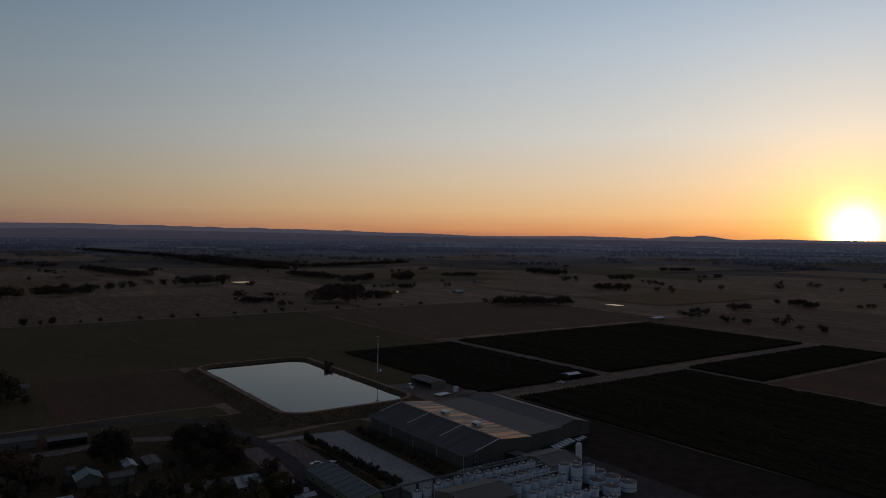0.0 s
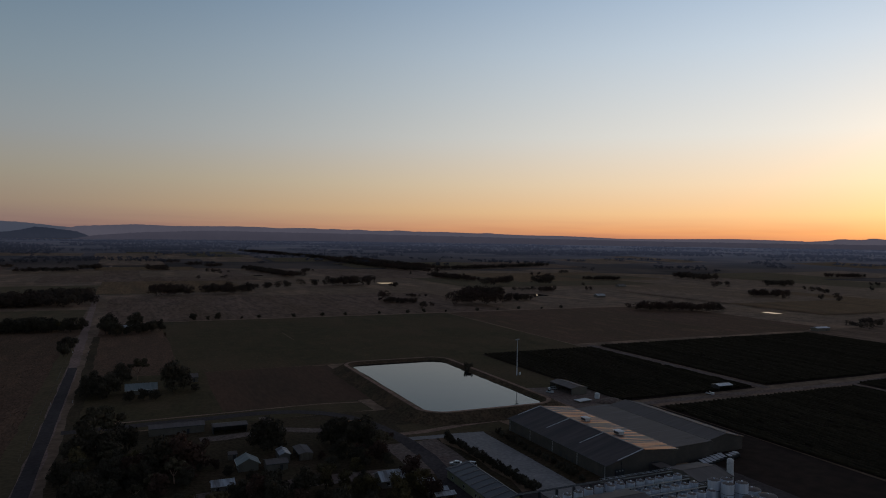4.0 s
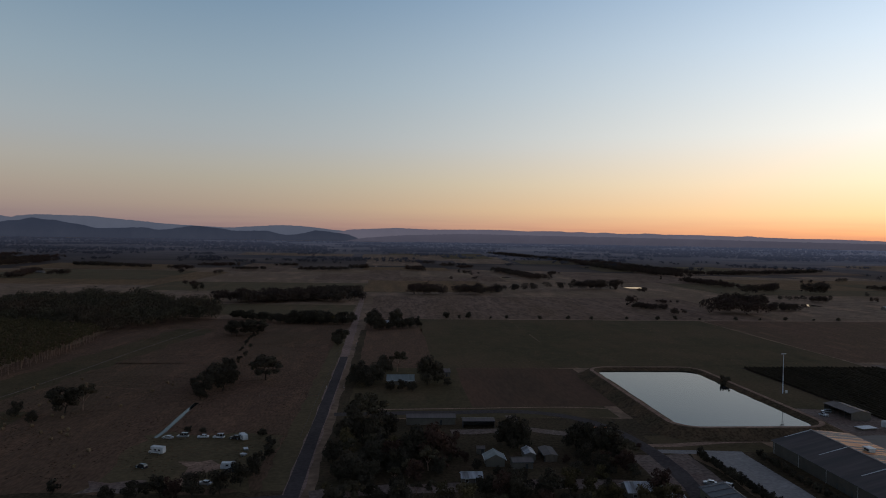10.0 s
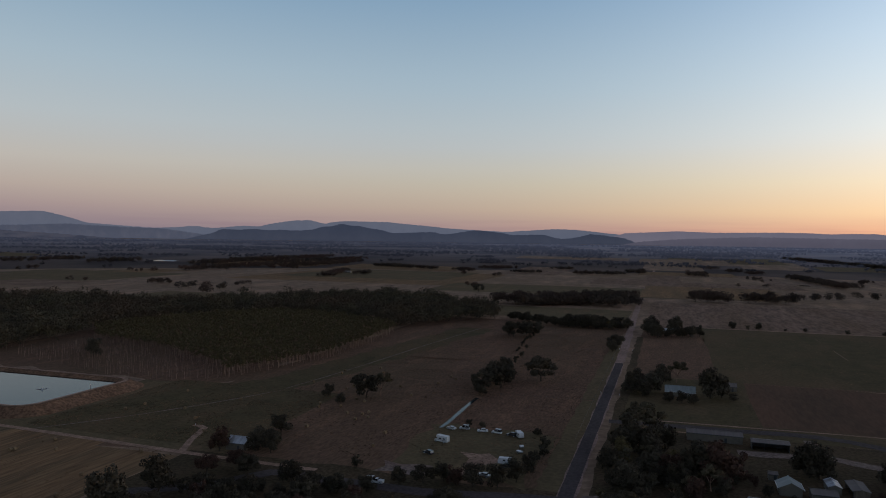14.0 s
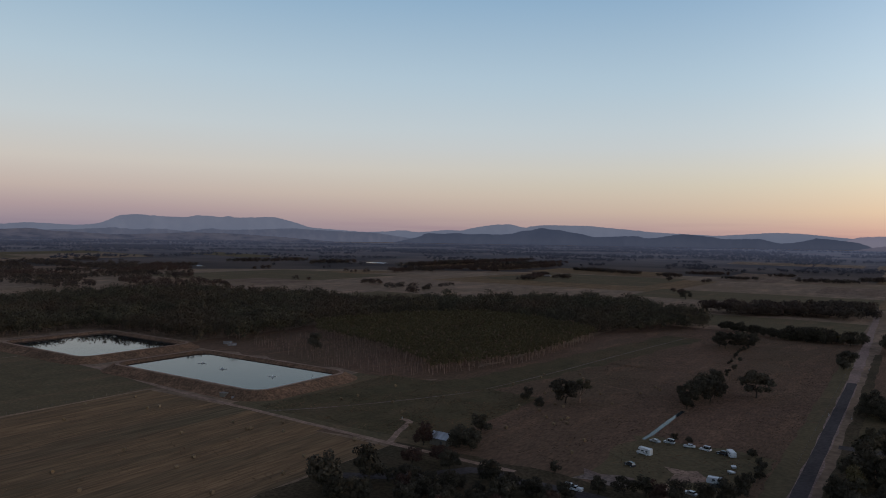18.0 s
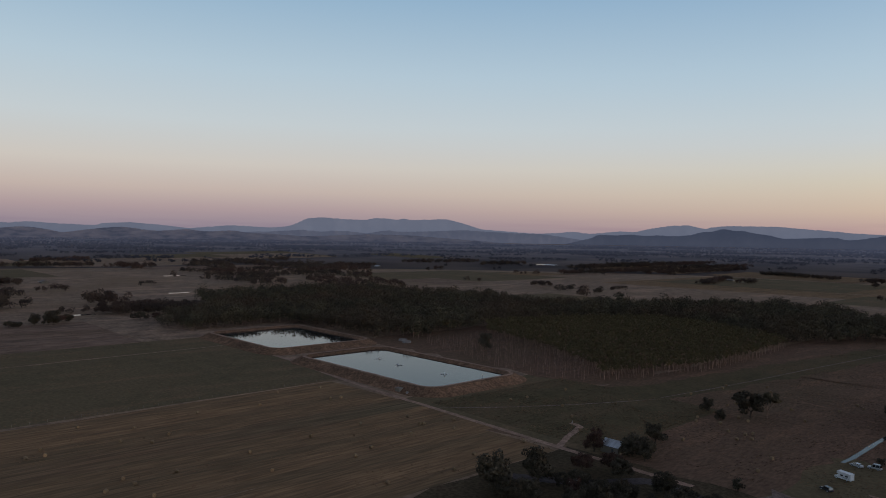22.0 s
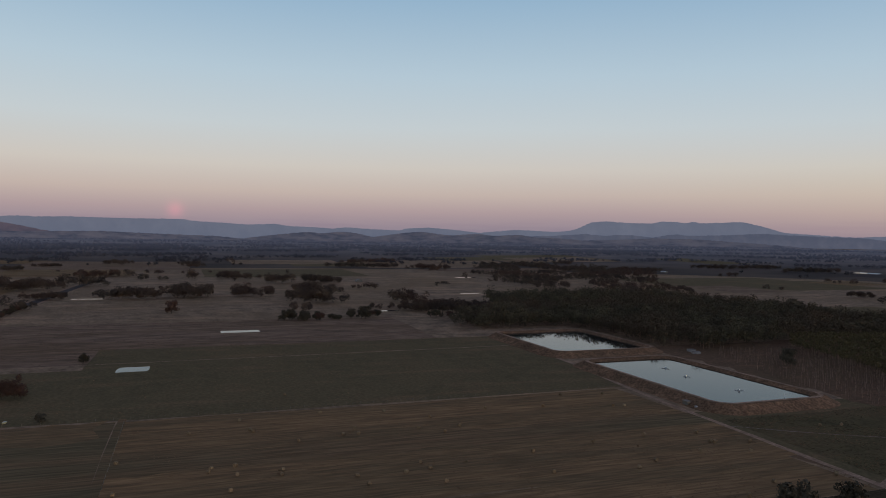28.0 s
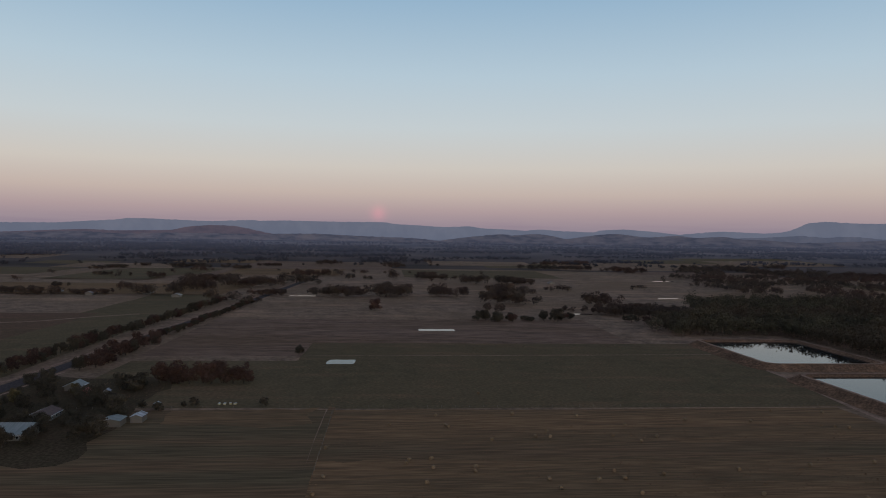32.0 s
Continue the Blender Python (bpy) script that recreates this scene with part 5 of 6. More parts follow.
ROWS_AVENUE_END = [(-1009, 60, -1011, 79, 19), (-1002, -21, -1006, 27, 21), (-975, -105, -982, -28, 17), (-998, -523, -1002, -488, 10), (-975, -482, -978, -444, 14), (-1129, -512, -1131, -496, 8), (-990, -423, -994, -381, 9),
    (-1063, -395, -1065, -372, 16), (-971, -339, -973, -314, 19), (-957, -298, -960, -273, 18), (-1071, -322, -1080, -242, 23), (-1231, -351, -1244, -259, 18), (-899, -222, -901, -195, 17), (-1137, -259, -1148, -168, 20),
    (-866, -177, -867, -160, 13), (-986, -183, -990, -145, 11)]
for row in ROWS_NEAR_ROAD + ROWS_NEAR_ROAD_MORE + ROWS_PLAIN_ROAD + ROWS_PLAIN_WOODS + ROWS_SUNSET:
    tree_row(*row, ["dark", "gum", "dark"], 0.5, 4)
for row in ROWS_DUSK_EAST + ROWS_DUSK_NEAR + ROWS_DUSK_WOODS + ROWS_AVENUE_FAR + ROWS_AVENUE_END:
    tree_row(*row, ["dark", "dark", "spread", "redspread"], 0.5, 4)
plant("red", -798, -15, 15)
# the avenue on the highway
tree_row(-420, -228, -900, -206, 9.5, ["dark", "redspread", "spread", "red"], 0.95, 3)
tree_row(-440, -186, -560, -180, 11, ["red", "red", "dark"], 0.75, 4)
tree_row(-560, -184, -880, -168, 6.5, ["dark", "spread", "redspread"], 1.0, 3)
tree_row(-408, -132, -408, -78, 12, ["red"], 0.5, 1.2)
plant("dark", -510, -63, 7)
for kind, x, y, h in (("dark", -393, -142, 10), ("dark", -390, -137, 9), ("bush", -352, -94, 5), ("bush", -352, -99, 3), ("bush", -354, -61, 5), ("bush", -345, -109, 5), ("bush", -350, -118, 4),
                      ("dark", -302, -120, 10), ("dark", -297, -126, 8), ("dark", -340, -128, 11), ("dark", -334, -124, 10), ("dark", -404, -186, 10), ("dark", -372, -172, 9), ("dark", -380, -178, 9)):
    plant(kind, x, y, h)
for kind, x, y, h in (("dark", -366, -146, 8), ("dark", -362, -152, 8), ("olive", -376, -160, 7), ("dark", -352, -160, 7), ("dark", -345, -170, 8), ("olive", -360, -182, 8), ("dark", -318, -140, 6),
                      ("dark", -312, -146, 6), ("dark", -306, -156, 7), ("dark", -292, -142, 8), ("dark", -287, -150, 8), ("dark", -330, -176, 9), ("red", -318, -170, 7), ("bush", -420, -156, 4), ("bush", -333, -139, 4)):
    plant(kind, x, y, h)
tree_row(-322, -142, -322, -128, 4, ["bush"], 0.5, 0.5)
homes = random.Random(41)
for k in range(26):
    hx, hy = homes.uniform(-405, -292), homes.uniform(-196, -126)
    if min(math.dist((hx, hy), q) for q in ((-392, -166), (-333, -154), (-304, -157), (-327, -112), (-320, -120), (-380, -145), (-382, -157))) > 9:
        plant("dark", hx, hy, homes.uniform(4.5, 8.0))
# bushes along the fence track
for k in range(16):
    plant("bush", 40 + 30 * k + tree_rng.uniform(-9, 9), 735 + tree_rng.uniform(-2, 3), tree_rng.uniform(2.5, 5))
plant("dark", 60, 736, 8)
plant("dark", 84, 738, 8)
plant("bush", 196, 398, 7)
plant("bush", 193, 392, 4)
plant("dark", -374, 388, 12)


OPEN_WOOD = [(-1331, 520), (-1166, 570), (-960, 560), (-860, 660), (-960, 800), (-1095, 822), (-1522, 1134), (-2005, 1170), (-1964, 834)]
open_wood = [q for q in scatter(OPEN_WOOD, 13, 14, 0.7, 7, 15) if noise.noise((q[0] * 0.011, q[1] * 0.011, 3.0)) > -0.02]
woods("open_woodland", open_wood, M_DUSK_LEAF, "open dark woodland beyond the settling pond", 110, 0.9, 27, 0.64, 0.02)
woods("paddock_trees", FAR_ROWS, M_DUSK_LEAF, "rows of dark trees along far paddocks", 220, 0.8, 17, 0.62, 0.02)


# far woodland: clumps and belts over the plain
def far_woods():
    rng = random.Random(31)
    spots, hazy, belt = [], [], []
    # lone paddock trees and small clumps
    k = 0
    while k < 130:
        r = rng.uniform(1150, 2500)
        a = radians(rng.uniform(-72, 122))
        x, y = -r * math.sin(a), r * math.cos(a)
        if -60 < x < 0 or inside(x, y, OPEN_WOOD) or (-900 < x < -150 and 300 < y < 1350 and r < 1500):
            continue
        k += 1
        for i in range(rng.choice((1, 1, 1, 2, 3, 5))):
            (spots if r < 1850 else hazy).append((x + rng.gauss(0, 9), y + rng.gauss(0, 9), rng.uniform(8, 14) * shrink_at(r) ** 0.7))
    # belts that close up towards the foot of the hills
    for k in range(230):
        r = 2050 + 1000 * rng.random() ** 0.8
        az = rng.uniform(-74, 124)
        w = rng.uniform(0.6, 5.0)
        slope = rng.uniform(-60, 60)
        for i in range(int(w * r * 0.0175 / 6.5)):
            q = rng.uniform(-0.5, 0.5)
            b = radians(az + q * w)
            rr = r + slope * q + rng.gauss(0, 7)
            hazy.append((-rr * math.sin(b), rr * math.cos(b), rng.uniform(9, 14) * shrink_at(rr) ** 0.7))
    for k in range(420):
        r = 2850 + 1650 * rng.random() ** 0.9
        az = rng.uniform(-74, 124)
        w = rng.uniform(2, 9)
        for i in range(int(w * 11)):
            b = radians(az + rng.uniform(-w / 2, w / 2))
            rr = r + rng.gauss(0, 22)
            belt.append((-rr * math.sin(b), rr * math.cos(b), rng.uniform(10, 15) * shrink_at(rr) ** 0.7))
    # the wide wood below the eastern hills
    for k in range(60):
        r = rng.uniform(2450, 3400)
        az = rng.uniform(88, 120)
        for i in range(45):
            b = radians(az + rng.uniform(-2.2, 2.2))
            rr = r + rng.gauss(0, 22)
            belt.append((-rr * math.sin(b), rr * math.cos(b), rng.uniform(10, 14) * shrink_at(rr) ** 0.7))
    woods("far_woodland", spots, M_DUSK_LEAF, "scattered dark trees over the plain", 110, 1.1, 8, 0.62, 0.02)
    # both belts use the glowing leaf material, so haze is painted onto the trees
    tagged(woods("backdrop", hazy, M_HAZE_LEAF, "dark belts of trees across the far plain in painted haze", 26, 2.0, 10, 0.72, 0.02, lumps=4), kind="structure")
    tagged(woods("backdrop", belt, M_HAZE_LEAF, "long dark belts of far woodland below the hills in painted haze", 10, 3.6, 9, 0.6, 0.02, lumps=3), kind="structure")


far_woods()


# ---- vineyard: trellised rows ----
def vineyard(x0, x1, y0, y1, seed, gap=3.2):
    rng = random.Random(seed)
    verts, faces = [], []
    x = x0 + 1.5
    while x < x1 - 1:
        prev = None
        y = y0 + 1
        while y < y1:
            w, h = rng.uniform(0.45, 0.8), rng.uniform(1.3, 1.8)
            o = len(verts)
            j = rng.uniform(-0.12, 0.12)
            verts += [(x - w * 0.8 + j, y, 0.35), (x - w + j, y, 1.1), (x - 0.2 + j, y, h), (x + 0.25 + j, y, h - 0.1), (x + w + j, y, 1.0), (x + w * 0.8 + j, y, 0.35)]
            if prev is not None and rng.random() > 0.02:
                for i in range(5):
                    faces.append((prev + i, prev + i + 1, o + i + 1, o + i))
            prev = o
            y += 4.0
        x += gap
    tagged(new("vine_rows", raw_mesh("vine_rows", verts, faces, M_VINE)), "long dark trellised vine rows", "vineyard", kind="stuff")


vineyard(238, 334, 300, 458, 1)
vineyard(347, 586, 303, 466, 2)
vineyard(250, 395, 60, 284, 3)
vineyard(406, 586, 234, 290, 4)


# ---- dry grass tufts over the near paddocks ----
def tufts(name, material, label, areas, seed, size):
    rs = np.random.RandomState(seed)
    spots = []
    for x0, x1, y0, y1, count in areas:
        q = np.stack([rs.uniform(x0, x1, count), rs.uniform(y0, y1, count)], 1)
        keep = np.array([noise.noise((a * 0.035, b * 0.035, seed)) > -0.1 for a, b in q])
        spots.append(q[keep])
    p = np.concatenate(spots)
    n = len(p)
    w, h = size * rs.uniform(0.5, 1.6, n), size * rs.uniform(0.35, 0.8, n)
    a = rs.uniform(0, math.pi, n)
    quads = []
    for turn in (0, math.pi / 2):
        dx, dy = np.cos(a + turn) * w, np.sin(a + turn) * w
        lean = rs.uniform(-0.3, 0.3, (n, 2)) * w[:, None]
        quads.append(np.stack([np.stack([p[:, 0] - dx * 0.6, p[:, 1] - dy * 0.6, np.full(n, 0.02)], 1), np.stack([p[:, 0] + dx * 0.6, p[:, 1] + dy * 0.6, np.full(n, 0.02)], 1),
                               np.stack([p[:, 0] + dx + lean[:, 0], p[:, 1] + dy + lean[:, 1], h], 1), np.stack([p[:, 0] - dx + lean[:, 0], p[:, 1] - dy + lean[:, 1], h * 0.8], 1)], 1))
    q = np.concatenate(quads).reshape(-1, 3)
    me = raw_mesh(name, q.tolist(), np.arange(len(q)).reshape(-1, 4).tolist(), material)
    tagged(new(name, me), label, "grass", kind="stuff")


tufts("dry_grass", M_STRAW, "pale straw tufts over the paddocks", [(-200, -42, 250, 690, 16000), (-345, -180, -28, 228, 7000), (-270, -165, 240, 345, 4000), (-620, -350, -160, 240, 9000), (30, 420, 460, 900, 7000)], 4, 0.3)
tufts("grass_tussocks", M_TUFT, "dark grass tussocks over the paddocks", [(-200, -42, 250, 690, 11000), (-270, -165, 240, 345, 3000), (-720, -500, -160, 200, 6000)], 9, 0.3)


# ---- buildings ----
def shed(name, x0, x1, y0, y1, eave, ridge_h, along, wall, roof, label, category="shed", over=0.4, open_side=False, windows=0, roof2=None, ridge_at=0.5, doors=1, eave2=None):
    """A gabled building; along: the axis of its ridge. Walls, gables, roof slopes, cap, gutters, door and windows."""
    cx, cy = (x0 + x1) / 2, (y0 + y1) / 2
    lx, ly = (x1 - x0) / 2, (y1 - y0) / 2
    t = thing(name, cx, cy, 0, 0 if along == "y" else 90, label, category)
    w, l = (lx, ly) if along == "y" else (ly, lx)       # half width across, half length along (local y)
    th = 0.18
    rx = -w + 2 * w * ridge_at
    eave2 = eave2 or eave
    if not open_side:
        part("wall", box(-w, -w + th, -l, l, -0.1, eave), wall, t)
    else:
        n = max(2, int(2 * l / 4))
        for k in range(n + 1):
            yy = -l + 0.1 + (2 * l - 0.2) * k / n
            part("post", box(-w, -w + 0.16, yy - 0.08, yy + 0.08, -0.1, eave), M_DARKMETAL, t)
    part("wall", box(w - th, w, -l, l, -0.1, eave2), wall, t)
    for s in (-1, 1):
        bm = bmesh.new()
        a, b = (-l, -l + th) if s < 0 else (l - th, l)
        pts = [(-w + th, -0.1), (w - th, -0.1), (w - th, eave2), (rx, ridge_h - 0.1), (-w + th, eave)]
        f = [bm.verts.new((px, a, pz)) for px, pz in pts]
        g = [bm.verts.new((px, b, pz)) for px, pz in pts]
        bm.faces.new(f)
        bm.faces.new(g[::-1])
        for i in range(5):
            bm.faces.new((f[i], g[i], g[(i + 1) % 5], f[(i + 1) % 5]))
        bmesh.ops.recalc_face_normals(bm, faces=bm.faces)
        part("gable_wall", bm, wall, t)
    for s, m in ((-1, roof), (1, roof2 or roof)):
        edge = s * w + s * over
        run = abs(edge - rx)
        drop = (ridge_h - (eave if s < 0 else eave2)) * run / abs(s * w - rx)
        e = ridge_h - drop
        n = max(1, int(2 * (l + over) / 6))
        for k in range(n):
            ya, yb = -l - over + 2 * (l + over) * k / n, -l - over + 2 * (l + over) * (k + 1) / n - 0.03
            bm = hexa([(rx, ya, ridge_h), (edge, ya, e), (edge, yb, e), (rx, yb, ridge_h)], [(rx, ya, ridge_h + 0.12), (edge, ya, e + 0.12), (edge, yb, e + 0.12), (rx, yb, ridge_h + 0.12)])
            part("roof_sheet", bm, m, t)
        part("gutter", box(min(edge, edge + s * 0.15), max(edge, edge + s * 0.15), -l - over, l + over, e - 0.08, e + 0.1), M_WHITE if category == "house" else M_DARKMETAL, t)
    part("ridge_cap", box(rx - 0.25, rx + 0.25, -l - over, l + over, ridge_h + 0.08, ridge_h + 0.2), roof, t)
    for k in range(doors):
        yy = -l * 0.4 + k * 4
        part("door", box(-w - 0.04, -w + 0.02, yy - 0.5, yy + 0.5, 0, 2.05), M_DARKMETAL, t) if not open_side else None
    for k in range(windows):
        yy = -l + 2 * l * (k + 0.5) / windows
        for s in (-1, 1):
            fr = part("window", box(s * w - 0.05, s * w + 0.05, yy - 0.65, yy + 0.65, 0.9, 2.0), M_WHITE, t)
            part("pane", box(s * w - 0.06, s * w + 0.06, yy - 0.57, yy + 0.57, 0.98, 1.92), M_GLASS, fr)
    return t


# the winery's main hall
# roof2: the slope towards the sun has its glow painted in orange
hall = shed("winery_hall", 155.5, 187, 203, 273, 5.2, 9.2, "y", M_SHADED_WALL, M_ROOF_BLUE, "long winery hall, blue-grey roof, sunset glow painted on one slope", "winery", 0.6, roof2=M_ROOF_GLINT, doors=3, ridge_at=0.508, eave2=7.7)
RX = -15.75 + 31.5 * 0.508
for k in range(4):
    yy = -35 + 70 * k / 3
    part("roof_flashing", hexa([(-11.1, yy - 0.2, 6.36), (RX, yy - 0.2, 9.36), (RX, yy + 0.2, 9.36), (-11.1, yy + 0.2, 6.36)],
                               [(-11.1, yy - 0.2, 6.5), (RX, yy - 0.2, 9.5), (RX, yy + 0.2, 9.5), (-11.1, yy + 0.2, 6.5)]), M_WHITE, hall, "white roof flashing")
part("roof_flashing", hexa([(RX - 0.5, -35.6, 9.3), (RX + 0.5, -35.6, 9.3), (RX + 0.5, 35.6, 9.3), (RX - 0.5, 35.6, 9.3)],
                           [(RX - 0.3, -35.6, 9.46), (RX + 0.3, -35.6, 9.46), (RX + 0.3, 35.6, 9.46), (RX - 0.3, 35.6, 9.46)]), M_CONCRETE, hall, "pale ridge flashing")
for yy in (-14, 8):
    v = part("roof_vent", box(4.6, 7.0, yy - 1.7, yy + 1.7, 8.2, 10.0, bevel=0.15), M_WHITE, hall, "white boxed roof ventilator")
    part("cowl", box(4.3, 7.3, yy - 2.0, yy + 2.0, 9.95, 10.2), M_WHITE, v)
    part("louvre", box(4.56, 4.62, yy - 1.4, yy + 1.4, 9.1, 9.8), M_DARKMETAL, v)
for k in range(5):
    part("downpipe", rod((-15.85, -34 + 17 * k, 0), (-15.85, -34 + 17 * k, 5.1), 0.09), M_WHITE, hall)
part("conduit", rod((-9.5, -35.2, 0), (-9.5, -35.2, 6.2), 0.12), M_DARKMETAL, hall)
part("roller_door", box(3, 7.5, -35.12, -34.98, 0, 4.2), M_DARKMETAL, hall)
part("canopy", box(4, 9, -40, -35, 3.4, 3.6), M_ROOF_GREY, hall, "flat canopy over the end door")
for s in (4.3, 8.7):
    part("canopy_post", box(s - 0.08, s + 0.08, -39.8, -39.6, 0, 3.4), M_DARKMETAL, hall)
cool = shed("barrel_store", 187.6, 210, 208, 273, 6.4, 7.0, "y", M_SHADED_WALL, M_ROOF_GREY, "low barrel store with wide grey steel roof", "winery", 0.3, ridge_at=0.95)
cool2 = shed("bottling_store", 210.6, 231, 213, 276, 5.2, 7.4, "y", M_SHADED_WALL, M_ROOF_GREY, "long bottling store with grey steel roof", "winery", 0.4, ridge_at=0.55)
for yy in (-22, 2, 20):
    part("skylight", box(-2.5, -0.8, yy, yy + 2.2, 6.05, 6.35), M_DARKMETAL, cool)
shed("press_house", 176, 191, 180, 196, 4.2, 5.6, "x", M_WALL, M_ROOF_GREY, "grey press house beside the tanks", "winery", 0.3)
shed("tank_office", 126, 146, 164, 180, 5.5, 7.2, "x", M_WALL, M_ROOF_GREY, "grey-roofed building in the tank yard", "winery", 0.3)
ann = thing("switch_cabinet", 161, 203, 0, 0, "dark switch cabinet on legs by the hall", "cabinet")
part("body", box(-2, 2, -0.4, 0.4, 1.0, 3.4, bevel=0.05), M_DARKMETAL, ann)
for sx in (-1.8, 1.8):
    part("leg", box(sx - 0.08, sx + 0.08, -0.1, 0.1, 0, 1.0), M_DARKMETAL, ann)
for k in range(3):
    part("lamp", box(-1.6 + 1.3 * k, -1.2 + 1.3 * k, -0.45, -0.38, 2.6, 2.9), M_WHITE, ann)


# stainless wine tanks
def make_tank(x, y, r, h, label, group):
    t = thing("wine_tank", x, y, 0, 0, label, "tank", group)
    part("shell", lathe([(r, 0.5), (r, h), (r * 0.97, h + 0.08)], 18), M_STEEL, t, smooth=False)
    # duller than the shell: the top's darker look is put into its colour
    part("cone_roof", lathe([(r * 1.0, h + 0.05), (r * 0.5, h + 0.05 + r * 0.16), (0.02, h + 0.05 + r * 0.2)], 18), M_ROOF_GREY, t)
    part("manhole", lathe([(0.32, h + r * 0.15), (0.32, h + r * 0.15 + 0.35), (0.05, h + r * 0.15 + 0.4)], 10), M_STEEL, t)
    for k in range(4):
        a = math.pi / 4 + k * math.pi / 2
        lx, ly = r * 0.8 * math.cos(a), r * 0.8 * math.sin(a)
        part("leg", box(lx - 0.1, lx + 0.1, ly - 0.1, ly + 0.1, 0, 0.52), M_DARKMETAL, t)
    part("band", lathe([(r + 0.03, h * 0.5), (r + 0.03, h * 0.5 + 0.15)], 18), M_DARKMETAL, t)
    return t


tank_a = tank_b = tank_c = None
for j, (yy, xs) in enumerate(((186.5, range(8)), (178.5, range(8)), (170.5, range(9)), (163, range(9)), (155, range(9)), (147, range(9)))):
    for i in xs:
        x = 172.6 - 4.0 * i - (0.4 * j)
        if 125 < x < 147.5 and 162 < yy < 182 or (x < 150 and yy < 160):
            continue
        if tank_a is None:
            tank_a = make_tank(x, yy, 1.45, 5.0, "stainless steel wine tank with shallow cone top", "tanks in the winery yard")
        else:
            copy_thing(tank_a, pose(x, yy, 0, 0, 0, 15 * i))
for i in range(7):
    copy_thing(tank_a, pose(122 + 4.6 * i, 184 + 0.8 * i, 0, 0, 0, 20 * i))
for i, (x, y) in enumerate(((177, 174.5), (181.5, 173.5), (178.5, 170), (183.5, 169))):
    if tank_b is None:
        tank_b = make_tank(x, y, 2.0, 6.5, "tall stainless wine tank with domed top", "tall tanks in the winery yard")
    else:
        copy_thing(tank_b, pose(x, y, 0, 0, 0, 30 * i))
for i, (x, y) in enumerate(((189, 170), (189, 163.5), (189, 156.5), (182, 163.5), (181.5, 157))):
    if tank_c is None:
        tank_c = make_tank(x, y, 2.9, 3.4, "broad stainless wine tank with shallow dome", "broad tanks in the winery yard")
    else:
        copy_thing(tank_c, pose(x, y, 0, 0, 0, 40 * i))
silo = thing("silo", 193, 183, 0, 0, "tall slim white silo in the winery yard", "silo")
part("shell", lathe([(1.15, 0.8), (1.15, 8.6), (0.9, 9.1), (0.2, 9.4)], 18), M_WHITE, silo)
part("hopper", lathe([(0.3, 0.2), (1.1, 0.85)], 14), M_STEEL, silo)
for k in range(4):
    a = math.pi / 4 + k * math.pi / 2
    part("leg", box(math.cos(a) * 0.9 - 0.07, math.cos(a) * 0.9 + 0.07, math.sin(a) * 0.9 - 0.07, math.sin(a) * 0.9 + 0.07, 0, 0.9), M_DARKMETAL, silo)
# pipe bridge and catwalks over the tanks
bridge = thing("pipe_bridge", 140, 190, 0, 0, "steel pipe bridge over the tank rows", "pipe bridge")
for k in range(3):
    part("pipe", rod((-28, -0.5 + 0.5 * k, 5.2), (14, 0.1 + 0.5 * k, 5.2), 0.11), M_DARKMETAL, bridge)
for k in range(7):
    part("post", box(-27 + 6.5 * k, -26.8 + 6.5 * k, -0.7, 0.7, 0, 5.1), M_DARKMETAL, bridge)
for j, yy in enumerate((190.5, 182.5, 174.5)):
    cw = thing("catwalk", 158, yy, 0, 0, "grey steel catwalk between tank rows", "catwalk", "catwalks over the tanks")
    part("deck", box(-15, 16, -0.5, 0.5, 4.7, 4.8), M_DARKMETAL, cw)
    for s in (-0.5, 0.5):
        part("rail", rod((-15, s, 5.8), (16, s, 5.8), 0.04), M_STEEL, cw)
    for k in range(6):
        part("post", box(-14.9 + 6.1 * k, -14.8 + 6.1 * k, -0.4, 0.4, 0, 4.7), M_DARKMETAL, cw)
# white covered bins beside the bottling store
for k in range(9):
    b = thing("picking_trailer", 200 + 2.6 * k, 202.5 + 0.75 * k - (1.8 if k > 5 else 0), 0, -18, "white-covered grape bin parked on the yard", "grape bin", "bins beside the bottling store")
    part("bin", box(-0.8, 0.8, -2.2, 2.2, 0.4, 1.5, bevel=0.05), M_DARKMETAL, b)
    part("cover", box(-0.9, 0.9, -2.5 if k < 6 else -1.2, 2.5 if k < 6 else 1.2, 1.5, 1.62, bevel=0.03), M_WHITE, b, "white cover")
    for s in (-1.6, 1.6):
        part("wheel", rod((-0.85, s, 0.35), (0.85, s, 0.35), 0.35, 10), M_RUBBER, b)

# the shed with ribbed dark roof and pale green wall
cellar = shed("cellar_door", 104, 113.5, 190, 226, 3.4, 5.0, "y", M_GREENWALL, M_PANEL, "cellar-door shed, pale green wall, dark panelled roof", "shed", 0.4, windows=4, ridge_at=0.85)
for k in range(9):
    yy = -17.4 + 4.3 * k
    part("roof_batten", hexa([(-5.0, yy - 0.12, 3.37), (3.2, yy - 0.12, 5.05), (3.2, yy + 0.12, 5.05), (-5.0, yy + 0.12, 3.37)],
                             [(-5.0, yy - 0.12, 3.6), (3.2, yy - 0.12, 5.24), (3.2, yy + 0.12, 5.24), (-5.0, yy + 0.12, 3.6)]), M_CONCRETE, cellar, "pale roof batten")
# clipped hedge along the concrete yard
hedge_rng = random.Random(8)
for k in range(26):
    plant("bush", 123.4 + k * 0.1 + hedge_rng.uniform(-0.5, 0.5), 268 - 2.6 * k, hedge_rng.uniform(2.6, 3.9))
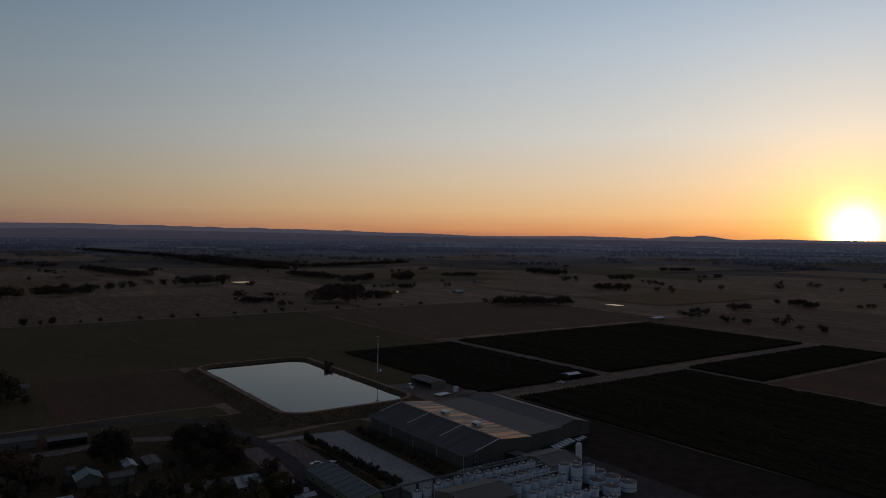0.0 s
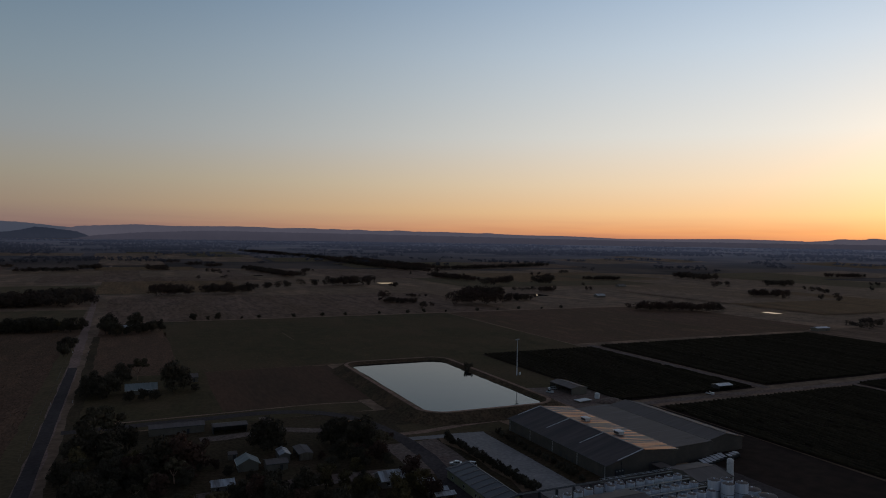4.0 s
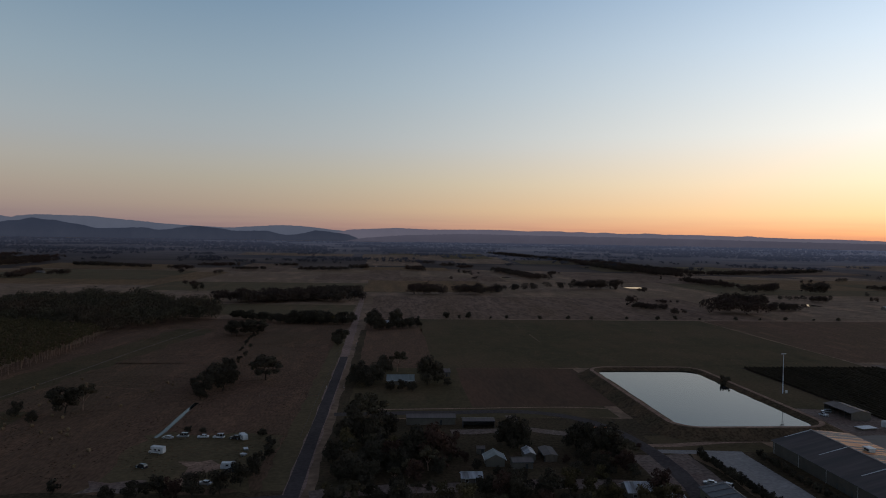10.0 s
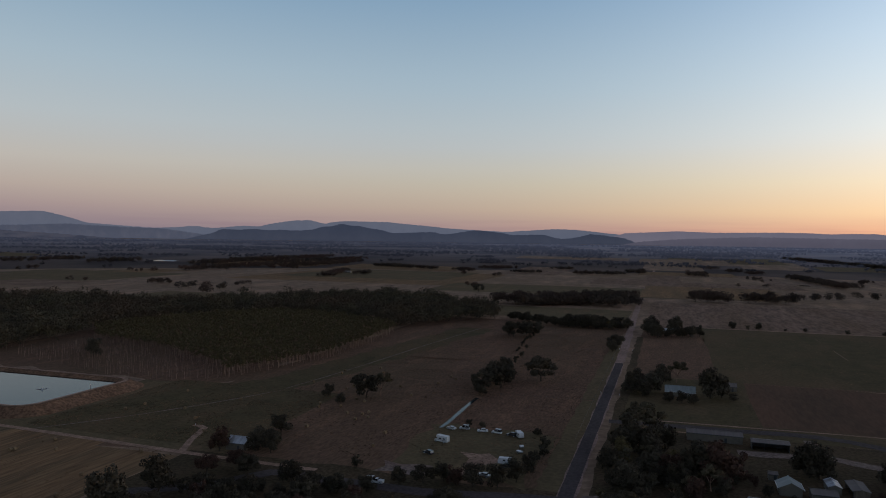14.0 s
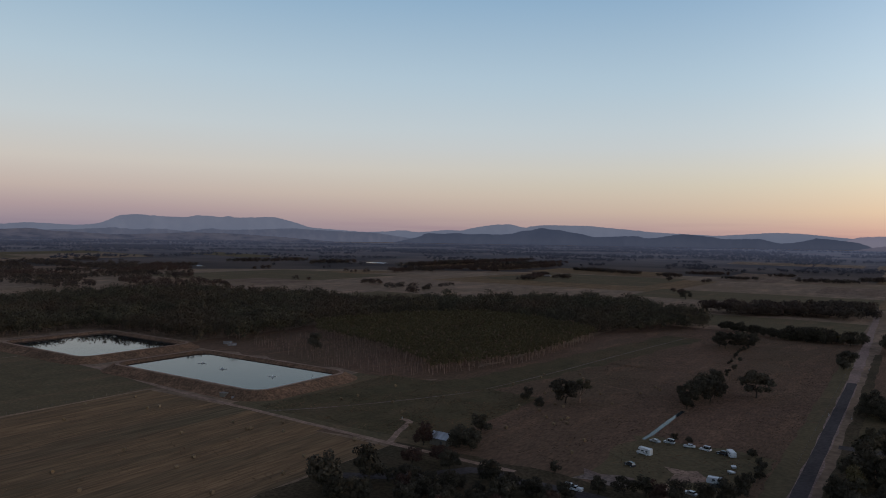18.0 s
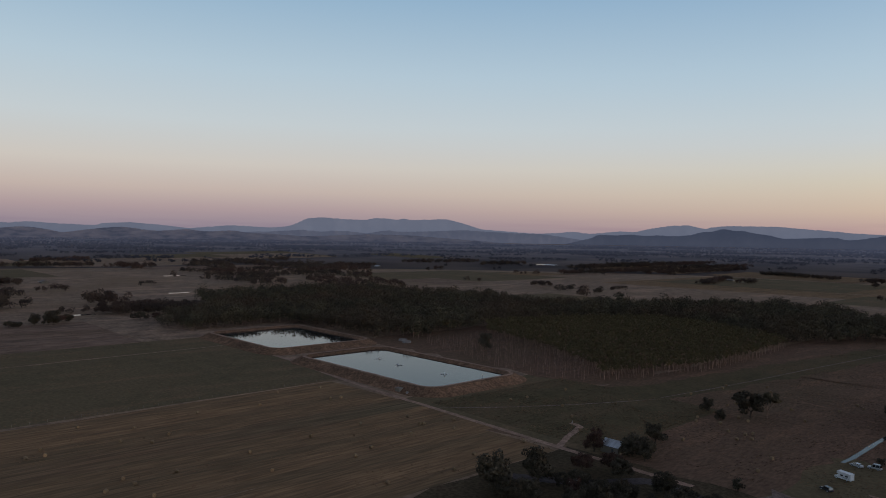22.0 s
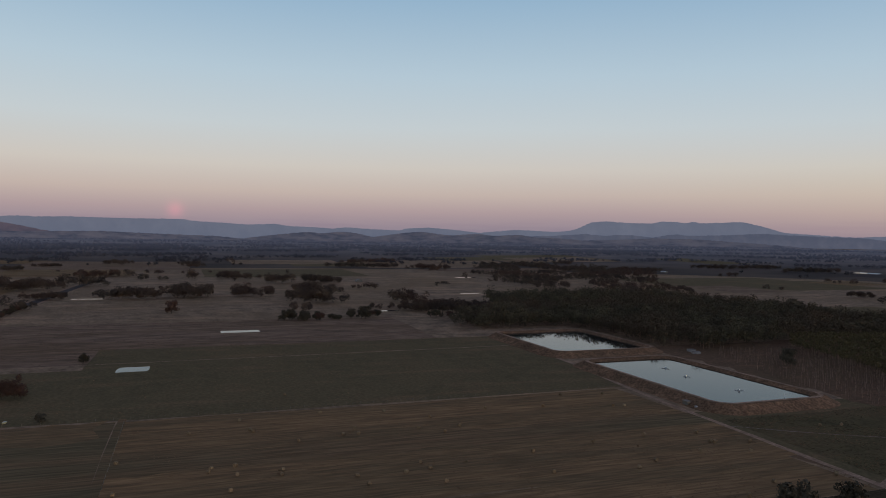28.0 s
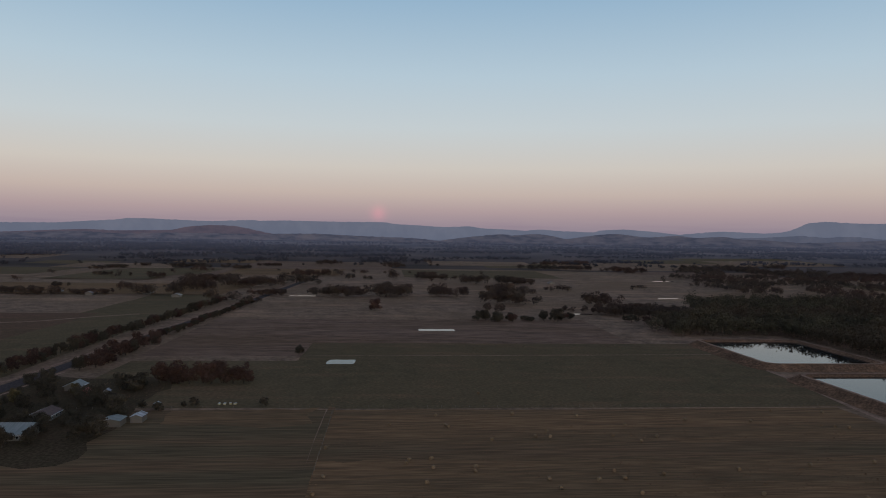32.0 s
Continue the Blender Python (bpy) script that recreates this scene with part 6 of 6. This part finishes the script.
for k in range(14):
    plant("bush", 147 + hedge_rng.uniform(-0.7, 0.7), 268 - 4.8 * k, hedge_rng.uniform(2.6, 3.8))

# sheds beyond the hall
shed("tractor_shed", 222, 232, 322, 343, 3.6, 4.6, "y", M_WALL, M_ROOF_GREY, "long grey machinery shed with open front", "shed", 0.3, open_side=True)
shed("vineyard_shelter", 308, 318, 301, 307, 2.8, 3.4, "x", M_DARKMETAL, M_WHITE, "small shelter with pale roof among vines", "shelter", 0.3, open_side=True)
shed("field_shed", 605, 622, 470, 478, 3, 3.8, "x", M_WALL, M_WHITE, "far pale-roofed shed past the vineyard", "shed", 0.3)
wt_ = thing("water_tank", 231, 311, 0, 0, "white round water tank behind the winery", "tank")
part("shell", lathe([(1.4, 0), (1.4, 2.6), (0.3, 3.1)], 16), M_WHITE, wt_)
tp = thing("tarpaulin_stack", 219, 307, 0, 10, "white tarpaulin over a low stack", "tarpaulin")
part("stack", box(-4, 4, -2.2, 2.2, 0, 0.9, bevel=0.2), M_TIMBER, tp)
part("sheet", box(-4.3, 4.3, -2.5, 2.5, 0.9, 1.05, bevel=0.06), M_WHITE, tp)
heap = bmesh.new()
bmesh.ops.create_icosphere(heap, subdivisions=3, radius=1.0, matrix=Matrix.Diagonal((8, 5, 2.2, 1)))
for v in heap.verts:
    v.co += 0.8 * noise.noise_vector(v.co * 0.4)
hp = part("mound", heap, M_GRAVEL, smooth=True)
hp.matrix_basis = pose(232, 301, 0)
tagged(hp, "grey-brown heap of grape marc behind the store", "heap")

# floodlight mast by the pond
mast = thing("light_mast", 222, 381, 0, 20, "tall slim floodlight mast beside the vineyard", "light mast")
part("pole", lathe([(0.32, 0), (0.2, 12), (0.13, 22.5)], 10), M_STEEL, mast)
part("crossbar", box(-1.6, 1.6, -0.08, 0.08, 22.0, 22.2), M_DARKMETAL, mast)
part("crossbar", box(-1.2, 1.2, -0.08, 0.08, 20.6, 20.8), M_DARKMETAL, mast)
for s in (-1.4, -0.5, 0.5, 1.4):
    part("floodlight", box(s - 0.25, s + 0.25, -0.25, 0.2, 22.2, 22.7, bevel=0.04), M_WHITE, mast)
part("cabinet", box(2.2, 3.4, -0.4, 0.4, 0, 1.6, bevel=0.04), M_WHITE, mast)


# houses and farm sheds right of the road
shed("farmhouse", 0, 15, 404, 413, 2.8, 5.0, "x", M_WALL, M_GREENROOF, "farmhouse with pale iron roof among dark trees", "house", 0.6, windows=3)
shed("farm_outbuilding", 31, 38, 428, 435, 2.8, 4.2, "x", M_WALL, M_ROOF_GREY, "grey outbuilding near the farmhouse", "shed", 0.3)
shed("long_shed", 9, 31, 318, 325, 3.2, 4.0, "x", M_WALL, M_ROOF_GREY, "long grey farm shed behind an autumn tree", "shed", 0.3, open_side=False)
shed("open_shed", 34, 48, 312, 318, 3.2, 3.7, "x", M_DARKMETAL, M_ROOF_GREY, "open-fronted machinery shed, dark inside", "shed", 0.3, open_side=True)
shed("garden_house", 37, 44, 259, 266, 2.8, 4.6, "y", M_WALL, M_GREENROOF, "garden house with pale green iron roof", "house", 0.5, windows=2)
shed("garden_annexe", 46.4, 54, 256, 262, 2.6, 3.4, "x", M_WALL, M_ROOF_GREY, "grey annexe beside the garden house", "shed", 0.3)
shed("garden_shed", 53, 57, 266, 274, 2.4, 3.2, "y", M_WALL, M_PALE_IRON, "white-roofed garden shed under trees", "shed", 0.2)
shed("carport", 60, 65, 264, 275, 2.5, 3.0, "y", M_TIMBER, M_ROOF_GREY, "grey carport beside the garden", "carport", 0.2, open_side=True)
shed("water_pump_house", 35.5, 38.5, 274, 277, 2.2, 2.8, "x", M_WALL, M_ROOF_GREY, "little pump house in the garden", "shed", 0.2)
shed("glasshouse", 26, 33, 240, 245, 2.6, 3.6, "x", M_WALL, M_PALE_IRON, "white-roofed cottage under trees", "house", 0.4, windows=2)
shed("cottage", 79, 88, 224, 232, 2.8, 4.6, "x", M_WALL, M_PALE_IRON, "cottage with pale blue-white iron roof", "house", 0.4, windows=2)
for k in range(5):
    g = shed("polytunnel_frame", 89 + 0.5 * k, 96 + 0.5 * k, 224 - 4.6 * k, 227.4 - 4.6 * k, 2.0, 2.6, "x", M_TIMBER, M_PALE_IRON, "pale striped pergola bay by the drive", "pergola", 0.1, open_side=True)
# this roof takes the hall's painted sunset colour too
shed("road_shelter", 82, 97, 300.5, 303.5, 2.5, 2.9, "x", M_TIMBER, M_ROOF_GLINT, "low shelter with pale flat roof", "shelter", 0.2, open_side=True)
shed("roadside_house", -6, 6, 672, 680, 2.8, 4.6, "x", M_WALL, M_PALE_IRON, "roadside house with pale roof behind trees", "house", 0.5, windows=2)
shed("hedge_house", -78, -66, 700, 708, 2.8, 4.6, "x", M_WALL, M_PALE_IRON, "house with pale roof inside the hedge", "house", 0.5, windows=2)
shed("paddock_shed", -165, -157, 239, 246, 3.0, 4.6, "x", M_WALL, M_PALE_IRON, "farm shed with pale blue-white roof among trees", "shed", 0.4)
shed("far_farmhouse", -75, -60, 1040, 1050, 3.0, 5.0, "x", M_WALL, M_PALE_IRON, "far white-roofed farmhouse beside the road", "house", 0.5)
shed("far_dairy", -1420, -1360, 1705, 1735, 4, 6, "x", M_WALL, M_WHITE, "long white far-off dairy shed", "shed", 0.5)
# homes near the avenue
shed("avenue_house", -397, -388, -171, -163, 2.8, 4.6, "x", M_WALL, M_GREENROOF, "house with shining pale iron roof", "house", 0.6, windows=3)
shed("garden_playhouse", -384, -379, -160, -155, 2.2, 3.2, "x", M_RED, M_RED, "small red garden shed", "shed", 0.2)
shed("dark_tile_house", -338, -327, -159, -150, 2.7, 4.4, "x", M_WALL, M_TILE, "low house with dark tiled roof", "house", 0.6, windows=3)
shed("green_roof_house", -312, -296, -168, -146, 2.8, 5.4, "y", M_WALL, M_GREENROOF, "house with pale green iron roof and verandah", "house", 0.6, windows=4)
shed("white_shed", -330, -323, -114, -109, 2.8, 3.7, "x", M_WALL, M_PALE_IRON, "white-roofed farm shed at the field edge", "shed", 0.3)
shed("skillion_shed", -324, -316, -124, -116, 2.8, 3.6, "x", M_WALL, M_GREENROOF, "low pale-roofed sheds in a row", "shed", 0.3)
shed("garden_hut", -381, -378, -147, -144, 2.3, 3.2, "x", M_WALL, M_PALE_IRON, "small white garden hut", "shed", 0.2)
shed("field_dunny", -351, -348, -112, -109.5, 2.6, 3.2, "x", M_WALL, M_PALE_IRON, "tiny white hut on the field edge", "shed", 0.2)
for k, (x, y, w) in enumerate(((-1000, -330, 14), (-985, -400, 16), (-1010, -455, 14), (-960, -280, 12), (-1290, 300, 16), (-1550, 1180, 18), (-700, 1480, 16), (640, 860, 14), (820, 1040, 16))):
    shed("far_house", x - w / 2, x + w / 2, y - 5, y + 5, 3.0, 5.0, "x", M_WALL, M_PALE_IRON if k % 2 else M_ROOF_GREY, "far farm building with pale roof", "house", 0.5)


# ---- vehicles ----
def wheels(t, xs, ys, r=0.34):
    for x in xs:
        for y in ys:
            s = 1 if x > 0 else -1
            w = part("wheel", rod((x - 0.11, y, r), (x + 0.11, y, r), r, 14), M_RUBBER, t)
            part("rim", rod((x + s * 0.09, y, r), (x + s * 0.125, y, r), r * 0.62, 10), M_STEEL, w)


def profile_body(pts, half, bm=None, inset=0.0):
    """An extruded side profile of (y, z) points."""
    bm = bm or bmesh.new()
    a = [bm.verts.new((-half + inset * (z > 1.0), y, z)) for y, z in pts]
    b = [bm.verts.new((half - inset * (z > 1.0), y, z)) for y, z in pts]
    bm.faces.new(a)
    bm.faces.new(b[::-1])
    n = len(pts)
    for i in range(n):
        bm.faces.new((a[i], b[i], b[(i + 1) % n], a[(i + 1) % n]))
    bmesh.ops.recalc_face_normals(bm, faces=bm.faces)
    return bm


def car(x, y, turn, paint, label, kind="wagon"):
    t = thing("car" if kind != "ute" else "pickup", x, y, 0.06, turn, label, "car" if kind != "ute" else "pickup truck", "vehicles on the camping ground")
    L = 2.3
    part("body", profile_body([(-L, 0.35), (-L, 0.85), (-L + 0.1, 0.95), (0.9, 1.0), (L - 0.15, 0.86), (L, 0.7), (L, 0.35)], 0.9), paint, t)
    if kind == "ute":
        part("cabin", profile_body([(-0.5, 0.95), (-0.35, 1.62), (0.55, 1.66), (1.15, 0.98)], 0.82, inset=0.1), M_GLASS, t)
        part("roof", box(-0.68, 0.68, -0.38, 0.56, 1.62, 1.7, bevel=0.03), paint, t)
        part("tray", box(-0.88, 0.88, -2.35, -0.55, 0.9, 1.3, bevel=0.03), M_WHITE, t)
    else:
        back = -L + 0.15 if kind in ("wagon", "van") else -1.5
        top = 1.62 if kind == "wagon" else (2.0 if kind == "van" else 1.42)
        part("cabin", profile_body([(back, 0.95), (back + 0.25, top), (0.4, top), (1.15, 0.98)], 0.84, inset=0.12), M_GLASS, t)
        part("roof", box(-0.7, 0.7, back + 0.2, 0.45, top - 0.02, top + 0.07, bevel=0.03), paint, t)
        for s in (-1, 1):
            for yy in (back + 0.25, -0.55, 0.42):
                part("pillar", box(s * 0.76 - 0.05, s * 0.76 + 0.07, yy - 0.06, yy + 0.06, 0.95, top), paint, t)
    for s in (-0.68, 0.68):
        part("headlight", box(s - 0.18, s + 0.18, L - 0.04, L + 0.02, 0.62, 0.78), M_STEEL, t)
        part("tail_light", box(s - 0.15, s + 0.15, -L - 0.02, -L + 0.04, 0.7, 0.85), M_RED, t)
    part("bumper", box(-0.88, 0.88, L - 0.02, L + 0.08, 0.35, 0.58, bevel=0.02), M_DARKMETAL, t)
    wheels(t, (-0.82, 0.82), (-1.4, 1.4))
    return t


def camper(x, y, turn, label, towed=False):
    t = thing("caravan" if towed else "camper_van", x, y, 0.06, turn, label, "caravan" if towed else "camper van", "vehicles on the camping ground")
    if towed:
        part("shell", profile_body([(-2.6, 0.5), (-2.7, 1.4), (-2.5, 2.5), (2.2, 2.5), (2.6, 1.6), (2.5, 0.5)], 1.1), M_WHITE, t)
        part("drawbar", box(-0.06, 0.06, 2.5, 3.6, 0.45, 0.55), M_DARKMETAL, t)
        wheels(t, (-1.0, 1.0), (-0.2,))
        part("jockey_wheel", rod((-0.05, 3.5, 0.12), (0.05, 3.5, 0.12), 0.12, 8), M_RUBBER, t)
    else:
        part("shell", profile_body([(-3.1, 0.5), (-3.1, 2.85), (2.0, 2.95), (2.1, 2.1), (1.0, 2.0), (1.0, 0.5)], 1.1), M_WHITE, t)
        part("cab", profile_body([(1.02, 0.45), (1.02, 1.95), (1.5, 1.95), (2.2, 1.2), (3.0, 1.05), (3.05, 0.45)], 0.98), M_WHITE, t)
        part("windscreen", hexa([(-0.85, 1.55, 1.93), (0.85, 1.55, 1.93), (0.85, 2.2, 1.26), (-0.85, 2.2, 1.26)], [(-0.85, 1.58, 1.98), (0.85, 1.58, 1.98), (0.85, 2.24, 1.3), (-0.85, 2.24, 1.3)]), M_GLASS, t)
        wheels(t, (-0.95, 0.95), (-1.7, 2.2), 0.36)
    for s in (-1, 1):
        for yy in (-1.6, 0.2):
            part("window", box(s * 1.1 - 0.02, s * 1.1 + 0.02, yy - 0.5, yy + 0.5, 1.5, 2.0), M_GLASS, t)
    part("door", box(1.09, 1.13, -0.95, -0.4, 0.55, 2.2), M_SILVER, t)
    part("stripe", box(-1.12, 1.12, -2.4, 0.9, 1.1, 1.2), M_BLACK, t)
    return t


car(-90, 298, 70, M_SILVER, "grey sedan parked by the creek", "sedan")
car(-84.5, 300, 88, M_SILVER, "silver four-wheel-drive wagon on the grass", "van")
car(-76, 299, 95, M_WHITE, "white sedan parked on the grass", "sedan")
car(-69.5, 298.5, 80, M_WHITE, "white van parked on the grass", "van")
camper(-88, 278, 75, "white camper van standing on the grass")
car(-88, 261, 60, M_BLACK, "dark wagon with pale roof box", "wagon")
camper(-59, 296, 30, "white caravan at the hedge", True)
car(-62.5, 297, 75, M_BLACK, "dark car beside the caravan", "wagon")
camper(-57, 259, 95, "white caravan with awning near the trees", True)
car(-55, 255.5, 95, M_BLACK, "dark car in front of the caravan", "wagon")
car(-56.5, 249, 55, M_WHITE, "white pickup with a flat tray", "ute")
car(-61, 243, 75, M_SILVER, "silver car at the trees", "sedan")
car(-94, 224, 85, M_WHITE, "white pickup with racks on the drive", "ute")
car(-97.5, 224.5, 85, M_WHITE, "white van on the drive", "van")
car(50, 300, 60, M_WHITE, "white car parked on the gravel drive", "sedan")
car(96, 303, 80, M_WHITE, "white van at the road shelter", "van")
car(93, 237, 20, M_WHITE, "white pickup on the drive", "ute")
car(117, 234, 40, M_WHITE, "white van beside the cellar door", "van")
car(113, 238, 70, M_SILVER, "silver car beside the cellar door", "sedan")
car(214, 331, 10, M_WHITE, "white pickup at the machinery shed", "ute")
car(220, 338, 80, M_SILVER, "silver car in front of the machinery shed", "wagon")
car(296, 296, 15, M_WHITE, "white pickup in the vineyard lane", "ute")
for x, y, a in ((-55, 281, 20), (-54.5, 274, 60)):
    b = thing("box_trailer", x, y, 0.06, a, "small box trailer with white cover", "trailer")
    part("bin", box(-0.8, 0.8, -1.2, 1.2, 0.45, 0.95, bevel=0.03), M_SILVER, b)
    part("cover", box(-0.82, 0.82, -1.22, 1.22, 0.95, 1.05, bevel=0.03), M_WHITE, b)
    part("drawbar", box(-0.05, 0.05, 1.2, 2.3, 0.45, 0.52), M_DARKMETAL, b)
    wheels(b, (-0.85, 0.85), (0.0,), 0.3)


# ---- ponds' gear, bales, posts ----
def aerator(x, y, turn):
    t = thing("pond_aerator", x, y, 2.0, turn, "floating pond aerator on pale pontoons", "aerator", "aerators on the pond")
    for s in range(3):
        a = 2 * math.pi * s / 3
        part("pontoon", rod((1.0 * math.cos(a), 1.0 * math.sin(a), 0.1), (3.2 * math.cos(a), 3.2 * math.sin(a), 0.1), 0.3, 8), M_WHITE, t)
        part("arm", rod((0, 0, 0.4), (2.6 * math.cos(a), 2.6 * math.sin(a), 0.45), 0.1), M_DARKMETAL, t)
    part("motor", lathe([(0.4, 0.1), (0.4, 1.2), (0.15, 1.45)], 12), M_WHITE, t)
    part("froth", lathe([(1.5, 0.0), (1.2, 0.07), (0.2, 0.1)], 14), M_WHITE, t)


aerator(-379, 291, 10)
aerator(-353, 286, 40)
aerator(-311, 288, 75)
pt = thing("gauge_post", -291, 300, 1.6, 0, "white depth gauge post in the pond", "post")
part("post", box(-0.15, 0.15, -0.15, 0.15, 0, 2.6), M_WHITE, pt)
pump = thing("pump_station", -300, 244, 0, 5, "small pump hut with pipes below the bank", "pump station")
part("hut", box(-1.8, 1.8, -1.3, 1.3, 0, 2.2, bevel=0.05), M_WALL, pump)
part("roof", box(-2.1, 2.1, -1.6, 1.6, 2.2, 2.35), M_ROOF_GREY, pump)
part("pipe", rod((2, 0, 0.5), (9, 2, 0.5), 0.2), M_STEEL, pump)
part("tank", lathe([(0.8, 0), (0.8, 1.3), (0.1, 1.5)], 12, at=(7.5, -1)), M_CONCRETE, pump)
for x, y, a in ((-436, 362, 10), (-446, 366, 60)):
    h = thing("treatment_tank", x, y, 0, a, "pale treatment tank at the forest edge", "tank")
    part("shell", lathe([(3.4, 0), (3.4, 1.5), (3.1, 1.5), (3.1, 1.3)], 20), M_CONCRETE, h)
    part("lid", lathe([(3.1, 1.3), (0.2, 1.35)], 20), M_ROOF_GREY, h)

bale_rng = random.Random(15)


def make_bale(x, y, turn):
    t = thing("hay_bale", x, y, 0.05, turn, "round hay bale lying on the stubble", "hay bale", "round bales on the hay field")
    bm = rod((-0.6, 0, 0.68), (0.6, 0, 0.68), 0.7, 16)
    bmesh.ops.bevel(bm, geom=[e for e in bm.edges if abs(e.verts[0].co.x - e.verts[1].co.x) < 1e-4], offset=0.09, segments=1, affect="EDGES")
    for v in bm.verts:
        v.co += 0.05 * noise.noise_vector(v.co * 3)
    part("roll", bm, M_HAY, t)
    for s in (-0.35, 0.0, 0.35):
        part("twine", rod((s - 0.02, 0, 0.68), (s + 0.02, 0, 0.68), 0.725, 16), M_TIMBER, t)
    return t


BALES = [(-379, 49), (-282, -24), (-243, 57), (-234, 59), (-251, 83), (-247, 100), (-226, 126), (-226, 170), (-231, 195), (-312, 27), (-313, 108), (-295, 116), (-338, 191),
         (-241, 14), (-257, 33), (-267, 17), (-248, -22), (-231, -24), (-315, 26), (-335, 60), (-330, 90), (-322, 140), (-318, 170), (-334, 215), (-308, 205), (-304, 70), (-236, 225), (-225, 215), (-251, 130), (-255, 160), (-240, 210)]
first = None
for x, y in BALES + [(bale_rng.uniform(-335, -170), bale_rng.uniform(-10, 225)) for _ in range(34)] + [(bale_rng.uniform(-195, -110), bale_rng.uniform(255, 420)) for _ in range(26)] + [(bale_rng.uniform(-250, -200), bale_rng.uniform(265, 330)) for _ in range(6)]:
    if first is None:
        first = make_bale(x, y, 30)
    else:
        copy_thing(first, pose(x, y, 0.06, 0, 0, bale_rng.uniform(0, 180)))

for k in range(4):
    b = thing("crate", -357 + bale_rng.uniform(-0.5, 0.5), -83 + 2.6 * k, 0.05, bale_rng.uniform(-25, 25), "pale wooden field crate beside the fence", "crate", "crates at the field edge")
    part("body", box(-0.9, 0.9, -0.55, 0.55, 0.1, 0.8, bevel=0.04), M_YELLOW, b)
    part("lid", box(-0.95, 0.95, -0.6, 0.6, 0.8, 0.88), M_PALE_IRON, b)
for x, y in ((-33.9, 396), (-24.1, 396), (-34.5, 560), (-24.4, 556), (-198, 264), (-150, 199), (-149, 202)):
    p = thing("marker_post", x, y, 0, 0, "white roadside marker post", "post", "marker posts")
    part("post", box(-0.1, 0.1, -0.05, 0.05, 0, 1.2), M_WHITE, p)
    part("reflector", box(-0.08, 0.08, -0.07, 0.07, 0.85, 1.05), M_RED, p)


def fence(pts, gap, label):
    f = thing("fence", 0, 0, 0, 0, label, "fence")
    for a, b in zip(pts, pts[1:]):
        n = max(1, int(math.dist(a, b) / gap))
        for k in range(n):
            x, y = a[0] + (b[0] - a[0]) * k / n, a[1] + (b[1] - a[1]) * k / n
            part("post", fence_post, None, f).location = (x, y, 0)
        for z in (0.5, 0.95):
            part("wire", rod((*a, z), (*b, z), 0.012, 4), M_DARKMETAL, f)


fence_post = raw_mesh("fence_post", [(sx * 0.09, sy * 0.09, z) for z in (-0.2, 1.25) for sx, sy in ((-1, -1), (1, -1), (1, 1), (-1, 1))],
                      [(0, 1, 5, 4), (1, 2, 6, 5), (2, 3, 7, 6), (3, 0, 4, 7), (4, 5, 6, 7)], M_TIMBER)
fence([(-36, 300), (-36, 480), (-37, 640)], 6, "post-and-wire fence along the road")
fence([(-348, -170), (-350, -60), (-349, 20), (-350, 230)], 7, "post-and-wire fence between fields")
fence([(-250, -26), (-348, -26)], 6, "post-and-wire fence along the grassy track")
fence([(-36, 377), (-91, 372)], 6, "post-and-wire fence across the paddock")
